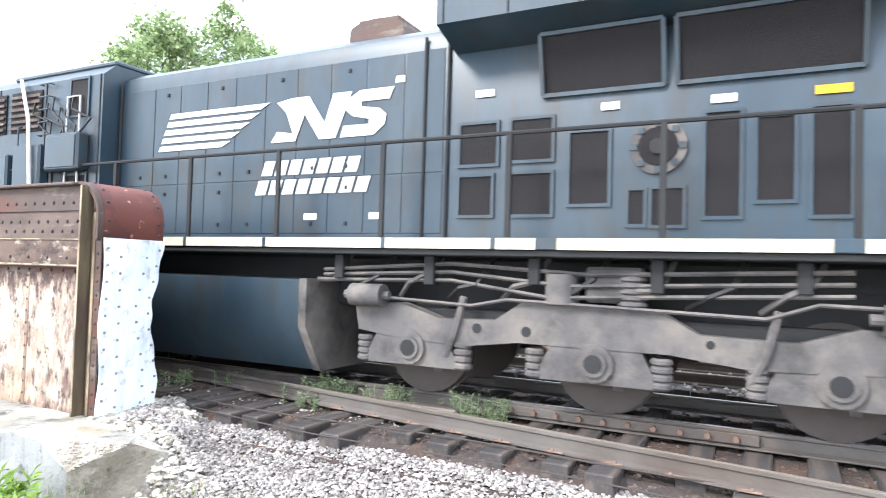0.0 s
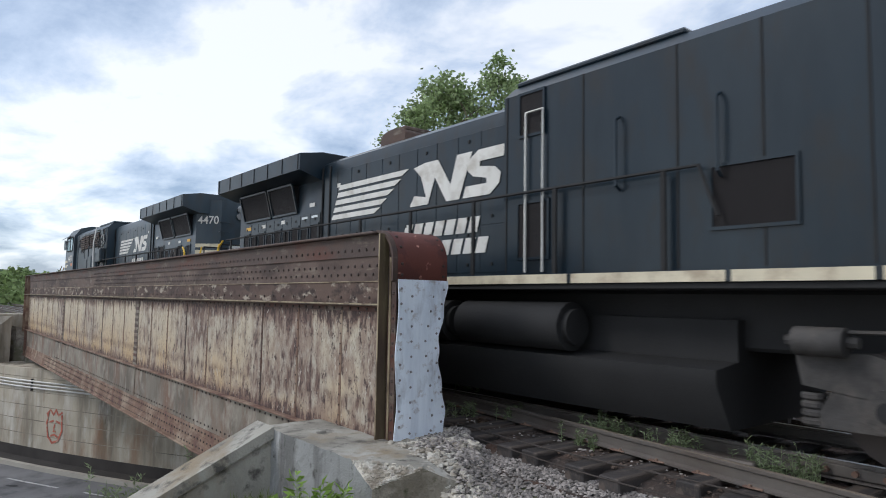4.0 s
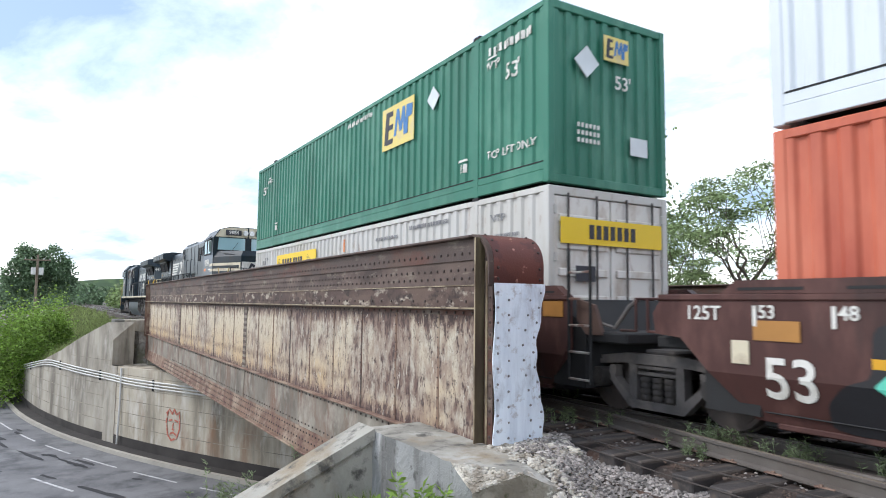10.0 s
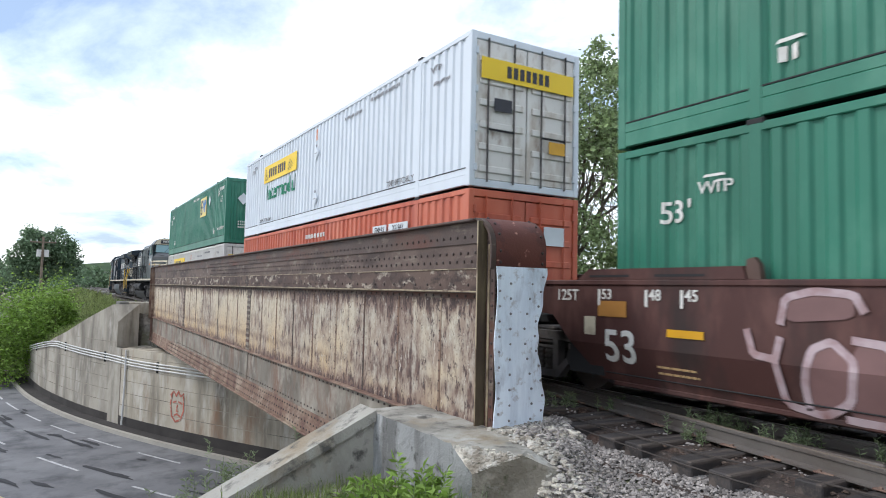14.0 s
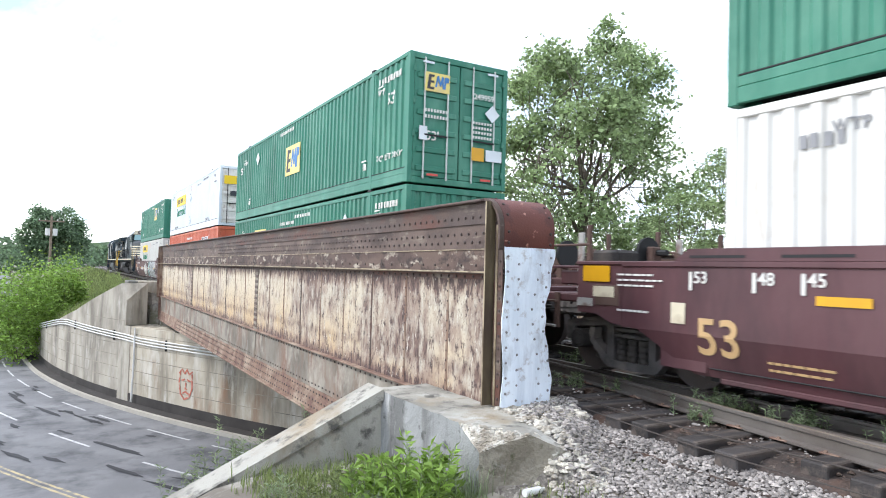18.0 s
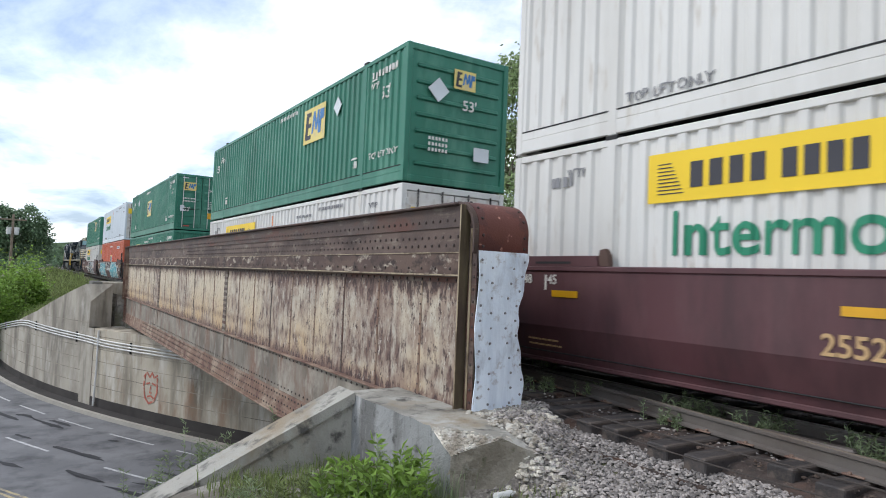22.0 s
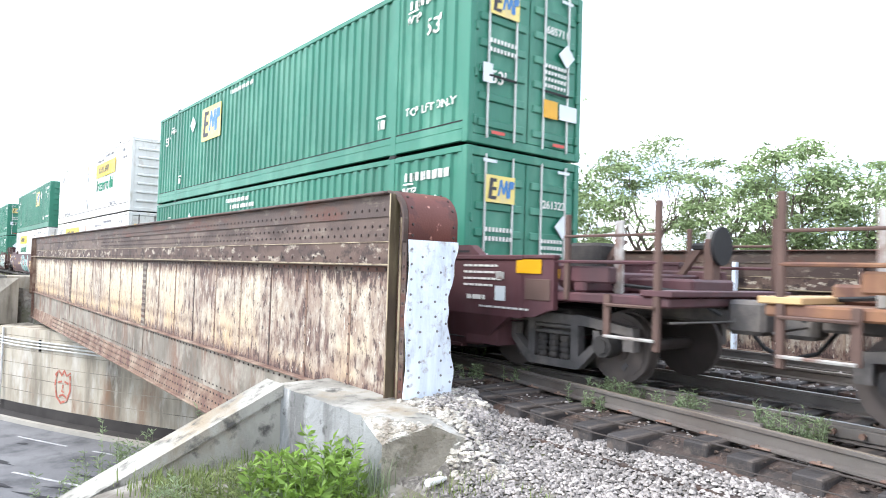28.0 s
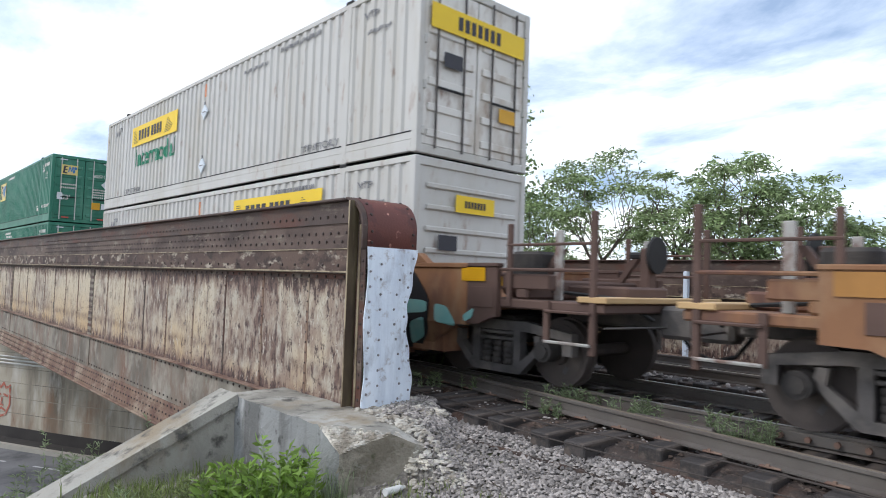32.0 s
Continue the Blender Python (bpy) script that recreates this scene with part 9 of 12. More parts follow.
spray(c7, "gmint", 1, [(-4.38, 1.5), (-4.75, 1.5), (-4.9, 1.26), (-5.5, 1.38), (-5.72, 1.25), (-5.55, 1.19), (-5.73, 0.88), (-5.56, 0.94), (-5.24, 1.04), (-5.01, 0.83), (-4.67, 0.8), (-4.45, 1.08)], [(-5.71, 1.45), (-5.96, 1.33), (-6.02, 1.08), (-6.01, 0.83), (-5.73, 0.79), (-5.76, 1.14)], [(-5.15, 0.94), (-5.38, 0.95), (-5.52, 0.79), (-5.65, 0.51), (-5.57, 0.35), (-5.39, 0.52)], [(-5.54, 0.72), (-5.73, 0.7), (-6.03, 0.76), (-6.15, 0.5), (-6.11, 0.35), (-5.78, 0.36), (-5.57, 0.46)], [(-6.08, 1.03), (-6.23, 0.78), (-6.35, 0.59), (-6.63, 0.46), (-6.68, 0.34), (-6.28, 0.34), (-6.15, 0.57), (-6.04, 0.91)], [(-6.79, 0.38), (-6.82, 0.55), (-6.96, 0.73), (-7.09, 0.93), (-7.15, 0.75), (-7.19, 0.44), (-7.04, 0.34)], [(-7.12, 1.01), (-7.1, 1.24), (-7.21, 1.43), (-7.38, 1.46), (-7.54, 1.32), (-7.58, 1.03), (-7.43, 1.02), (-7.38, 1.19), (-7.29, 1.19), (-7.27, 0.97), (-7.3, 0.76), (-7.23, 0.42), (-7.15, 0.75)], [(-7.23, 0.42), (-7.33, 0.5), (-7.41, 0.45), (-7.54, 0.7), (-7.49, 0.87), (-7.59, 0.97), (-7.67, 0.75), (-7.68, 0.4), (-7.39, 0.3)], [(-7.67, 0.89), (-7.82, 0.96), (-7.92, 0.69), (-7.9, 0.38), (-7.73, 0.38)], [(-6.65, 0.76), (-6.85, 0.84), (-6.88, 0.72), (-6.69, 0.65)])
spray(c7, "gmint", 1, [(-8.0, 1.02), (-8.64, 1.01), (-8.65, 0.84), (-7.95, 0.79)], [(-8.26, 0.68), (-8.6, 0.79), (-8.55, 0.49), (-8.21, 0.34)], [(-6.7, 0.65), (-7.14, 0.92), (-7.63, 0.67), (-7.44, 0.33), (-6.72, 0.35)], [(-8.81, 0.98), (-9.07, 0.95), (-9.28, 0.68), (-8.82, 0.72)], [(-9.39, 0.85), (-9.6, 0.96), (-9.56, 0.82), (-9.42, 0.76)])
spray(c7, "golive", 2, [(-6.13, 1.23), (-6.3, 1.44), (-6.51, 1.42), (-6.65, 1.12), (-6.69, 0.92), (-6.55, 0.75), (-6.37, 1.1), (-6.27, 0.99)], [(-6.81, 1.19), (-7.0, 1.46), (-7.06, 1.24), (-7.0, 1.01), (-6.81, 0.98)], [(-7.51, 1.44), (-7.64, 1.5), (-7.79, 1.48), (-7.67, 1.32), (-7.63, 1.03), (-7.57, 1.2)], [(-7.67, 1.38), (-7.84, 1.49), (-7.96, 1.34), (-7.94, 1.06), (-7.67, 1.03)], [(-7.24, 1.37), (-7.38, 1.42), (-7.46, 1.29), (-7.35, 1.28)])
spray(c7, "golive", 2, [(-6.68, 1.05), (-7.11, 1.46), (-7.46, 1.42), (-7.42, 0.94), (-6.92, 0.81)], [(-7.53, 1.46), (-7.82, 1.47), (-7.88, 0.96), (-7.58, 0.95)], [(-7.92, 1.42), (-8.22, 1.47), (-8.27, 1.12), (-8.03, 1.02)])
spray_line(c7, "gblack", 3, 0.035, [(-5.25, 0.75), (-5.52, 0.81), (-5.67, 0.73)], [(-5.73, 0.76), (-6.01, 0.78)], [(-5.56, 0.61), (-5.67, 0.44), (-5.74, 0.37)], [(-5.84, 1.18), (-5.92, 1.17)], [(-6.49, 0.47), (-6.56, 0.35)], [(-6.95, 0.54), (-7.01, 0.39)], [(-7.27, 0.76), (-7.35, 0.74)], [(-5.98, 0.48), (-6.05, 0.73)], [(-7.15, 1.18), (-7.22, 1.11)])
spray(c7, "gcream", 3, [(-6.56, 1.48), (-6.68, 1.5), (-6.84, 1.47), (-6.81, 1.29), (-6.68, 1.29)], [(-4.32, 0.77), (-4.72, 0.84), (-4.62, 0.55), (-4.46, 0.58)], [(-5.11, 0.64), (-5.3, 0.66), (-5.4, 0.36), (-5.21, 0.5)], [(-4.92, 1.48), (-5.23, 1.48), (-5.28, 1.39), (-4.95, 1.36)])


def follow_bend(car):
    for ob in car.children:
        if ob.type != "MESH" or ob.name.split(".")[0] not in ("spray_paint", "spray_line", "lettering", "small_print", "paint_patch", "painted_block", "underline", "painted_disc", "painted_tick", "spray_dot", "label"): continue
        zb = 0.72 - ob.matrix_basis.translation.z
        lows = [v.co.y for v in ob.data.vertices]
        if abs(ob.matrix_basis[2][1] - 1) > 0.01 or min(lows) >= zb: continue
        bm = bmesh.new(); bm.from_mesh(ob.data)
        if max(lows) > zb:
            bmesh.ops.bisect_plane(bm, geom=bm.verts[:] + bm.edges[:] + bm.faces[:], plane_co=(0, zb, 0), plane_no=(0, 1, 0))
        for v in bm.verts:
            if v.co.y < zb: v.co.z -= (zb - v.co.y) * 0.3304
        me = bpy.data.meshes.new(ob.data.name); bm.to_mesh(me); bm.free()
        me.materials.append(ob.data.materials[0])
        ob.data = me


# the next car behind, only its front end is in view
well_car("tan_car", "faded orange-brown well car following behind", U[8], True, True, True, True)

for c in (c1, c2, c3, c4, c5, c6, c7): follow_bend(c)
LOADS = [
    (1, LOW, "white_d", "door", -1, "white container with dirty rear doors, lower tier"), (1, HIGH, "green", "wall", -1, "green container with a plain corrugated rear wall, upper tier"),
    (2, LOW, "orange_c", "door", 1, "orange-red container, lower tier"), (2, HIGH, "white_b", "door", 1, "pale blue-white container with dirty doors, upper tier"),
    (3, LOW, "green", "wall", -1, "green container, lower tier"), (3, HIGH, "green", "door", 1, "green container with doors at its rear, upper tier"),
    (4, LOW, "white_c", "door", 1, "white container with dirty rear doors, lower tier"), (4, HIGH, "green", "ribs", -1, "green container with a ribbed rear wall, upper tier"),
    (5, LOW, "white_c", "door", 1, "white container with rust streaks, lower tier"), (5, HIGH, "white_c", "ribs", -1, "white container with a ribbed rear wall, upper tier"),
    (6, LOW, "green", "door", 1, "green container, lower tier"), (6, HIGH, "green", "door", 1, "green container with doors at its rear, upper tier"),
    (7, LOW, "white_d", "ribs", -1, "white container with a ribbed rear wall, lower tier"), (7, HIGH, "white_d", "door", 1, "white container with very dirty rear doors, upper tier"),
]
for n, z, paint, rear, flip, label in LOADS:
    top = z > 2
    c = container("shipping_container", paint, label, None, rear, 0.036, "door_grime" if paint.startswith("white") and rear == "door" else None)
    MOVERS.append((c, (U[n], z), False))
    if paint == "green":
        green_marks(c, flip, top, *((0.16, 1.58) if n == 3 else (3.05, 2.03)))
        if not top:
            cream_panel(c, *((3.88, 1.88, 1.57, 0.98) if n == 3 else (0.3, 1.63, 1.6, 0.85))); fine_print(c, 0.6, 2.45, 1.5, 0.1, n=12); writing(c, "53'", -6.9, 1.1, 0.26)
        if rear == "door": door_marks(c, number="249959" if n == 3 else "685711" if top else "261322")
        else:
            cream_panel(c, 0, 0, 0.55, 0.42, end_m(0.1, -CL - 0.03, 2.3)); diamond(c, 0, 0, 0.26, at=end_m(-0.55, -CL - 0.03, 1.98))
            part("lettering", letters("53'", 0.22, M["white"], 0, 0.01), None, c, at=end_m(0.25, -CL - 0.03, 1.75))
            for k in range(3): fine_print(c, 0, 0, 0.5, 0.07, "white", 6, end_m(-0.5, -CL - 0.03, 0.95 - k * 0.12))
            part("label", flat(G(), [(-0.2, -0.15), (0.2, -0.15), (0.2, 0.15), (-0.2, 0.15)]), M["placard"], c, at=end_m(0.6, -CL - 0.03, 0.75), smooth=0)
    elif paint.startswith("white"):
        white_marks(c, flip if n != 1 else 1, "ink_grey", 2.06 if top else 2.27, holders=n != 1)
        if rear == "door" or n == 7:
            yy = -CL - 0.035
            p = part("sign_panel", flat(G(), [(-1.1, -0.2), (1.1, -0.2), (1.1, 0.2), (-1.1, 0.2)], 0.006) if n != 7 or top else flat(G(), [(-0.45, -0.14), (0.45, -0.14), (0.45, 0.14), (-0.45, 0.14)], 0.006), M["sign_yellow"], c, "yellow panel with dark blocks", at=end_m(0, yy, 2.2), smooth=0)
            tagged(part("dark_block", bars(G(), 1.05 if n != 7 or top else 0.5, 0.22 if n != 7 or top else 0.11, 7, 0.66), M["ink"], p, at=Matrix.Translation((0, 0, 0.009)), smooth=0), kind="stuff")
            for sx in (-0.6, 0.7):
                part("label", flat(G(), [(-0.2, -0.12), (0.2, -0.12), (0.2, 0.12), (-0.2, 0.12)]), M["ink"] if sx < 0 else M["amber"], c, at=end_m(sx, yy, 1.55 if sx < 0 else 0.9), smooth=0)
    else:
        cream_panel(c, -0.21, 1.33, 1.35, 0.86); fine_print(c, 0.0, 2.5, 1.5, 0.12, n=14)
        for ly, lw, tx2 in ((-4.36, 0.36, "EMHU"), (-5.29, 0.46, "201841")):
            part("label", flat(G(), [(-lw, -0.11), (lw, -0.11), (lw, 0.11), (-lw, 0.11)]), M["placard"], c, at=side_m(SX, ly, 2.35), smooth=0)
            writing(c, tx2, ly, 2.35, 0.13, "ink", x=SX - 0.006)
        for sx in (-0.65, 0.65):
            cream_panel(c, 0, 0, 0.5, 0.4, end_m(sx, -CL - 0.035, 2.1)) if sx < 0 else part("label", flat(G(), [(-0.25, -0.18), (0.25, -0.18), (0.25, 0.18), (-0.25, 0.18)]), M["placard"], c, at=end_m(sx, -CL - 0.035, 2.1), smooth=0)
        part("lettering", letters("53'", 0.2, M["white"], 0, 0.01), None, c, at=end_m(-0.8, -CL - 0.035, 1.35))
        for ya, yb, za, zb in ((0.95, 0.47, 1.0, 2.2), (-0.9, -2.03, 1.0, 1.78)):
            w2 = (ya - yb) / 2
            me = bpy.data.meshes.new("paint_patch"); fl = flat(G(), [(-w2, za), (w2, za), (w2, zb), (-w2, zb)], 0.003)
            me.from_pydata(fl[0], [], fl[1]); me.materials.append(M["fresh_red"])
            part("paint_patch", draped(me, (ya + yb) / 2), None, c, at=side_m(SX + 0.003, (ya + yb) / 2, 0), smooth=0)
        for za in (0.1, 0.3):
            tagged(part("small_print", disc2(G(), 0, 0, 0.03, 8), M["ink"], c, at=side_m(SX, -1.32 + za, 2.05)), kind="stuff")

# ---- locomotives ----
def face_m(p, n):
    """Writing on an upright face with the outward normal n."""
    n = Vector(n).normalized()
    r = Vector((0, 0, 1)).cross(n)
    return Matrix(((r.x, 0, n.x, p[0]), (r.y, 0, n.y, p[1]), (r.z, 1, n.z, p[2]), (0, 0, 0, 1)))


def mesh_panel(th, s, v0, v1, z0, z1, x=1.105, name="screen", material="mesh_dark", paint="black"):
    p = part(name, box(G(), *sorted((s * x, s * (x + 0.006))), v0, v1, z0, z1), M[material], th)
    f = G()
    w = 0.035
    for a, b, c, d in ((v0 - w, v1 + w, z0 - w, z0), (v0 - w, v1 + w, z1, z1 + w), (v0 - w, v0, z0, z1), (v1, v1 + w, z0, z1)):
        box(f, *sorted((s * x, s * (x + 0.022))), a, b, c, d)
    part("frame", f, M[paint], p)
    return p


def locomotive(number, u, turned, label, mark_v, mark_scale, paint, frames):
    lo = thing("locomotive", label, "locomotive", group="locomotives of the train")
    MOVERS.append((lo, u, turned))
    K, T = M[paint], M[frames]
    part("underframe", box(box(G(), -1.5, 1.5, -10.0, 9.8, 1.58, 1.65, 0.01), -0.8, 0.8, -10.7, 10.75, 0.95, 1.58, 0.04), M["black_matt"], lo)
    part("walkway", box(G(), -1.53, 1.53, -10.02, 10.05, 1.65, 1.77, 0.008), K, lo)
    hood = part("long_hood", prism(G(), [(-1.1, 1.77), (-1.1, 4.02), (-1.04, 4.18), (-0.84, 4.30), (-0.4, 4.35), (0.4, 4.35), (0.84, 4.30), (1.04, 4.18), (1.1, 4.02), (1.1, 1.77)], "y", -9.62, 0.3), K, lo, "black paint, dusty and streaked")
    part("hood_end", prism(G(), [(-1.1, -9.62), (-0.56, -10.18), (0.56, -10.18), (1.1, -9.62)], "z", 1.77, 4.28), K, lo)
    part("radiator_cowl", prism(G(), [(-1.62, 4.02), (-1.62, 4.36), (-1.1, 4.45), (1.1, 4.45), (1.62, 4.36), (1.62, 4.02), (1.11, 3.86), (-1.11, 3.86)], "y", -9.92, -5.38), K, lo, "flared black radiator cowl")
    for s in (-1, 1):
        for k in range(7):
            part("seam", box(G(), *sorted((s * 1.62, s * 1.632)), -9.85 + k * 0.73, -9.838 + k * 0.73, 4.03, 4.35), M["black_matt"], lo)
    arch = [(-4.25, 4.33), (-4.25, 4.62)] + [(-3.83 - 0.42 * math.cos(radians(a)), 4.62 + 0.14 * math.sin(radians(a))) for a in range(20, 161, 20)] + [(-3.41, 4.62), (-3.41, 4.33)]
    ex = part("exhaust", prism(G(), arch, "x", -0.42, 0.42), M["rust"], lo, "rusty arched exhaust stack")
    part("stack_mouth", box(G(), -0.36, 0.36, -4.15, -3.5, 4.70, 4.79, 0.02), M["rust_band"], ex)
    for k, v in enumerate((-1.4, -1.1, -0.8)):
        part("horn", rod(G(), (0.1, v, 4.45), (0.1, v + 0.25, 4.48), 0.03, 8, 0.08), M["black_matt"], lo)
    part("roof_hatch", box(G(), -0.6, 0.6, -2.5, 0.0, 4.345, 4.40, 0.02), K, lo)
    for s in (-1, 1):
        # sill stripe in segments
        v = -10.0
        rr = random.Random(7 + s)
        for ln in (0.75, 2.3, 0.42, 1.25, 1.65, 1.3, 0.55, 2.4, 1.9, 1.2, 2.2, 1.6):
            part("sill_stripe", box(G(), *sorted((s * 1.53, s * 1.536)), v, v + ln, 1.652, 1.765), M["cream"], lo)
            v += ln + (0.06 if rr.random() < 0.7 else 0.22)
        # louvred radiator intake under the cowl
        for a, b in ((-9.28, -7.76), (-7.64, -6.42)):
            g = G()
            add(g, [(s * 1.11, a, 3.30), (s * 1.11, b, 3.30), (s * 1.26, b, 3.86), (s * 1.26, a, 3.86), (s * 1.08, a, 3.30), (s * 1.08, b, 3.30), (s * 1.1, b, 3.86), (s * 1.1, a, 3.86)],
                [(0, 1, 2, 3), (4, 7, 6, 5), (0, 4, 5, 1), (3, 2, 6, 7), (0, 3, 7, 4), (1, 5, 6, 2)])
            sc = part("intake_screen", g, M["mesh_dark"], lo)
            f = G()
            for p, q in (((s * 1.12, a, 3.28), (s * 1.27, a, 3.88)), ((s * 1.12, b, 3.28), (s * 1.27, b, 3.88)), ((s * 1.12, a, 3.28), (s * 1.12, b, 3.28)), ((s * 1.27, a, 3.88), (s * 1.27, b, 3.88))):
                rod(f, p, q, 0.03, 4)
            part("screen_frame", f, K, sc)
        left = ((-5.85, -5.47, 2.04, 2.46), (-5.9, -5.47, 2.6, 3.04), (-6.52, -6.08, 2.04, 2.47), (-6.52, -6.08, 2.62, 3.05), (-7.11, -6.72, 2.14, 2.87), (-8.31, -8.02, 2.0, 2.97), (-8.75, -8.46, 2.14, 2.89), (-9.18, -8.9, 2.0, 2.95), (-7.82, -7.54, 1.92, 2.27), (-7.46, -7.32, 1.93, 2.26))
        right = [(-9.28 + 0.44 * q, -8.98 + 0.44 * q, 2.0 if q % 2 == 0 else 2.14, 2.95 if q % 2 == 0 else 2.88) for q in range(9)]
        for a, b, z0, z1 in (left if s < 0 else right):
            if s > 0:
                d = part("hood_door", box(G(), 1.10, 1.113, a - 0.062, b + 0.062, 1.84, 3.2, 0.004), K, lo)
                for zz in (1.92, 3.08): part("latch", box(G(), 1.113, 1.126, (a + b) / 2 - 0.025, (a + b) / 2 + 0.025, zz - 0.025, zz + 0.025, 0.005), M["black_matt"], d)
                if int(a * 50) % 3 == 0: part("label", box(G(), 1.114, 1.118, a, b - 0.04, 3.10, 3.15), M["placard"], lo)
            mesh_panel(lo, s, a, b, z0, z1, 1.115 if s > 0 else 1.105, paint=paint)
        if s < 0:
            # round blower casing in an open bay
            fan = part("blower_ring", rod(G(), (s * 1.10, -7.59, 2.68), (s * 1.135, -7.59, 2.68), 0.27, 20), T, lo, "round grey blower casing")
            part("blower_hub", rod(G(), (s * 1.136, -7.59, 2.68), (s * 1.17, -7.59, 2.68), 0.08, 10), M["black_matt"], fan)
            part("blower_disc", rod(G(), (s * 1.136, -7.59, 2.68), (s * 1.142, -7.59, 2.68), 0.19, 16), M["mesh_dark"], fan)
            for k in range(8):
                a = k * math.pi / 4
                part("blower_vane", box(G(), *sorted((s * 1.142, s * 1.156)), -7.59 + math.cos(a) * 0.225 - 0.03, -7.59 + math.cos(a) * 0.225 + 0.03, 2.68 + math.sin(a) * 0.225 - 0.03, 2.68 + math.sin(a) * 0.225 + 0.03), K, fan)
        # hood door seams, latches and labels
        for k in range(10):
            v = -5.25 + k * 0.53
            for z0, z1 in ((1.84, 2.52), (2.54, 3.96)):
                d = part("hood_door", box(G(), *sorted((s * 1.10, s * 1.109)), v + 0.008, v + 0.522, z0, z1, 0.004), K, lo)
                for zz in ((z0 + 0.12,) if k % 2 else (z0 + 0.12, z1 - 0.12)):
                    part("latch", box(G(), *sorted((s * 1.109, s * 1.128)), v + 0.235, v + 0.275, zz - 0.024, zz + 0.024, 0.004), M["black_matt"], d)
        for v, z, w in ((-5.75, 3.38, 0.22), (-7.12, 3.12, 0.18), (-8.17, 3.1, 0.22), (-9.05, 3.1, 0.28), (-4.66, 3.66, 0.12), (-3.4, 2.05, 0.2), (-4.35, 2.05, 0.14)):
            part("label", box(G(), *sorted((s * 1.113, s * 1.117)), v - w / 2, v + w / 2, z - 0.04, z + 0.04), M["white"] if w < 0.27 else M["amber"], lo)
        for v in (-5.0, 0.25, -5.3):
            part("hood_pipe", rod(G(), (s * 1.12, v, 1.8), (s * 1.12, v, 4.1), 0.02, 6), M["black_matt"], lo)
        # the painted device: five bars running to a point, two big slanted shapes, two lines of letter blocks
        q = mark_scale
        x0, zb = (mark_v, 3.02) if s < 0 else (mark_v - 4.0 * q, 2.98)
        def painted(name, pts, s=s):
            # own x runs along the writing, from its first bar
            at = side_m(-1.118, x0, zb) if s < 0 else xside_m(1.118, x0, zb)
            part(name, flat(G(), [(x * q, z * q) for x, z in pts]), M["white"], lo, at=at, smooth=0)
        for k in range(5):
            a, b, z = 0.05 * k, 1.30 + 0.17 * k, 0.115 * k
            painted("painted_bar", [(a, z), (b - 0.06, z), (b + 0.1, z + 0.075), (a + 0.04, z + 0.075)])
        painted("painted_device", [(2.12, 0.0), (2.22, 0.14), (2.48, 0.10), (2.36, 0.38), (2.2, 0.52), (2.45, 0.56), (2.72, 0.56), (2.98, 0.2), (3.1, 0.56), (3.38, 0.56), (3.15, 0.0), (2.9, 0.0), (2.66, 0.34), (2.52, 0.0)])
        painted("painted_device", [(3.22, 0.0), (3.7, 0.0), (3.86, 0.12), (3.88, 0.24), (3.78, 0.32), (3.52, 0.36), (3.52, 0.42), (3.92, 0.42), (3.98, 0.56), (3.5, 0.56), (3.32, 0.46), (3.3, 0.33), (3.4, 0.25), (3.64, 0.2), (3.64, 0.14), (3.27, 0.14)])
        for row, (n, w) in enumerate(((7, 1.55), (8, 1.8))):
            step = w / n
            for k in range(n):
                xx, z = 1.98 - row * 0.1 + k * step, -0.43 - row * 0.25
                painted("letter_block", [(xx, z), (xx + step * 0.78, z), (xx + step * 0.78 + 0.06, z + 0.19), (xx + 0.06, z + 0.19)])
        # equipment cab between hood and driver's cab
        for a, b, z0, z1 in ((0.62, 1.02, 3.62, 4.16), (3.3, 4.1, 2.2, 2.8), (4.9, 5.35, 3.35, 4.0), (5.5, 5.95, 3.6, 4.0), (0.6, 1.1, 2.0, 2.7)):
            mesh_panel(lo, s, a, b, z0, z1, 1.405, paint=paint)
        for v in (0.35, 1.65, 2.9, 3.8, 4.7, 6.2):
            part("seam", box(G(), *sorted((s * 1.40, s * 1.41)), v, v + 0.02, 1.8, 4.2), M["black_matt"], lo)
        if s < 0:
            box_e = part("junction_box", box(G(), -1.60, -1.40, 0.55, 1.35, 2.75, 3.32, 0.03), K, lo)
            part("box_lid", box(G(), -1.615, -1.60, 0.60, 1.30, 2.80, 3.27, 0.01), K, box_e)
            for q in range(7):
                a0, b0 = 0.45 + 0.16 * q, 3.95 - 0.09 * (q % 3)
                part("cable", pipe(G(), [(-1.42, a0 + 0.5, b0), (-1.50, a0 + 0.42, b0 - 0.25), (-1.47, a0 + 0.2 * (q % 2), b0 - 0.42), (-1.52, a0 * 0.7 + 0.35, 3.3)], 0.016, 5), M["hose"], lo)
            part("strut", pipe(G(), [(-1.43, 2.3, 4.3), (-1.62, 1.75, 3.6), (-1.62, 1.6, 2.2)], 0.03, 6), M["pipe"], lo)
            for q in range(4):
                a0 = 1.75 + q * 0.95
                lv = part("louvre_panel", box(G(), -1.42, -1.40, a0, a0 + 0.8, 3.45, 4.1), M["mesh_dark"], lo)
                for w in range(6):
                    part("louvre", box(G(), -1.45, -1.421, a0 + 0.02, a0 + 0.78, 3.49 + w * 0.1, 3.54 + w * 0.1, 0.006), M["rust_band"], lv)
            for q in range(3):
                part("equipment_box", box(G(), -1.58, -1.40, 1.5 + q * 0.85, 2.2 + q * 0.85, 2.3, 3.2 - 0.12 * q, 0.03), K, lo)
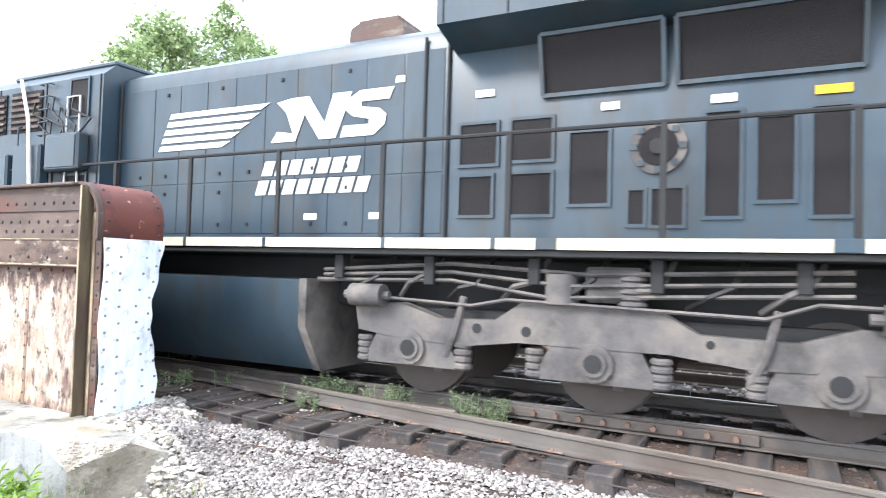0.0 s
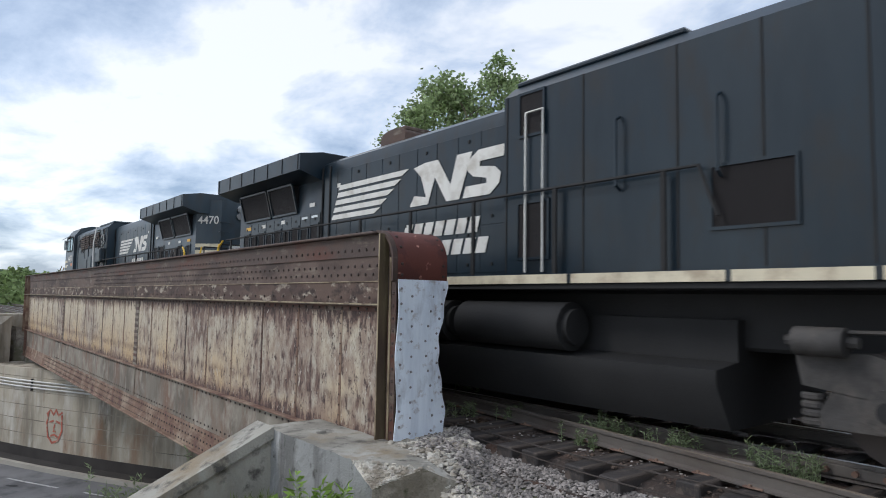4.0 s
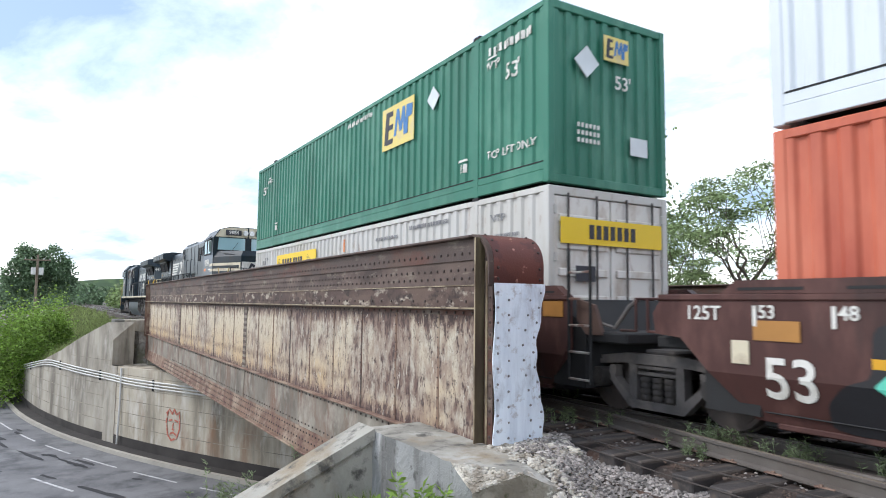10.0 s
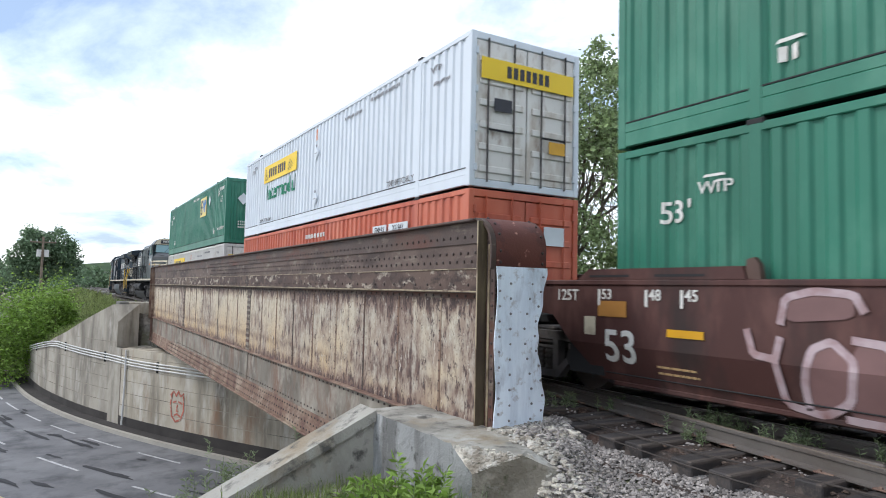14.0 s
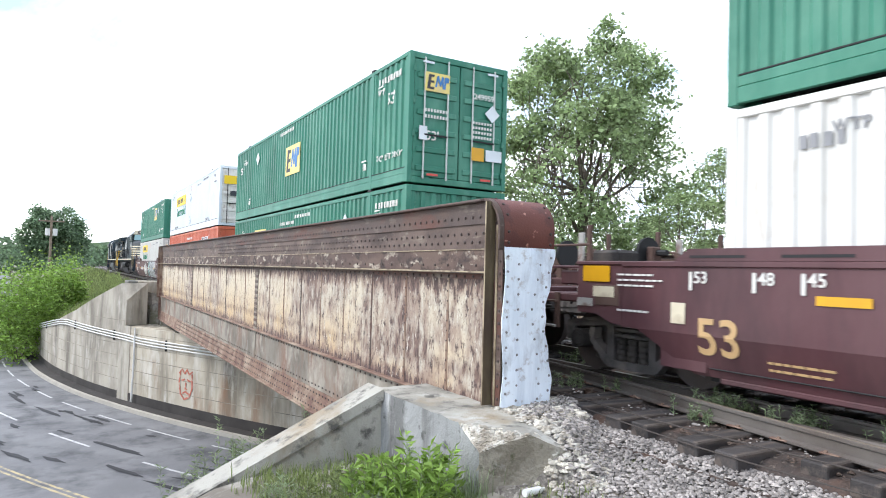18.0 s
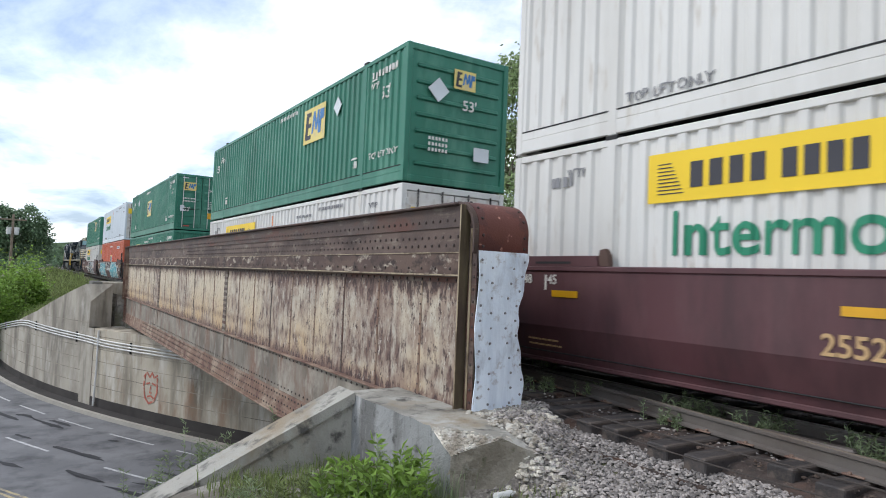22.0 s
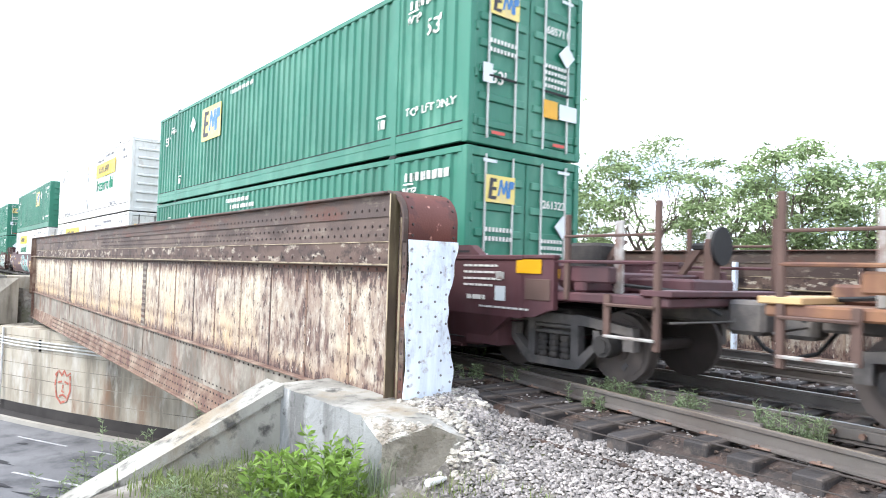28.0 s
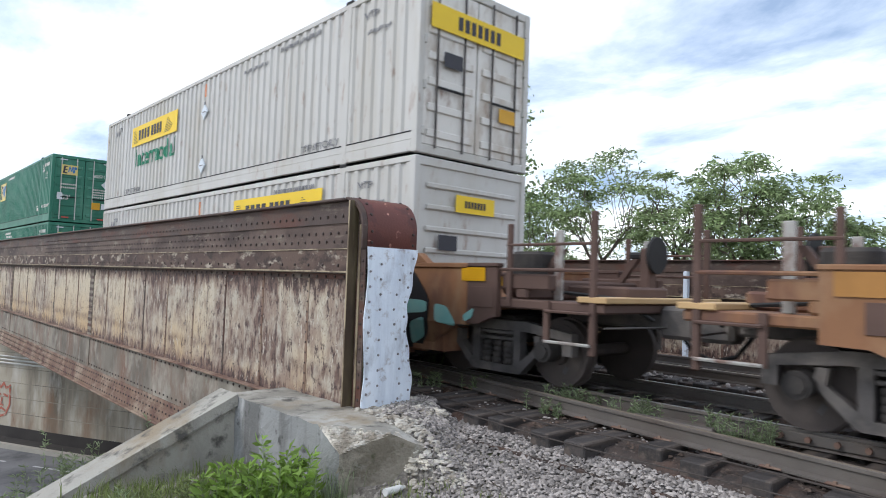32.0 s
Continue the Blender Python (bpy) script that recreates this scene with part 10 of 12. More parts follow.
            for q in range(5):
                part("grab_iron", pipe(G(), [(-1.42, 1.45, 3.35 + q * 0.2), (-1.5, 1.45, 3.35 + q * 0.2), (-1.5, 1.7, 3.35 + q * 0.2), (-1.42, 1.7, 3.35 + q * 0.2)], 0.012, 5), K, lo)
        for v in (2.2, 3.4):
            part("grab_rail", pipe(G(), [(s * 1.42, v, 2.7), (s * 1.5, v, 2.75), (s * 1.5, v, 3.5), (s * 1.42, v, 3.55)], 0.018, 6), K, lo)
        part("ladder", pipe(G(), [(s * 1.45, 0.75, 1.8), (s * 1.45, 0.75, 3.9), (s * 1.45, 1.05, 3.9), (s * 1.45, 1.05, 1.8)], 0.018, 6), M["pipe"], lo)
        # cab side
        w = part("side_window", box(G(), *sorted((s * 1.522, s * 1.53)), 6.95, 7.5, 3.55, 4.15), M["glass"], lo)
        w2 = part("side_window", box(G(), *sorted((s * 1.522, s * 1.53)), 7.6, 8.3, 3.55, 4.15), M["glass"], lo)
        for p, a, b in ((w, 6.95, 7.5), (w2, 7.6, 8.3)):
            f = G()
            for aa, bb, c, d in ((a - 0.05, b + 0.05, 3.5, 3.55), (a - 0.05, b + 0.05, 4.15, 4.2), (a - 0.05, a, 3.55, 4.15), (b, b + 0.05, 3.55, 4.15)):
                box(f, *sorted((s * 1.52, s * 1.545)), aa, bb, c, d)
            part("window_frame", f, M["black_matt"], p)
        part("sunshade", add(G(), [(s * 1.52, 7.55, 4.3), (s * 1.52, 8.4, 4.3), (s * 1.78, 8.4, 4.12), (s * 1.78, 7.55, 4.12), (s * 1.52, 7.55, 4.28), (s * 1.52, 8.4, 4.28), (s * 1.78, 8.4, 4.10), (s * 1.78, 7.55, 4.10)], [(0, 1, 2, 3), (4, 7, 6, 5), (0, 4, 5, 1), (3, 2, 6, 7), (0, 3, 7, 4), (1, 5, 6, 2)]), K, lo)
        part("mirror", box(G(), *sorted((s * 1.54, s * 1.66)), 8.45, 8.5, 3.6, 4.1, 0.01), M["lamp_glass"], lo)
        part("road_number", letters(number, 0.32, M["white"], 0.0, 0.006), None, lo, at=side_m(-1.524, 7.5, 3.12) if s < 0 else xside_m(1.524, 7.5, 3.12))
        part("label", box(G(), *sorted((s * 1.521, s * 1.525)), 6.9, 7.3, 2.78, 2.9), M["orange_label"], lo)
        part("label", box(G(), *sorted((s * 1.521, s * 1.525)), 7.9, 8.3, 2.8, 2.86), M["white"], lo)
        # stairwells at both ends, with yellow-edged treads and rails
        for e, c in ((-1, 10.22), (1, 10.28)):
            sw = part("stairwell", prism(G(), [(e * (c -0.27), 0.5), (e * (c -0.27), 1.72), (e * (c -0.15), 1.72), (e * (c -0.15), 0.5)], "x", s * 0.85, s * 1.52), K, lo)
            part("stair_side", prism(G(), [(e * (c +0.49), 0.5), (e * (c +0.39), 1.76), (e * (c +0.45), 1.76), (e * (c +0.58), 0.5)], "x", s * 0.9, s * 1.50), K, sw)
            part("stair_back", box(G(), *sorted((s * 0.86, s * 0.9)), *sorted((e * (c -0.17), e * (c +0.48))), 0.5, 1.7), M["black_matt"], sw)
            for k in range(5):
                z = 0.52 + k * 0.27
                t = part("tread", box(G(), *sorted((s * (1.5 - 0.06 * k), s * 0.9)), *sorted((e * (c -0.14), e * (c +0.45))), z - 0.03, z, 0.005), M["black_matt"], sw)
                part("tread_edge", box(G(), *sorted((s * (1.5 - 0.06 * k), s * (1.515 - 0.06 * k))), *sorted((e * (c -0.14), e * (c +0.47))), z - 0.03, z + 0.01), M["yellow"] if e < 0 else M["truck_black"], t)
            part("stair_rail", pipe(G(), [(s * 1.53, e * (c -0.22), 0.85), (s * 1.56, e * (c -0.25), 1.7), (s * 1.52, e * (c -0.23), 2.66), (s * 1.5, e * (c -0.47), 2.83)], 0.024, 6), M["yellow"] if e < 0 else M["old_yellow"], lo, "yellow stair handrail")
            part("stair_rail", pipe(G(), [(s * 1.5, e * (c +0.49), 0.95), (s * 1.52, e * (c +0.47), 1.7), (s * 1.3, e * (c +0.43), 2.6), (s * 1.26, e * (c +0.43), 2.81)], 0.024, 6), M["yellow"] if e < 0 else M["old_yellow"], lo, "yellow stair handrail")
            part("end_rail", pipe(G(), [(s * 1.2, e * (c +0.45), 1.75), (s * 1.2, e * (c +0.45), 2.81), (s * 0.55, e * (c +0.45), 2.81), (s * 0.55, e * (c +0.45), 1.75)], 0.026, 6), M["black_matt"], lo)
            part("end_lamp", rod(G(), (s * 0.55, e * (c + (0.27 if e > 0 else -0.05)), 1.98), (s * 0.55, e * (c + (0.37 if e > 0 else 0.05)), 1.98), 0.13, 14), M["black_matt"], lo)
            part("brace", pipe(G(), [(s * 0.6, e * (c +0.53), 1.62), (s * 0.25, e * (c +0.65), 1.35)], 0.035, 6), M["yellow"] if e < 0 else M["black_matt"], lo)
        # side handrail
        part("handrail", pipe(G(), [(s * 1.5, -9.5, 2.83), (s * 1.5, -4.0, 2.83), (s * 1.5, 2.0, 2.83), (s * 1.5, 3.2, 2.83), (s * 1.5, 3.4, 2.3)], 0.022, 6), M["black_matt"], lo)
        for k in range(9):
            part("stanchion", box(G(), s * 1.5 - 0.018, s * 1.5 + 0.018, -9.2 + k * 1.5 - 0.03, -9.2 + k * 1.5 + 0.03, 1.7, 2.83, 0.005), M["black_matt"], lo)
        # fuel tank and reservoirs
        for k in range(2):
            part("air_reservoir", rod(rod(G(), (s * 1.28, -2.7 + k * 2.2, 1.13), (s * 1.28, -0.8 + k * 2.2, 1.13), 0.3, 18), (s * 1.28, -2.78 + k * 2.2, 1.13), (s * 1.28, -0.72 + k * 2.2, 1.13), 0.22, 14), M["black_matt"], lo) if s > 0 else None
    part("fuel_tank", prism(G(), [(-1.45, 1.27), (-1.45, 0.72), (-1.12, 0.16), (1.12, 0.16), (1.4, 0.62), (1.4, 0.78), (0.95, 0.84), (0.95, 1.27)], "y", -3.55, 3.3), K if paint == "black" else M["black_matt"], lo, "smooth dark fuel tank with sloping bottom")
    part("tank_head", prism(G(), [(-1.46, 1.28), (-1.46, 0.71), (-1.13, 0.15), (1.13, 0.15), (1.42, 0.6), (1.42, 1.28)], "y", -3.66, -3.55), T, lo, "dusty grey tank end plate")
    part("battery_box", box(G(), 0.95, 1.46, -4.05, -2.8, 0.75, 1.34, 0.03), M["truck_dark"], lo)
    for s in (-1, 1):
        for k in range(3):
            part("air_pipe", pipe(G(), [(s * 1.3, -9.2, 1.5 - k * 0.1), (s * 1.32, -7 + k * 0.2, 1.42 - k * 0.12), (s * 1.3, -5.5, 1.5 - k * 0.09), (s * 1.3, -3.8, 1.4 - k * 0.06)], 0.022, 5), T, lo)
        for k in range(9):
            v = -9.0 + k * 0.62
            part("cable_loop", pipe(G(), [(s * 1.1, v, 1.57), (s * 1.3, v + 0.1, 1.38 - 0.05 * (k % 3)), (s * 1.32, v + 0.3, 1.28 - 0.04 * (k % 2)), (s * 1.15, v + 0.5, 1.12)], 0.03, 5), M["hose"] if k % 2 else T, lo)
        for k in range(5):
            v = -8.9 + k * 1.2
            part("bracket", box(G(), *sorted((s * 1.2, s * 1.36)), v, v + 0.12, 1.3 - 0.04 * (k % 2), 1.58, 0.01), M["black_matt"], lo)
        part("blower_box", box(G(), *sorted((s * 0.9, s * 1.3)), -7.5, -6.95, 1.15, 1.5, 0.03), T, lo)
    # equipment and driver's cabs, nose
    part("equipment_cab", prism(G(), [(-1.4, 1.77), (-1.4, 4.2), (-1.2, 4.38), (1.2, 4.38), (1.4, 4.2), (1.4, 1.77)], "y", 0.3, 6.7), K, lo)
    part("raised_roof_box", box(G(), -1.2, 1.2, 0.32, 2.9, 4.38, 4.47, 0.03), K, lo)
    part("cab", prism(G(), [(-1.52, 1.77), (-1.52, 4.22), (-1.25, 4.62), (-0.8, 4.74), (0.8, 4.74), (1.25, 4.62), (1.52, 4.22), (1.52, 1.77)], "y", 6.7, 8.72), K, lo)
    part("nose", prism(G(), [(-1.5, 8.72), (-0.72, 10.47), (0.72, 10.47), (1.5, 8.72)], "z", 1.77, 3.35), K, lo)
    g = G()
    add(g, [(-1.5, 8.72, 3.35), (-0.72, 10.47, 3.35), (0.72, 10.47, 3.35), (1.5, 8.72, 3.35), (-1.36, 8.72, 3.63), (-0.62, 10.38, 3.58), (0.62, 10.38, 3.58), (1.36, 8.72, 3.63)], [(0, 1, 5, 4), (1, 2, 6, 5), (2, 3, 7, 6), (4, 5, 6, 7), (3, 0, 4, 7)])
    part("nose_top", g, K, lo)
    for s in (-1, 1):
        for k in range(5):
            z = 2.02 + k * 0.235
            off = 0.005
            a, b = Vector((s * 1.5, 8.72)), Vector((s * 0.72, 10.47))
            nn = Vector((s * 0.913, 0.407)) * off
            b = a.lerp(b, 0.985)
            part("nose_stripe", prism(G(), [tuple(a + nn), tuple(b + nn), tuple(b), tuple(a)], "z", z, z + 0.115), M["cream"], lo)
            part("side_stripe", box(G(), *sorted((s * 1.52, s * 1.526)), 8.12 + 0.07 * (4 - k), 8.72, z, z + 0.115), M["cream"], lo)
            if k < 4: part("stripe_end", prism(G(), [tuple(a.lerp(b, 0.86 + 0.03 * k) + nn), tuple(b + nn), tuple(b), tuple(a.lerp(b, 0.86 + 0.03 * k))], "z", z + 0.1152, z + 0.2348), M["cream"], lo)
        gl = part("windscreen", add(G(), [(s * 0.12, 8.735, 3.69), (s * 1.35, 8.735, 3.69), (s * 1.3, 8.735, 4.25), (s * 0.12, 8.735, 4.25), (s * 0.12, 8.725, 3.69), (s * 1.35, 8.725, 3.69), (s * 1.3, 8.725, 4.25), (s * 0.12, 8.725, 4.25)], [(0, 1, 2, 3), (4, 7, 6, 5), (0, 4, 5, 1), (3, 2, 6, 7), (0, 3, 7, 4), (1, 5, 6, 2)]), M["glass"], lo)
        f = G()
        for p, q in (((s * 0.12, 8.745, 3.68), (s * 1.36, 8.745, 3.68)), ((s * 1.36, 8.745, 3.68), (s * 1.31, 8.745, 4.26)), ((s * 0.12, 8.745, 4.26), (s * 1.31, 8.745, 4.26)), ((s * 0.12, 8.745, 3.68), (s * 0.12, 8.745, 4.26))):
            rod(f, p, q, 0.022, 4)
        part("windscreen_frame", f, M["black_matt"], gl)
        part("wiper", pipe(G(), [(s * 0.7, 8.76, 3.7), (s * 0.45, 8.76, 4.05)], 0.01, 4), M["hose"], gl)
        nb = part("number_board", box(G(), *sorted((s * 0.32, s * 1.0)), 8.72, 8.78, 4.36, 4.6, 0.01), M["ink"], lo)
        part("lettering", letters(number, 0.15, M["white"], 0, 0.004), None, nb, at=face_m((s * 0.66, 8.785, 4.48), (0, 1, 0)))
        part("headlight", rod(rod(G(), (s * 0.14, 8.72, 4.48), (s * 0.14, 8.8, 4.48), 0.12, 14), (s * 0.14, 8.8, 4.48), (s * 0.14, 8.805, 4.48), 0.09, 12), M["lamp_glass"], lo)
        part("cab_face_strip", prism(G(), [(s * 0.03, 4.27), (s * 1.46, 4.27), (s * 1.22, 4.6), (s * 0.8, 4.71), (s * 0.03, 4.71)], "y", 8.721, 8.73), M["cream"], lo)
        part("ditch_light", rod(G(), (s * 1.0, 10.42, 1.9), (s * 1.0, 10.54, 1.9), 0.11, 12), M["lamp_glass"], lo)
    part("nose_panel", box(G(), -0.70, 0.06, 10.472, 10.48, 2.0, 3.33), M["cream"], lo, "cream nose front")
    part("emblem_panel", box(G(), 0.07, 0.68, 10.472, 10.481, 2.3, 3.1), M["white"], lo, "white square panel")
    dv = part("nose_door", box(G(), -0.6, 0.0, 10.481, 10.50, 1.9, 3.34, 0.02), M["cream"], lo, "cream nose door with a small window")
    part("door_window", box(G(), -0.42, -0.16, 10.501, 10.506, 2.9, 3.22, 0.05), M["car_glass"], dv)
    g = stroke(G(), [(-0.16, -0.26), (-0.12, 0.0), (0.02, 0.1), (0.1, 0.28), (0.2, 0.2)], 0.1)
    stroke(g, [(-0.12, 0.0), (-0.24, 0.06), (-0.26, -0.1)], 0.045); stroke(g, [(0.04, 0.08), (0.15, 0.0), (0.2, 0.1)], 0.05); stroke(g, [(-0.1, -0.1), (0.02, -0.3)], 0.05)
    part("painted_device", g, M["ink"], lo, at=face_m((0.37, 10.483, 2.72), (0, 1, 0)), smooth=0)
    part("nose_ledge", box(G(), -0.80, 0.80, 10.3, 10.46, 1.775, 1.98, 0.02), K, lo)
    for s in (-1, 1):
        part("grab_iron", pipe(G(), [(s * 1.15, 9.3, 3.45), (s * 1.2, 9.36, 3.5), (s * 0.9, 10.0, 3.42), (s * 0.86, 9.95, 3.4)], 0.016, 5), M["black_matt"], lo)
    # rear end of the hood
    for s in (-1, 1):
        a, b = Vector((s * 1.1, -9.62)), Vector((s * 0.56, -10.18))
        nn = Vector((s * 0.707, -0.707)) * 0.005
        for k in range(5):
            z = 2.1 + k * 0.19
            part("hood_stripe", prism(G(), [tuple(a + nn), tuple(b + nn), tuple(b), tuple(a)], "z", z, z + 0.11), M["cream"], lo)
        part("road_number", letters(number, 0.23, M["white"], 0.0, 0.004), None, lo, at=face_m((s * 0.845, -9.905, 3.66), (s * 0.707, -0.707, 0)))
        for k in range(6):
            part("grab_iron", pipe(G(), [(s * 0.62, -10.18, 2.2 + k * 0.28), (s * 0.62, -10.26, 2.2 + k * 0.28), (s * 0.30, -10.26, 2.2 + k * 0.28), (s * 0.30, -10.18, 2.2 + k * 0.28)], 0.013, 5), K, lo)
    for k in range(2):
        part("rear_headlight", rod(rod(G(), (0, -10.18, 3.82 + k * 0.22), (0, -10.25, 3.82 + k * 0.22), 0.11, 14), (0, -10.25, 3.82 + k * 0.22), (0, -10.256, 3.82 + k * 0.22), 0.085, 12), M["lamp_glass"], lo)
    part("rear_panel", box(G(), -0.3, 0.3, -10.2, -10.18, 1.95, 2.95, 0.01), M["white"], lo)
    # ends: pilot plate, coupler, hoses
    for e, c in ((-1, 0.2), (1, 0.28)):
        part("end_sill", box(G(), -1.25, 1.25, *sorted((e * (10.35 + c), e * (10.55 + c))), 1.35, 1.70, 0.03), M["cream"] if False else K, lo)
        part("end_stripe", box(G(), -1.2, 1.2, *sorted((e * (10.55 + c), e * (10.556 + c))), 1.62, 1.70), M["cream"], lo)
        part("pilot_plow", prism(G(), [(-1.45, e * (10.45 + c)), (-0.9, e * (10.78 + c)), (0.9, e * (10.78 + c)), (1.45, e * (10.45 + c)), (1.4, e * (10.40 + c)), (-1.4, e * (10.40 + c))], "z", 0.12, 0.78), T, lo, "dusty pilot plough")
        part("coupler", box(box(G(), -0.12, 0.12, *sorted((e * (10.4 + c), e * (11.0 + c))), 0.76, 0.98, 0.03), -0.2, 0.2, *sorted((e * (10.9 + c), e * (11.15 + c))), 0.65, 1.06, 0.05), T, lo)
        for k, x in enumerate((-0.75, -0.6, -0.45, 0.45, 0.6, 0.75)):
            part("hose", pipe(G(), [(x, e * (10.5 + c), 1.3 - 0.1 * (k % 3)), (x * 1.05, e * (10.78 + c), 1.1 - 0.12 * (k % 2)), (x * 0.95, e * (10.95 + c), 0.7), (x * 0.9, e * (11.1 + c), 0.55)], 0.028, 6), M["hose"], lo)
        part("cut_lever", pipe(G(), [(-1.3, e * (10.6 + c), 1.15), (-0.3, e * (10.7 + c), 1.15), (-0.15, e * (10.85 + c), 1.0)], 0.018, 5), T, lo)
    # trucks
    for e in (-1, 1):
        tr = thing("truck", "", "", Matrix.Translation((0, -7.05 if e < 0 else 6.8, 0)))
        tr.parent = lo
        tr["label"] = "dusty grey three-axle locomotive truck"
        for s in (-1, 1):
            part("side_frame", prism(G(), [(-2.75, 0.72), (-2.8, 1.0), (-2.2, 1.03), (-1.75, 0.88), (-0.95, 0.9), (-0.6, 1.1), (0.75, 1.12), (1.05, 0.92), (1.7, 0.9), (2.2, 1.05), (2.8, 1.0), (2.75, 0.72), (2.3, 0.66), (1.4, 0.62), (0.8, 0.7), (-0.7, 0.7), (-1.4, 0.62), (-2.3, 0.66)], "x", s * 1.1, s * 1.28), T, tr)
            for k, y in enumerate((-2.06, 0.0, 2.06)):
                b = part("pedestal", prism(G(), [(y - 0.36, 0.86), (y - 0.62, 0.36), (y + 0.62, 0.36), (y + 0.36, 0.86)], "x", s * 1.14, s * 1.27), T, tr)
                part("bearing_cap", rod(rod(G(), (s * 1.27, y, 0.56), (s * 1.31, y, 0.56), 0.19, 16), (s * 1.31, y, 0.56), (s * 1.335, y, 0.56), 0.13, 14), T, b)
                part("bearing_hub", rod(G(), (s * 1.336, y, 0.56), (s * 1.345, y, 0.56), 0.09, 12), M["black_matt"], b)
                for q in (-0.62, 0.62):
                    part("spring", spring_coil(G(), s * 1.2, y + q, 0.36, 0.66, 0.105, 4), T, tr)
            for y in (-1.05, 0.7, 1.25):
                part("frame_hole", rod(G(), (s * 1.281, y, 0.82), (s * 1.284, y, 0.82), 0.055 if y > 0.5 else 0.04, 10), M["black_matt"], tr)
            for y in (-2.55, 2.6):
                part("brake_cylinder", rod(rod(G(), (s * 1.35, y - 0.22, 1.12), (s * 1.35, y + 0.2, 1.12), 0.13, 14), (s * 1.35, y - 0.3, 1.12), (s * 1.35, y + 0.3, 1.12), 0.05, 8), T, tr)
            part("sand_pipe", pipe(G(), [(s * 1.33, -2.8, 1.2), (s * 1.33, -1.9, 1.22), (s * 1.33, -1.5, 1.08), (s * 1.33, 0.9, 1.14), (s * 1.33, 1.3, 1.06), (s * 1.33, 2.8, 1.12)], 0.02, 5), T, tr)
            for y in (-1.5, 1.5):
                part("brake_hanger", pipe(G(), [(s * 1.3, y - 0.1, 1.15), (s * 1.3, y, 0.75), (s * 1.25, y + 0.12, 0.5)], 0.04, 6), T, tr)
            part("snubber", rod(G(), (s * 1.22, 0.35, 1.12), (s * 1.22, 0.35, 1.42), 0.17, 12), T, tr)
            part("snubber_coil", spring_coil(G(), s * 1.22, -0.35, 1.12, 1.42, 0.14, 5), T, tr)
        part("transom", box(G(), -1.1, 1.1, -2.2, 2.2, 0.72, 1.0, 0.03), M["black_matt"], tr)
        for y in (-2.06, 0.0, 2.06):
            ws = wheelset(tr, y, 0.53, 0)
            if turned: ws["back"] = -1
    return lo


locomotive("4470", 8.65, False, "black diesel locomotive with flared radiators and cream stripes", -0.6, 1.0, "black", "truck_grey")
locomotive("9884", -14.0, True, "black diesel locomotive running cab-rearward with cream nose stripes", 0.1, 1.25, "black_clean", "truck_black")

# ---- trees, bushes, grass, gravel ----
def leafy(m, share=0.35):
    """Lets some light through a leaf."""
    n, l = m.node_tree.nodes, m.node_tree.links
    p, out = n["Principled BSDF"], n["Material Output"]
    tr, mx = n.new("ShaderNodeBsdfTranslucent"), n.new("ShaderNodeMixShader")
    mx.inputs[0].default_value = share
    l.new(p.inputs["Base Color"].links[0].from_socket, tr.inputs["Color"])
    l.new(p.outputs[0], mx.inputs[1]); l.new(tr.outputs[0], mx.inputs[2]); l.new(mx.outputs[0], out.inputs["Surface"])


for k in ("leaf", "leaf_dark", "leaf_light", "leaf_pale", "grass", "weed"):
    leafy(M[k])


def rows_of(rs, n):
    v = rs.normal(size=(n, 3))
    return v / np.linalg.norm(v, axis=1)[:, None]


def quads(name, verts, material):
    """Many loose four-cornered leaves as one mesh, from an array of n x 4 corners."""
    n = len(verts)
    me = bpy.data.meshes.new(name)
    me.vertices.add(n * 4); me.vertices.foreach_set("co", np.asarray(verts, dtype=np.float32).ravel())
    me.loops.add(n * 4); me.loops.foreach_set("vertex_index", np.arange(n * 4, dtype=np.int32))
    me.polygons.add(n); me.polygons.foreach_set("loop_start", np.arange(0, n * 4, 4, dtype=np.int32))
    me.update(calc_edges=True)
    me.materials.append(material)
    return me


def leaves(name, at, length, width, rs, material, droop=0.3, spread=None):
    """Folded leaves at points, with random lengths and headings that droop a little."""
    n = len(at)
    d = rows_of(rs, n) * np.array((1, 1, 0.5)) + np.array((0, 0, -droop))
    if spread is not None: d = d + spread
    d /= np.linalg.norm(d, axis=1)[:, None]
    b = np.cross(d, rows_of(rs, n)); b /= np.linalg.norm(b, axis=1)[:, None] + 1e-9
    ln, w = (length * rs.uniform(0.6, 1.3, n))[:, None], (width * rs.uniform(0.7, 1.2, n))[:, None]
    nn = np.cross(d, b) * ln * 0.12
    v = np.stack([at, at + d * ln * 0.5 + b * w / 2 + nn, at + d * ln, at + d * ln * 0.5 - b * w / 2 + nn], 1)
    return quads(name, v, material)


def limb(g, p, q, r0, r1, rnd, parts=4, sag=0.08):
    """A tapering, slightly crooked limb; returns its points."""
    p, q = Vector(p), Vector(q)
    pts = [p]
    ln = (q - p).length
    for k in range(1, parts + 1):
        f = k / parts
        pts.append(p.lerp(q, f) + Vector((rnd.uniform(-1, 1), rnd.uniform(-1, 1), rnd.uniform(-0.5, 0.8))) * ln * sag * (1 if k < parts else 0.3))
    for k in range(parts):
        rod(g, pts[k], pts[k + 1], r0 + (r1 - r0) * k / parts, 6, r0 + (r1 - r0) * (k + 1) / parts)
    return pts


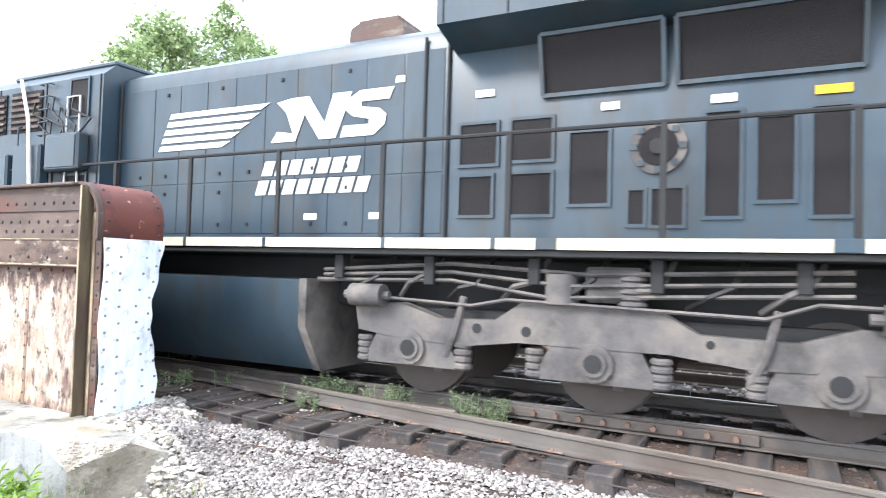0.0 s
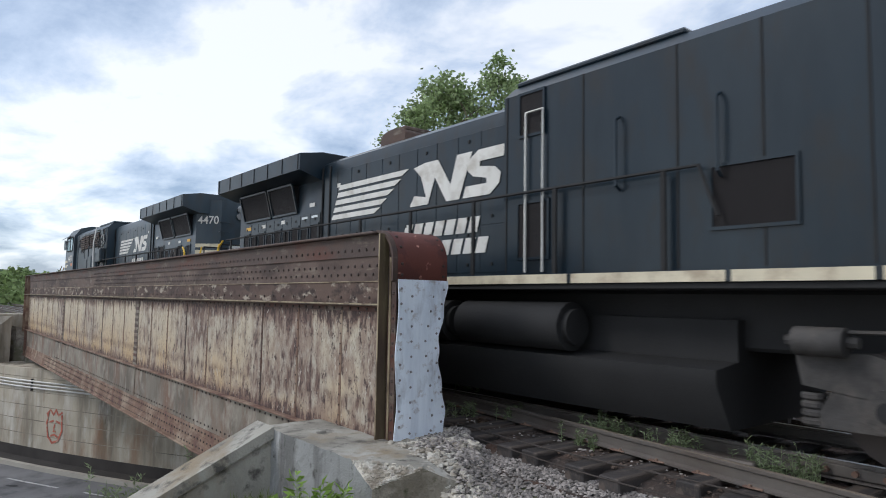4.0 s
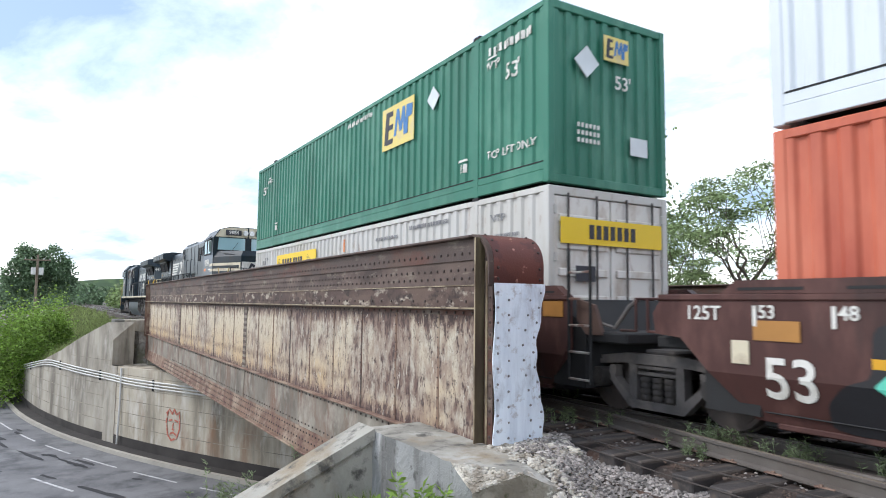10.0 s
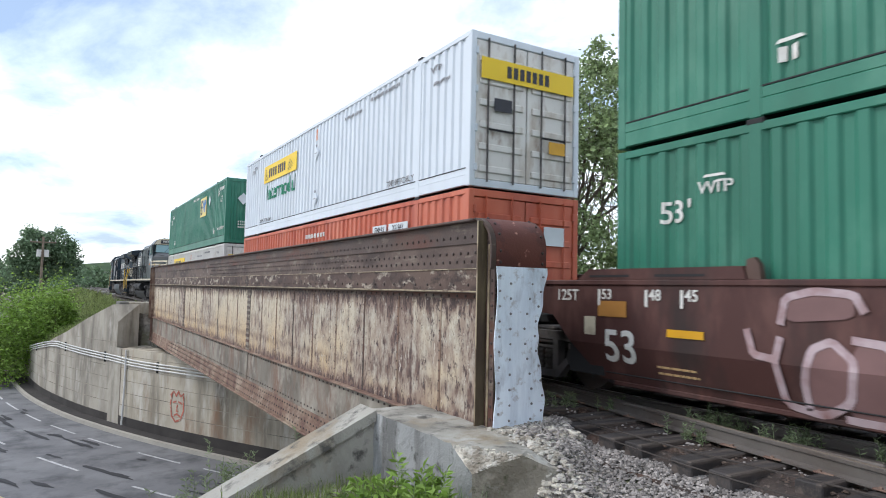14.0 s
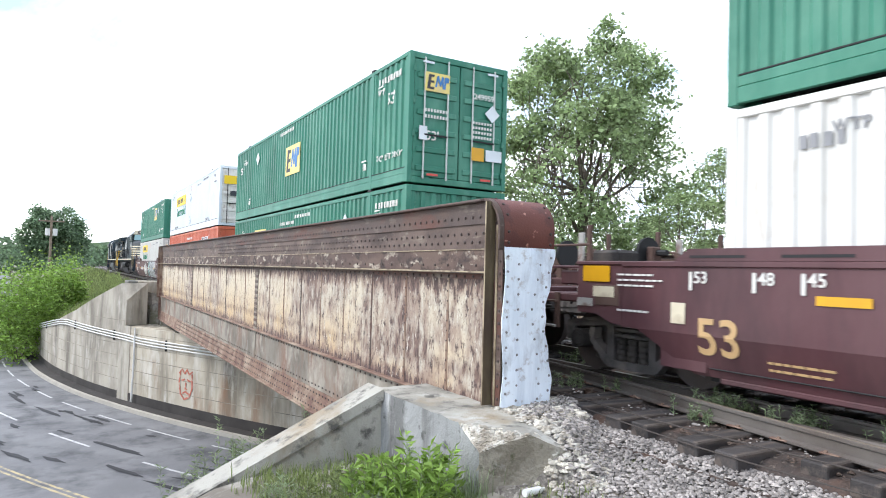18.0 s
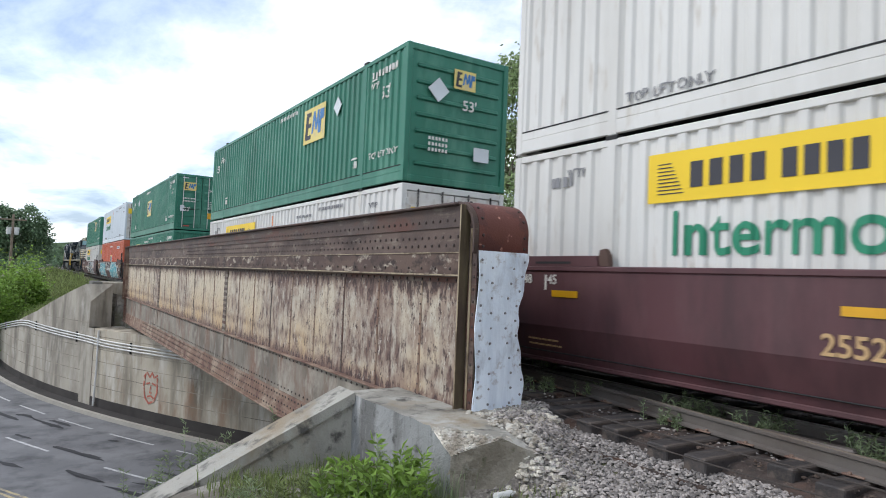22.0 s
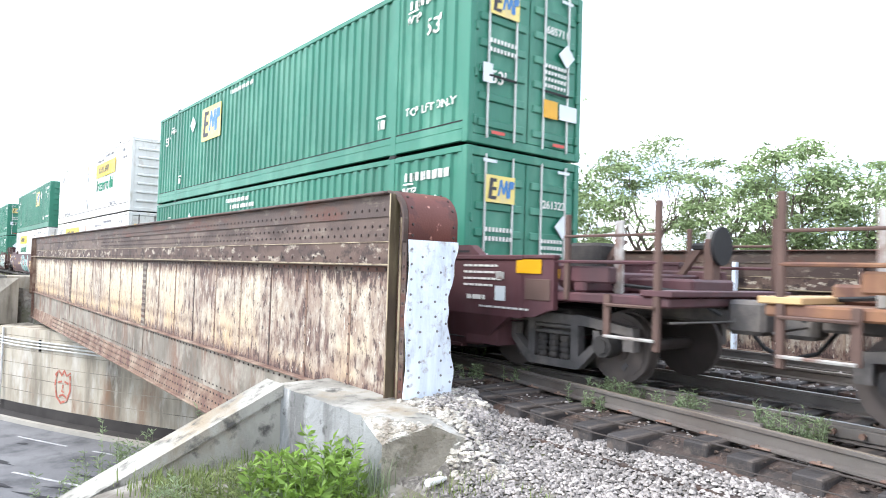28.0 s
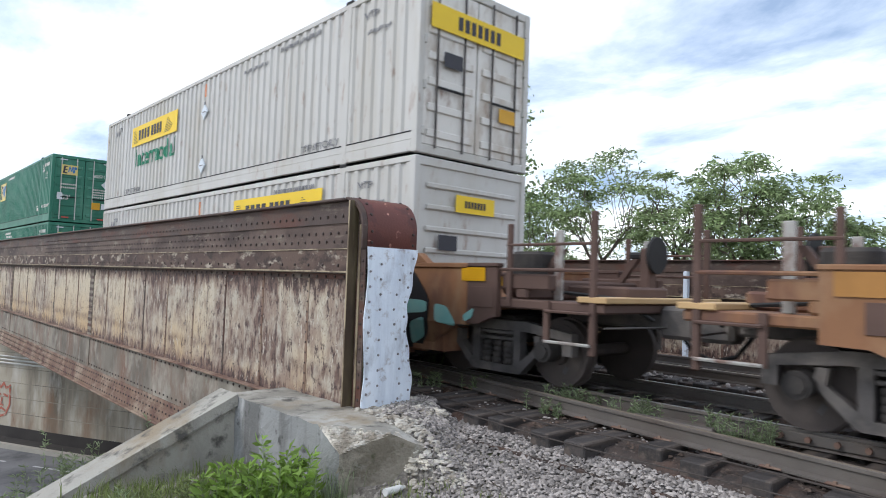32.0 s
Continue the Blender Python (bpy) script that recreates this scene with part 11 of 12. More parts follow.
def tree(at, height, spread, fork, seed, label, leaf="leaf", size=(0.2, 0.1), clumps=60, per=160, clump=(0.75, 0.4), lean=(0, 0), low=0.35, limbs=8, category="tree", name="tree", flat_top=0.75, lowest=-0.55):
    """A tapered trunk that forks into limbs and twigs, with a crown of many small leaves in clumps round their ends."""
    rnd, rs = random.Random(seed), np.random.RandomState(seed)
    th = thing(name, label, category, Matrix.Translation(at))
    g = G()
    top = Vector((lean[0] * 0.5, lean[1] * 0.5, height * fork))
    r = 0.018 * height + 0.03
    tp = limb(g, (0, 0, -0.3), top, r, r * 0.6, rnd, 5, 0.03)
    part("trunk", g, M["bark"], th)
    ends = []
    cz, rz = height * (low + 1) / 2, height * (1 - low) / 2
    per_limb = max(1, clumps // limbs)
    for k in range(limbs):
        a = 2 * math.pi * k / limbs + rnd.uniform(-0.3, 0.3)
        g = G()
        start = tp[rnd.choice((3, 4, 5, 5))]
        mid = Vector((lean[0] + math.cos(a) * spread * 0.5, lean[1] + math.sin(a) * spread * 0.5, cz + rz * rnd.uniform(-0.3, 0.5)))
        lp = limb(g, start, mid, r * 0.45, r * 0.14, rnd, 4)
        for j in range(per_limb):
            # clump centres fill an uneven dome
            aa = a + rnd.gauss(0, 0.55)
            f = rnd.uniform(0.35, 1.0) ** 0.6
            el = rnd.uniform(lowest, 1.0)
            hr = math.sqrt(max(0.05, 1 - abs(el) ** 2 * flat_top))
            wob = 0.8 + 0.4 * noise.noise((math.cos(aa) * 1.5 + seed, math.sin(aa) * 1.5, el * 1.5))
            e = Vector((lean[0] * f + math.cos(aa) * spread * hr * f * wob, lean[1] * f + math.sin(aa) * spread * hr * f * wob, cz + rz * el * (0.65 + 0.35 * f) * (0.85 + 0.15 * wob)))
            limb(g, lp[rnd.choice((2, 3, 4))], e, r * 0.1, 0.008, rnd, 3)
            ends.append(e)
        part("limb", g, M["bark"], th)
    pts = []
    for e in ends:
        n = int(per * rnd.uniform(0.6, 1.3))
        q = rs.normal(size=(n, 3)) * np.array((clump[0], clump[0], clump[1])) * 0.6 * rnd.uniform(0.7, 1.25)
        q[:, 2] -= 0.25 * (q[:, 0] ** 2 + q[:, 1] ** 2) / max(clump[0], 0.2)
        pts.append(q + np.array(tuple(e)))
    part("crown", leaves("crown", np.concatenate(pts), size[0], size[1], rs, M[leaf]), None, th)
    return th


tree((16.4, 26.8, -0.4), 14.7, 6.6, 0.42, 21, "tall cottonwood tree with a full pale green crown", "leaf_pale", (0.24, 0.19), 200, 180, (0.78, 0.55), (0, 0), 0.06, 12, lowest=-0.95)
for k, (x, y, h, r) in enumerate(((15.6, 19.2, 5.4, 2.0), (15.2, 15.4, 7.1, 2.5), (15.6, 12.2, 6.3, 2.1), (15.1, 9.9, 6.3, 2.0), (15.3, 7.9, 5.3, 1.6), (15.2, 6.3, 3.9, 1.1))):
    tree((x, y, -0.3), h + 0.25, r, 0.36, 40 + k, "young sumac-like tree with airy layered green crown", "leaf_pale", (0.26, 0.075), 42 if h > 4.5 else 26, 100, (0.60, 0.15), (0, 0), 0.22, 7)
tree((-9.0, 120, -1.2), 10.9, 5.0, 0.3, 61, "broad dark green tree beyond the embankment", "leaf_dark", (0.42, 0.32), 110, 150, (1.0, 0.8), (0, 0), 0.1, 9)


def bush(at, h, r, seed, label, leaf="leaf_light", n=4200, size=(0.16, 0.08), name="bush"):
    rnd, rs = random.Random(seed), np.random.RandomState(seed)
    th = thing(name, label, "bush", Matrix.Translation(at))
    ends = []
    for k in range(7):
        g = G()
        a = k * 0.9 + rnd.uniform(-0.3, 0.3)
        e = Vector((math.cos(a) * r * rnd.uniform(0.3, 0.8), math.sin(a) * r * rnd.uniform(0.3, 0.8), h * rnd.uniform(0.6, 0.98)))
        limb(g, (0, 0, -0.2), e, 0.03, 0.008, rnd, 4)
        part("stem", g, M["bark"], th)
        ends.append(e)
        ends.append(e * rnd.uniform(0.5, 0.75) + Vector((rnd.uniform(-0.4, 0.4) * r, rnd.uniform(-0.4, 0.4) * r, 0)))
        ends.append(Vector((math.cos(a + 0.4) * r * 0.8, math.sin(a + 0.4) * r * 0.8, h * rnd.uniform(0.2, 0.5))))
    pts = []
    for e in ends:
        m = n // len(ends)
        q = rs.normal(size=(m, 3)) * np.array((r * 0.26, r * 0.26, h * 0.16))
        pts.append(q + np.array(tuple(e)))
    pts = np.concatenate(pts)
    pts = pts[pts[:, 2] > -0.3]
    part("foliage", leaves("foliage", pts, size[0], size[1], rs, M[leaf], -0.1), None, th)
    return th


for k, (x, y, h, r) in enumerate(((-8.7, 54, 6.0, 2.2), (-10.1, 52.5, 5.2, 2.0), (-8.0, 58, 4.4, 1.8), (-7.4, 55.5, 2.8, 1.2), (-10.8, 57, 5.6, 2.0))):
    bush((x, y, land(x, y) - 0.1), h, r, 80 + k, "bright green roadside bush above the retaining wall", "leaf_light", 5200, (0.24, 0.13))
# low growth under the young trees, behind the far girder
for k in range(12):
    y = 3.0 + k * 2.4
    bush((12.6 + (k % 3) * 0.9, y, -0.35), 2.1 + 0.5 * (k % 2), 1.3, 120 + k, "tangled green undergrowth behind the girder", "leaf", 800, (0.2, 0.07))


# far woods and the ridge behind them
def woods(name, label, spots, leaf, size, seed, per):
    rs = np.random.RandomState(seed)
    pts = []
    for x, y, z, h, r in spots:
        q = rows_of(rs, per) * (rs.uniform(0.6, 1.0, per) ** 0.5)[:, None] * np.array((r, r, h / 2)) + np.array((x, y, z + h / 2))
        pts.append(q)
    tagged(part(name, leaves(name, np.concatenate(pts), size, size * 0.8, rs, M[leaf]), None), label, "woods", kind="stuff")


rf = random.Random(9)
woods("far_woods", "distant belt of green trees beyond the railway", [(x, 240 + rf.uniform(-20, 30), -3, rf.uniform(8, 12.5), rf.uniform(4, 6.5)) for x in np.arange(-140, 30, 5.0)], "leaf_dark", 1.5, 71, 330)
woods("tree_line", "low green trees beside the distant track", [(3 + rf.uniform(-1, 4) + k * 0.5, 95 + k * 9, -1, rf.uniform(4, 6.5), rf.uniform(2.4, 3.6)) for k in range(14)], "leaf", 0.8, 72, 320)
hv, hf = [], []
for j in range(2):
    for i in range(61):
        x = -900 + i * 25
        hv.append((x, 900 + j * 60, -8 if j == 0 else 26 + 16 * noise.noise((i * 0.13, 0.4, 0)) + 5 * noise.noise((i * 0.5, 2, 0)) - max(0, (x + 50) * 0.04)))
for i in range(60): hf.append((i, i + 1, 62 + i, 61 + i))
tagged(part("hillside", (hv, hf), M["hill"]), "hazy wooded ridge on the horizon", "hill", kind="structure")

# utility pole
pole = thing("utility_pole", "weathered wooden utility pole with a crossarm and transformers", "pole", Matrix.Translation((-8.9, 88, -2.5)))
part("shaft", rod(G(), (0, 0, -0.5), (0, 0, 9.0), 0.17, 10, 0.12), M["pole_wood"], pole)
part("crossarm", box(G(), -1.3, 1.3, -0.14, -0.04, 8.3, 8.45), M["pole_wood"], pole)
for x in (-0.35, 0.4): part("transformer", rod(G(), (x, -0.3, 6.7), (x, -0.3, 7.5), 0.25, 12), M["pipe"], pole)
for x in (-1.2, -0.6, 0.6, 1.2): part("insulator", rod(G(), (x, -0.09, 8.45), (x, -0.09, 8.62), 0.05, 8), M["pipe"], pole)


# grass: many curved blades
def blades(name, label, at, height, width, seed, material, category="grass"):
    rs = np.random.RandomState(seed)
    n = len(at)
    at = np.asarray(at, dtype=float)
    a = rs.uniform(0, 2 * math.pi, n)
    side = np.stack([np.cos(a), np.sin(a), np.zeros(n)], 1)
    lean = np.stack([-np.sin(a), np.cos(a), np.zeros(n)], 1) * rs.uniform(0.1, 0.7, n)[:, None]
    h = (height * rs.uniform(0.4, 1.25, n))[:, None]
    up = np.array((0, 0, 1.0))
    w = width * side
    m = at + (up * 0.6 + lean * 0.25) * h
    t = at + (up * 0.95 + lean * 0.9) * h
    v = np.concatenate([np.stack([at - w, at + w, m + w * 0.7, m - w * 0.7], 1), np.stack([m - w * 0.7, m + w * 0.7, t + w * 0.1, t - w * 0.1], 1)])
    return tagged(part(name, quads(name, v, M[material]), None), label, category, kind="stuff")


def scatter(n, x0, x1, y0, y1, seed, keep=lambda x, y: True, patch=0.0, scale=0.8):
    rnd = random.Random(seed)
    out = []
    while len(out) < n:
        x, y = rnd.uniform(x0, x1), rnd.uniform(y0, y1)
        if keep(x, y) and noise.noise((x * scale, y * scale, seed)) > patch - rnd.random() * 0.25: out.append((x, y, land(x, y) - 0.02))
    return out


blades("embankment_grass", "tall yellow-green grass on the embankment", scatter(15000, -9.8, -2.9, 38, 75, 31, lambda x, y: off_kerb(x, y)[0] < -1.4, -0.9), 0.62, 0.02, 32, "grass")
blades("far_grass", "rough grass along the distant track", scatter(9000, -14, -2.6, 70, 170, 33, lambda x, y: off_kerb(x, y)[0] < -1.0, -0.9), 0.8, 0.06, 34, "grass")
blades("verge_grass", "patchy short green grass before the concrete block", scatter(3400, -6.0, -4.15, 4.2, 7.6, 35, lambda x, y: y < 7.6, -0.15, 1.1), 0.17, 0.006, 36, "grass")
blades("foreground_grass", "thin short grass among the stones", scatter(3000, -7.4, -3.0, 1.6, 5.0, 37, lambda x, y: x < -3.3, 0.12, 1.2), 0.12, 0.005, 38, "grass")


# leafy weeds: stems with leaves up their length
def weed(name, label, at, stems, height, leaf_len, leaf_w, per, seed, material, spread=0.18, category="weed"):
    rnd, rs = random.Random(seed), np.random.RandomState(seed)
    th = thing(name, label, category, Matrix.Translation(at))
    pts, out, g = [], [], G()
    for k in range(stems):
        b = Vector((rnd.gauss(0, spread), rnd.gauss(0, spread), -0.03))
        tip = b + Vector((rnd.gauss(0, 0.12), rnd.gauss(0, 0.12), rnd.uniform(0.55, 1.1))) * height
        rod(g, b, tip, 0.004, 4, 0.002)
        for j in range(per):
            f = rnd.uniform(0.12, 1.0)
            pts.append(tuple(b.lerp(tip, f)))
            a = rnd.uniform(0, 2 * math.pi)
            out.append((math.cos(a) * 1.5, math.sin(a) * 1.5, 0.9))
    tagged(part("stem", g, M["weed"], th), kind="stuff")
    part("foliage", leaves("foliage", np.array(pts), leaf_len, leaf_w, rs, M[material], 0.1, np.array(out)), None, th)
    return th


GREEN, PALE = "leafy bright green weed growing at the concrete", "pale feathery weed growing between the rails"
for k, (x, y, h, n) in enumerate(((-4.95, 5.35, 0.46, 9), (-4.68, 5.5, 0.5, 9), (-5.1, 5.45, 0.3, 8), (-4.45, 5.65, 0.38, 6), (-5.05, 5.7, 0.34, 8), (-5.3, 5.6, 0.16, 6), (-4.8, 5.15, 0.34, 8), (-5.4, 6.0, 0.42, 10), (-5.75, 6.3, 0.36, 10), (-5.2, 6.3, 0.4, 9), (-4.9, 6.1, 0.45, 9))):
    weed("weed", GREEN, (x, y, land(x, y) - 0.03), n + 3, h + 0.14 if k in (0, 1, 3, 4, 6) else h * 0.7, 0.13 if k < 7 else 0.09, 0.038 if k < 7 else 0.012, 24, 200 + k, "leaf_light" if k in (0, 1, 3, 4, 6) else "grass" if k % 2 else "weed", 0.12)
weed("weed", "tall pale weed with a thin seed head", (-4.52, 5.9, land(-4.52, 5.9)), 4, 0.62, 0.06, 0.012, 40, 215, "weed", 0.05)
for k, (x, y, z, h, n) in enumerate(((-5.55, 9.5, -1.95, 1.15, 7), (-5.35, 9.45, -1.9, 0.95, 7), (-5.8, 9.5, -2.1, 0.95, 9), (-5.15, 9.4, -1.8, 0.85, 4), (-4.65, 9.3, -1.55, 0.85, 4), (-6.1, 9.5, -2.2, 0.9, 8))):
    weed("tall_weed", "tall dry pale green weed beyond the wing wall", (x, y, z), n, h, 0.1, 0.02, 40, 220 + k, "weed", 0.14)
for k, (x, y, h, n, sp) in enumerate(((-1.42, 7.05, 0.2, 10, 0.09), (-1.02, 6.5, 0.22, 10, 0.1), (-1.1, 5.1, 0.26, 22, 0.16), (-0.98, 4.75, 0.24, 12, 0.1), (-1.12, 3.95, 0.26, 22, 0.15), (-1.18, 3.05, 0.28, 22, 0.16), (-1.05, 2.7, 0.24, 12, 0.1), (-1.55, 4.9, 0.16, 9, 0.1), (0.3, 9.0, 0.2, 10, 0.12))):
    weed("track_weed", PALE, (x, y, -0.22), int(n * 1.1), h + 0.06, 0.06, 0.013, 30, 240 + k, "weed", sp)
blades("dry_grass", "dry pale grass stalks against the concrete", [(x, y, land(x, y)) for x, y in [(random.Random(51 + k).gauss(-4.25, 0.16), random.Random(91 + k).gauss(5.45, 0.12)) for k in range(220)]], 0.3, 0.004, 52, "weed")


# gravel: loose stones lying on the slope between the concrete and the ties
def stones(name, label, at, size, seed, material):
    rnd = random.Random(seed)
    g = G()
    for x, y, z in at:
        r = size * rnd.uniform(0.45, 1.3)
        a = rnd.uniform(0, 6.28)
        ca, sa = math.cos(a), math.sin(a)
        sx, sy, sz = r * rnd.uniform(0.7, 1.4), r * rnd.uniform(0.6, 1.0), r * rnd.uniform(0.45, 0.8)
        vs = []
        for px, py, pz in ((1, 0.2, 0.1), (0.3, 1, 0), (-0.9, 0.4, 0.1), (-0.5, -0.9, 0), (0.6, -0.8, 0.1), (0.35, 0.3, 1), (-0.4, 0.1, 0.9), (0.1, -0.45, 0.85)):
            px, py, pz = (px + rnd.uniform(-0.22, 0.22)) * sx, (py + rnd.uniform(-0.22, 0.22)) * sy, (pz + rnd.uniform(-0.15, 0.15)) * sz
            vs.append((x + px * ca - py * sa, y + px * sa + py * ca, z + pz))
        add(g, vs, [(0, 1, 5), (1, 2, 6, 5), (2, 3, 6), (3, 7, 6), (3, 4, 7), (4, 0, 5, 7), (5, 6, 7)])
    me = bpy.data.meshes.new(name)
    me.from_pydata(g[0], [], g[1])
    me.materials.append(M[material])
    return tagged(part(name, me, None), label, "gravel", kind="stuff")


def slope_z(x, y):
    """The top of the loose gravel beside the track."""
    return max(land(x, y), -0.36 + 0.13 * min(1.0, max(0.0, (x + 2.1) / 0.55)) - 0.42 * max(0.0, -2.45 - x), talus(x, y) if x < -1.9 else -9)


g = G()
nx2, ny2 = 46, 110
for a in range(nx2 + 1):
    for b in range(ny2 + 1):
        x, y = -4.1 + a * 2.2 / nx2, -3.0 + b * 10.6 / ny2
        z = slope_z(x, y) - 0.012
        g[0].append((x, y, z if a and b and b < ny2 else z - 0.1))
for a in range(nx2):
    for b in range(ny2):
        p = a * (ny2 + 1) + b
        g[1].append((p, p + ny2 + 1, p + ny2 + 2, p + 1))
part("gravel_shoulder", g, M["shoulder"], bed)


rg = random.Random(17)
NEAR_STONES = []
while len(NEAR_STONES) < 25000:
    x, y = rg.uniform(-4.1, -1.5), rg.uniform(-0.6, 7.6)
    if x < -2.3 and y > 5.9 + (x + 2.35) * 0.9 and not (x > -3.2 and rg.random() < 0.25 and y < 6.2): continue
    edge = -2.0 + 0.16 * noise.noise((y * 1.7, 3.0, 0)) + 0.1 * noise.noise((y * 6, 1.0, 0))
    if x > edge and rg.random() > 0.06: continue
    if x < -3.2 and rg.random() > 0.30 + 0.5 * noise.noise((x * 1.3, y * 1.3, 4)): continue
    NEAR_STONES.append((x, y, slope_z(x, y) + rg.uniform(-0.008, 0.03)))
stones("gravel", "loose grey and white track gravel", NEAR_STONES, 0.025, 18, "gravel")
stones("track_gravel", "rust-stained gravel between the rails", [(rg.uniform(-2.05, 1.3), rg.uniform(-1, 20), -0.238 + rg.uniform(-0.012, 0.018)) for k in range(9000)], 0.024, 19, "gravel_rust")
stones("far_gravel", "grey gravel between the two tracks", [(lambda x: (x, rg.uniform(-6, 26), (-0.215 if 2.45 < x < 4.9 else -0.345) + rg.uniform(0, 0.05)))(rg.uniform(1.4, 6.6)) for k in range(9000)], 0.045, 20, "gravel")
stones("scattered_gravel", "scattered pale stones on the soil", [(x, y, z + 0.02) for x, y, z in scatter(1500, -7.4, -3.2, 1.0, 5.4, 41, lambda x, y: True, -0.2)], 0.025, 42, "gravel")
bt = thing("plastic_bottle", "pale crushed plastic bottle lying on the gravel", "bottle", Matrix.Translation((-3.77, 4.91, slope_z(-3.77, 4.91) + 0.04)) @ Matrix.Rotation(0.1, 4, "Z"))
part("body", rod(rod(G(), (-0.11, 0, 0), (0.08, 0, 0), 0.036, 12, 0.034), (0.08, 0, 0), (0.12, 0, 0), 0.034, 12, 0.015), M["bottle"], bt)
part("cap", rod(G(), (0.121, 0, 0), (0.14, 0, 0), 0.016, 10), M["white_c"], bt)

# ---- road vehicles ----
CARS, CAR_WHEELS = [], []
LINE_S = [0.0]
for a, b in zip(KL, KL[1:]): LINE_S.append(LINE_S[-1] + (b - a).length)


def station(x, y):
    """How far along the kerb's line a place lies, and how far from the kerb."""
    p = Vector((x, y))
    i = min(range(len(KL) - 1), key=lambda k: (KL[k].lerp(KL[k + 1], 0.5) - p).length)
    d = (KL[i + 1] - KL[i]).normalized()
    r = p - KL[i]
    return LINE_S[i] + r.dot(d), d.x * r.y - d.y * r.x


def on_road(s, off, forward=True):
    s = min(max(s, 4.0), LINE_S[-1] - 4.0)
    def at(q):
        i = int(np.searchsorted(LINE_S, q)) - 1
        i = min(max(i, 0), len(KL) - 2)
        d = (KL[i + 1] - KL[i]).normalized()
        return KL[i] + d * (q - LINE_S[i]), d
    p, _ = at(s)
    d = (at(s + 2)[0] - at(s - 2)[0]).normalized()
    q = p + Vector((-d.y, d.x)) * off
    if not forward: d = -d
    return q, math.degrees(math.atan2(-d.x, d.y))


def loft(g, rings):
    n = len(rings[0])
    b = len(g[0])
    for r in rings: g[0].extend(r)
    for i in range(len(rings) - 1):
        for k in range(n):
            g[1].append((b + i * n + k, b + i * n + (k + 1) % n, b + (i + 1) * n + (k + 1) % n, b + (i + 1) * n + k))
    g[1].append(tuple(b + k for k in range(n))[::-1]); g[1].append(tuple(b + (len(rings) - 1) * n + k for k in range(n)))
    return g


def car(label, paint, length, width, hood, belt, roof, ws, we, re_, rs_, wheel, base, tail, sign=False):
    """A car, nose towards +y: ws and we are where the windscreen starts and the roof begins, re_ and rs_ where the roof ends and the rear glass meets the tail."""
    th = thing("car", label, "car", group="cars on the road")
    L, w = length / 2, width / 2
    P = M[paint]
    def ring(y, ww, z0, zm, z1, crown):
        return [(-ww * 0.93, y, z0), (-ww, y, zm), (-ww * 0.985, y, z1 - 0.09), (-ww * 0.86, y, z1), (0, y, z1 + crown), (ww * 0.86, y, z1), (ww * 0.985, y, z1 - 0.09), (ww, y, zm), (ww * 0.93, y, z0)]
    rings = [ring(-L, w * 0.80, 0.36, 0.55, tail - 0.10, 0.0), ring(-L + 0.10, w * 0.90, 0.25, 0.55, tail, 0.01), ring(-L + 0.5, w * 0.97, 0.2, 0.55, tail + 0.03, 0.02), ring(rs_, w, 0.2, 0.55, belt + 0.04, 0.02),
             ring(0.0, w, 0.2, 0.55, belt, 0.0), ring(ws, w, 0.2, 0.55, belt - 0.02, 0.04), ring(L - 0.55, w * 0.97, 0.2, 0.5, hood, 0.05), ring(L - 0.16, w * 0.88, 0.22, 0.48, hood - 0.1, 0.02), ring(L, w * 0.7, 0.3, 0.45, hood - 0.25, 0.0)]
    body = part("body", loft(G(), rings), P, th, smooth=40)
    def gh(y, z, ww): return [(-ww, y, z), (ww, y, z)]
    b, t = belt, roof
    wb, wt = w * 0.90, w * 0.70
    A = [(-wb, ws, b), (wb, ws, b), (wb, rs_, b + 0.03), (-wb, rs_, b + 0.03), (-wt, we, t - 0.03), (wt, we, t - 0.03), (wt, re_, t - 0.05), (-wt, re_, t - 0.05)]
    my = (we + re_) / 2
    A += [(-wt * 0.98, my, t - 0.01), (wt * 0.98, my, t - 0.01), (0, we, t), (0, my, t + 0.015), (0, re_, t - 0.03)]
    part("roof", add(G(), A, [(0, 4, 5, 1), (2, 6, 7, 3), (0, 3, 7, 8, 4), (1, 5, 9, 6, 2), (4, 8, 11, 10), (8, 7, 12, 11), (10, 11, 9, 5), (11, 12, 6, 9)]), P, th, smooth=50)
    def pane(name, pts, push):
        c = [Vector(p) for p in pts]
        n = (c[1] - c[0]).cross(c[2] - c[0]).normalized()
        if n.dot(Vector(push)) < 0: n = -n
        a = [tuple(p + n * 0.012) for p in c]; bb = [tuple(p - n * 0.004) for p in c]
        k = len(pts)
        part(name, add(G(), a + bb, [tuple(range(k)), tuple(range(k, 2 * k))[::-1]] + [(i, (i + 1) % k, k + (i + 1) % k, k + i) for i in range(k)]), M["car_glass"], th, "dark tinted glass", smooth=0)
    def mix(p, q, f): return tuple(p[i] + (q[i] - p[i]) * f for i in range(3))
    def inset(q, u0, u1, v0, v1):
        lo0, lo1 = mix(q[0], q[1], u0), mix(q[0], q[1], u1)
        hi0, hi1 = mix(q[3], q[2], u0), mix(q[3], q[2], u1)
        return [mix(lo0, hi0, v0), mix(lo1, hi1, v0), mix(lo1, hi1, v1), mix(lo0, hi0, v1)]
    pane("windscreen", inset((A[0], A[1], A[5], A[4]), 0.05, 0.95, 0.08, 0.94), (0, 1, 0.5))
    pane("rear_window", inset((A[3], A[2], A[6], A[7]), 0.07, 0.93, 0.12, 0.92), (0, -1, 0.5))
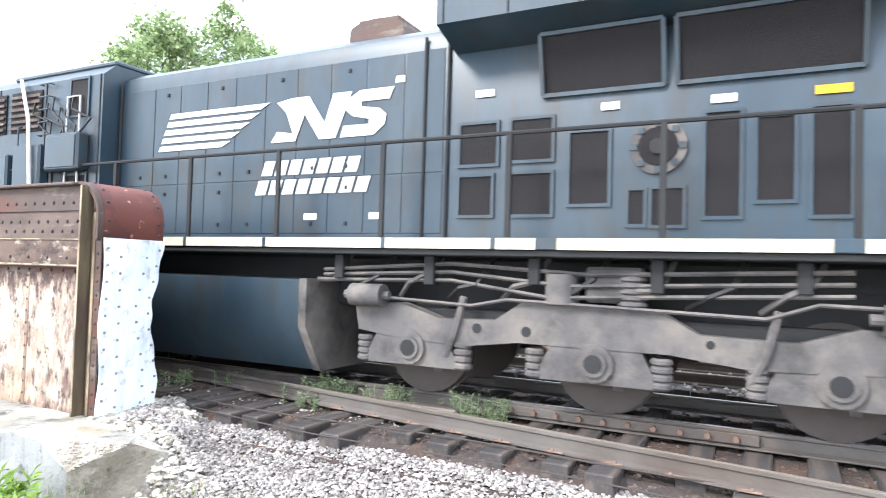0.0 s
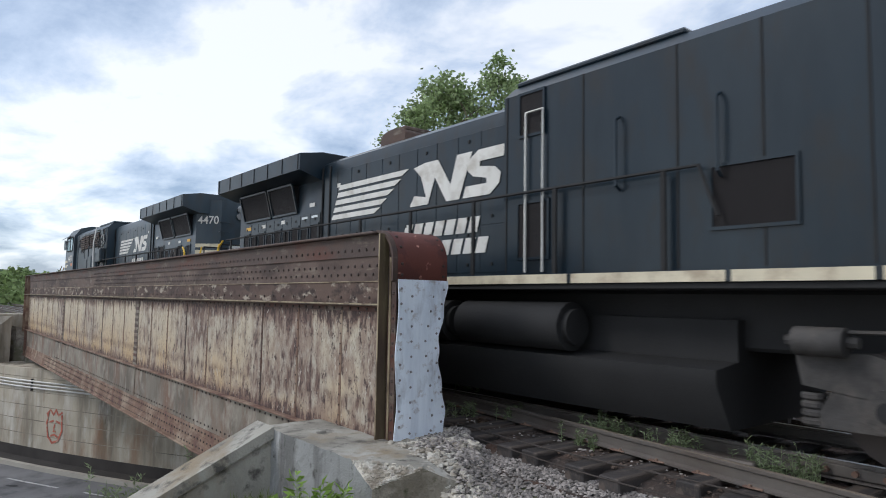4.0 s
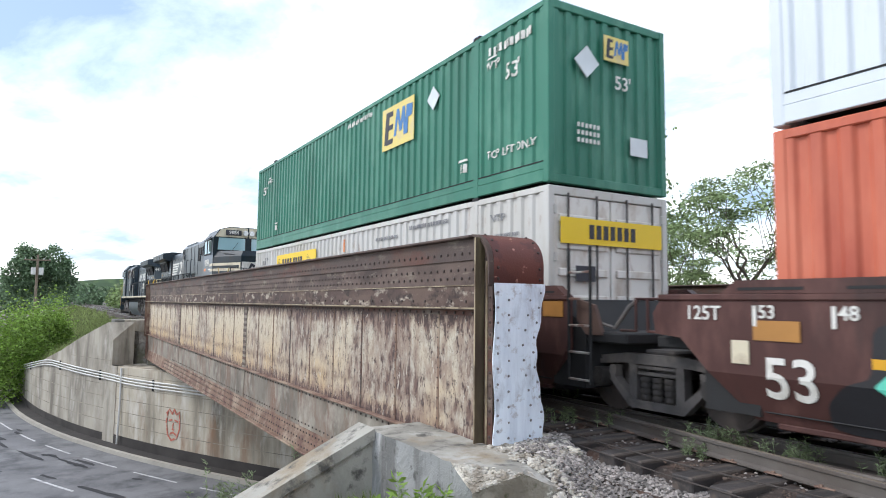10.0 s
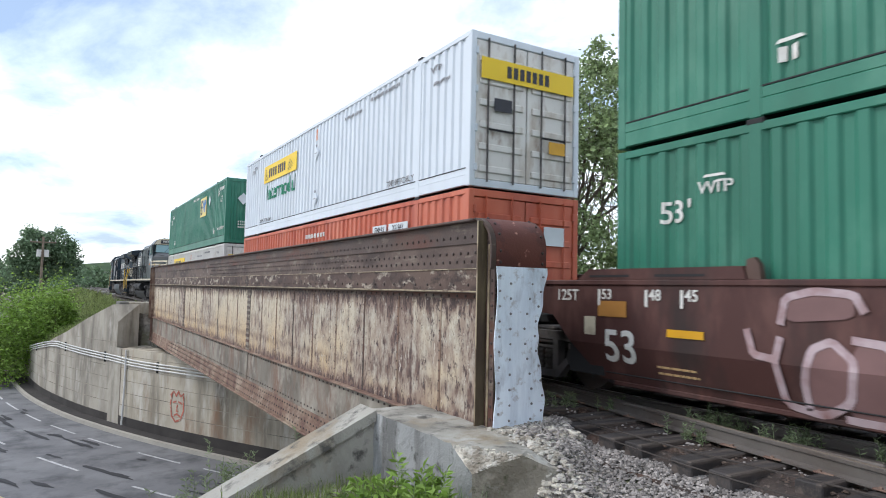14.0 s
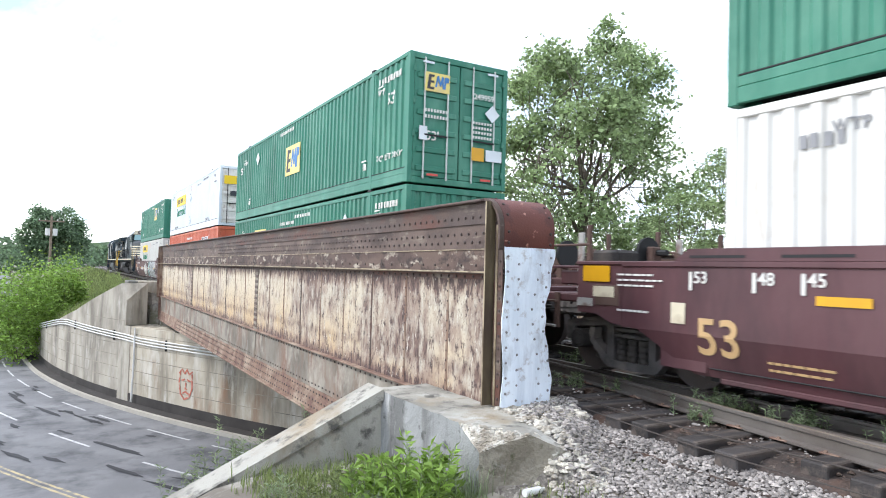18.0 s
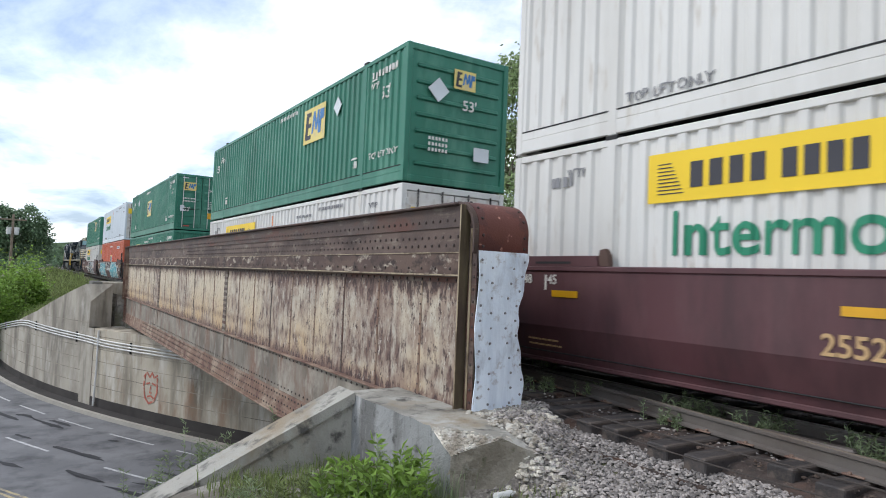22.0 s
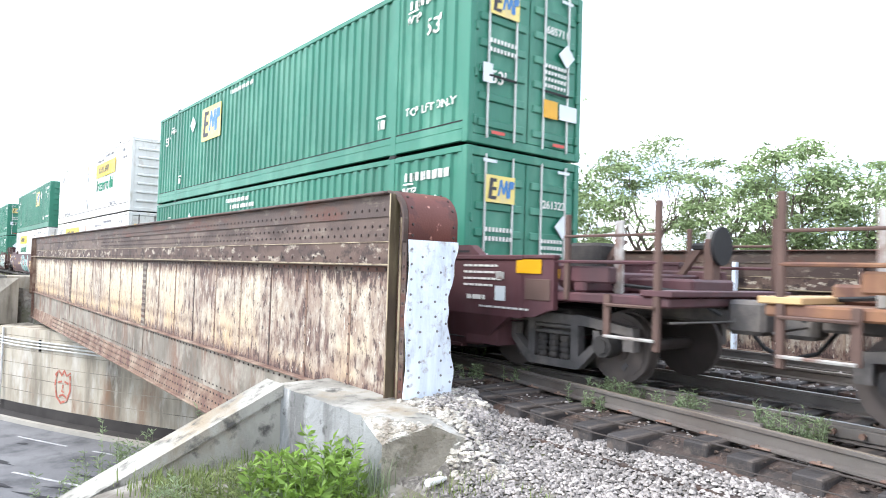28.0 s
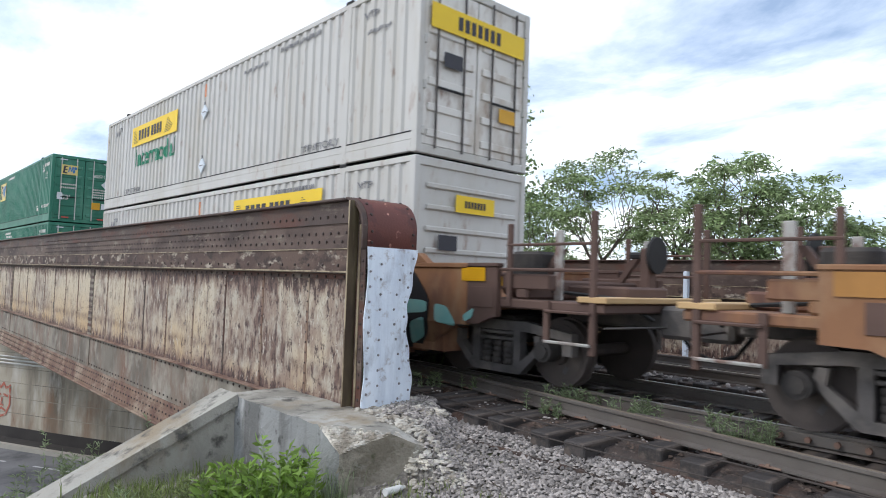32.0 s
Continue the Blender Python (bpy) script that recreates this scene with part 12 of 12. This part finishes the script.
    for s, q in ((-1, (A[3], A[0], A[4], A[7])), (1, (A[2], A[1], A[5], A[6]))):
        pane("side_window", inset(q, 0.13, 0.50, 0.1, 0.88), (s, 0, 0.2))
        pane("side_window", inset(q, 0.53, 0.90, 0.1, 0.88), (s, 0, 0.2))
        part("mirror", box(G(), *sorted((s * w * 0.95, s * (w + 0.16))), ws - 0.35, ws - 0.22, belt - 0.02, belt + 0.12, 0.03), P, th)
        part("tail_lamp", box(G(), *sorted((s * w * 0.45, s * w * 0.86)), -L - 0.012, -L + 0.06, tail - 0.25, tail - 0.13, 0.015), M["tail_red"], th)
        part("tail_lamp", box(G(), *sorted((s * w * 0.80, s * w * 0.965)), -L + 0.05, -L + 0.32, tail - 0.25, tail - 0.13, 0.02), M["tail_red"], th)
        part("headlight", box(G(), *sorted((s * w * 0.55, s * w * 0.86)), L - 0.2, L - 0.05, hood - 0.22, hood - 0.12, 0.03), M["lamp_glass"], th)
        part("door_seam", box(G(), *sorted((s * w * 0.99, s * (w + 0.004))), -0.05, -0.035, 0.3, belt - 0.1), M["ink"], th)
        part("door_handle", box(G(), *sorted((s * w * 0.99, s * (w + 0.02))), -0.28, -0.12, belt - 0.17, belt - 0.14, 0.006), P, th)
        part("sill", box(G(), *sorted((s * w * 0.93, s * w * 0.99)), -base / 2 + 0.4, base / 2 - 0.4, 0.19, 0.27, 0.01), M["ink"], th)
        for e in (-1, 1):
            y = e * base / 2
            part("wheel_arch", rod(G(), (s * (w - 0.10), y, wheel), (s * (w + 0.002), y, wheel), wheel + 0.06, 18), M["ink"], th)
            wh = thing("wheel", "", "", Matrix.Translation((s * (w - 0.10), y, wheel)))
            wh.parent = th
            part("tyre", rod(rod(G(), (-0.10, 0, 0), (0.10, 0, 0), wheel, 22), (-0.11, 0, 0), (0.11, 0, 0), wheel * 0.93, 22), M["tyre"], wh)
            part("rim", rod(G(), (s * 0.10, 0, 0), (s * 0.122, 0, 0), wheel * 0.68, 16), M["rim"], wh)
            for k in range(5):
                a = k * 2 * math.pi / 5
                part("spoke_gap", rod(G(), (s * 0.120, math.cos(a) * wheel * 0.42, math.sin(a) * wheel * 0.42), (s * 0.125, math.cos(a) * wheel * 0.42, math.sin(a) * wheel * 0.42), wheel * 0.14, 8), M["ink"], wh)
            CAR_WHEELS.append((wh, th, (s * (w - 0.10), y, wheel), wheel))
    part("number_plate", box(G(), -0.24, 0.24, -L - 0.01, -L + 0.02, tail - 0.42, tail - 0.29), M["placard"], th)
    part("bumper", box(G(), -w * 0.78, w * 0.78, -L - 0.006, -L + 0.1, 0.3, 0.4, 0.02), M["ink"], th)
    part("grille", box(G(), -w * 0.5, w * 0.5, L - 0.05, L + 0.008, hood - 0.33, hood - 0.22, 0.01), M["ink"], th)
    if sign:
        sg = part("roof_sign", prism(G(), [(-0.15, roof + 0.02), (0.15, roof + 0.02), (0.05, roof + 0.3), (-0.05, roof + 0.3)], "x", -0.38, 0.38), M["red_label"], th, "red lettered roof sign")
        for k in range(2):
            part("letter_bar", box(G(), -0.3, 0.3, -0.125 + k * 0.04, -0.118 + k * 0.04, roof + 0.09 + k * 0.1, roof + 0.15 + k * 0.1), M["white"], sg)
    return th


def drives(th, t0, place, speed, forward=True):
    s, off = station(*place)
    CARS.append((th, t0, s - (1.45 if forward else 0.0), off, speed, forward))


drives(car("silver saloon car driving along the road", "car_silver", 4.65, 1.82, 0.84, 0.93, 1.46, 1.3, 0.15, -0.8, -1.95, 0.33, 2.72, 0.98), 19.0, (-6.33, 33.75), 15.5)
drives(car("white hatchback car with a red sign on its roof", "car_white", 4.05, 1.70, 0.86, 0.96, 1.50, 1.35, 0.3, -1.1, -1.85, 0.31, 2.6, 1.05, True), 19.8, (-4.31, 28.44), 15.5)
drives(car("white saloon car with a dark sunroof driving along the road", "car_white", 4.85, 1.85, 0.83, 0.92, 1.44, 1.35, 0.2, -0.8, -2.05, 0.34, 2.82, 0.98), 26.8, (-2.44, 25.94), 15.5)
drives(car("grey-teal sport utility car driving towards the bridge", "car_teal", 4.6, 1.88, 1.0, 1.12, 1.72, 1.0, 0.35, -1.7, -2.1, 0.36, 2.68, 1.1), 19.0, (-8.2, 20.2), 9.0, False)

# ---- movement ----
def motions():
    times = [k * 2.0 for k in range(17)]
    for ob, u, turned in MOVERS:
        y, z = u if isinstance(u, tuple) else (u, 0.0)
        walk(ob, [(t, pose(0, y + run(t), z, 0, 0, 180 if turned else 0)) for t in times])
    for ws, y, r in WHEELS:
        back = ws.get("back", 1)
        walk(ws, [(k * 0.1, pose(0, y, r) @ Matrix.Rotation(-back * run(k * 0.1) / r, 4, "X")) for k in range(321)])
    when = {}
    for th, t0, s, off, speed, forward in CARS:
        rows = []
        for k in range(129):
            t = k * 0.25
            q, yaw = on_road(s + (t - t0) * speed * (1 if forward else -1), off, forward)
            rows.append((t, pose(q.x, q.y, ROAD_Z + 0.006, 0, 0, yaw)))
        walk(th, rows)
        when[th.name] = (t0, speed)
    for wh, th, at, r in CAR_WHEELS:
        t0, speed = when[th.name]
        a, b = max(0.1, t0 - 1.5), min(31.9, t0 + 1.5)
        n = int((b - a) / 0.025)
        rows = [(0.0, Matrix.Translation(at))]
        for k in range(n + 1):
            rows.append((a + k * 0.025, Matrix.Translation(at) @ Matrix.Rotation(-speed * k * 0.025 / r, 4, "X")))
        walk(wh, rows + [(32.0, rows[-1][1])])


motions()
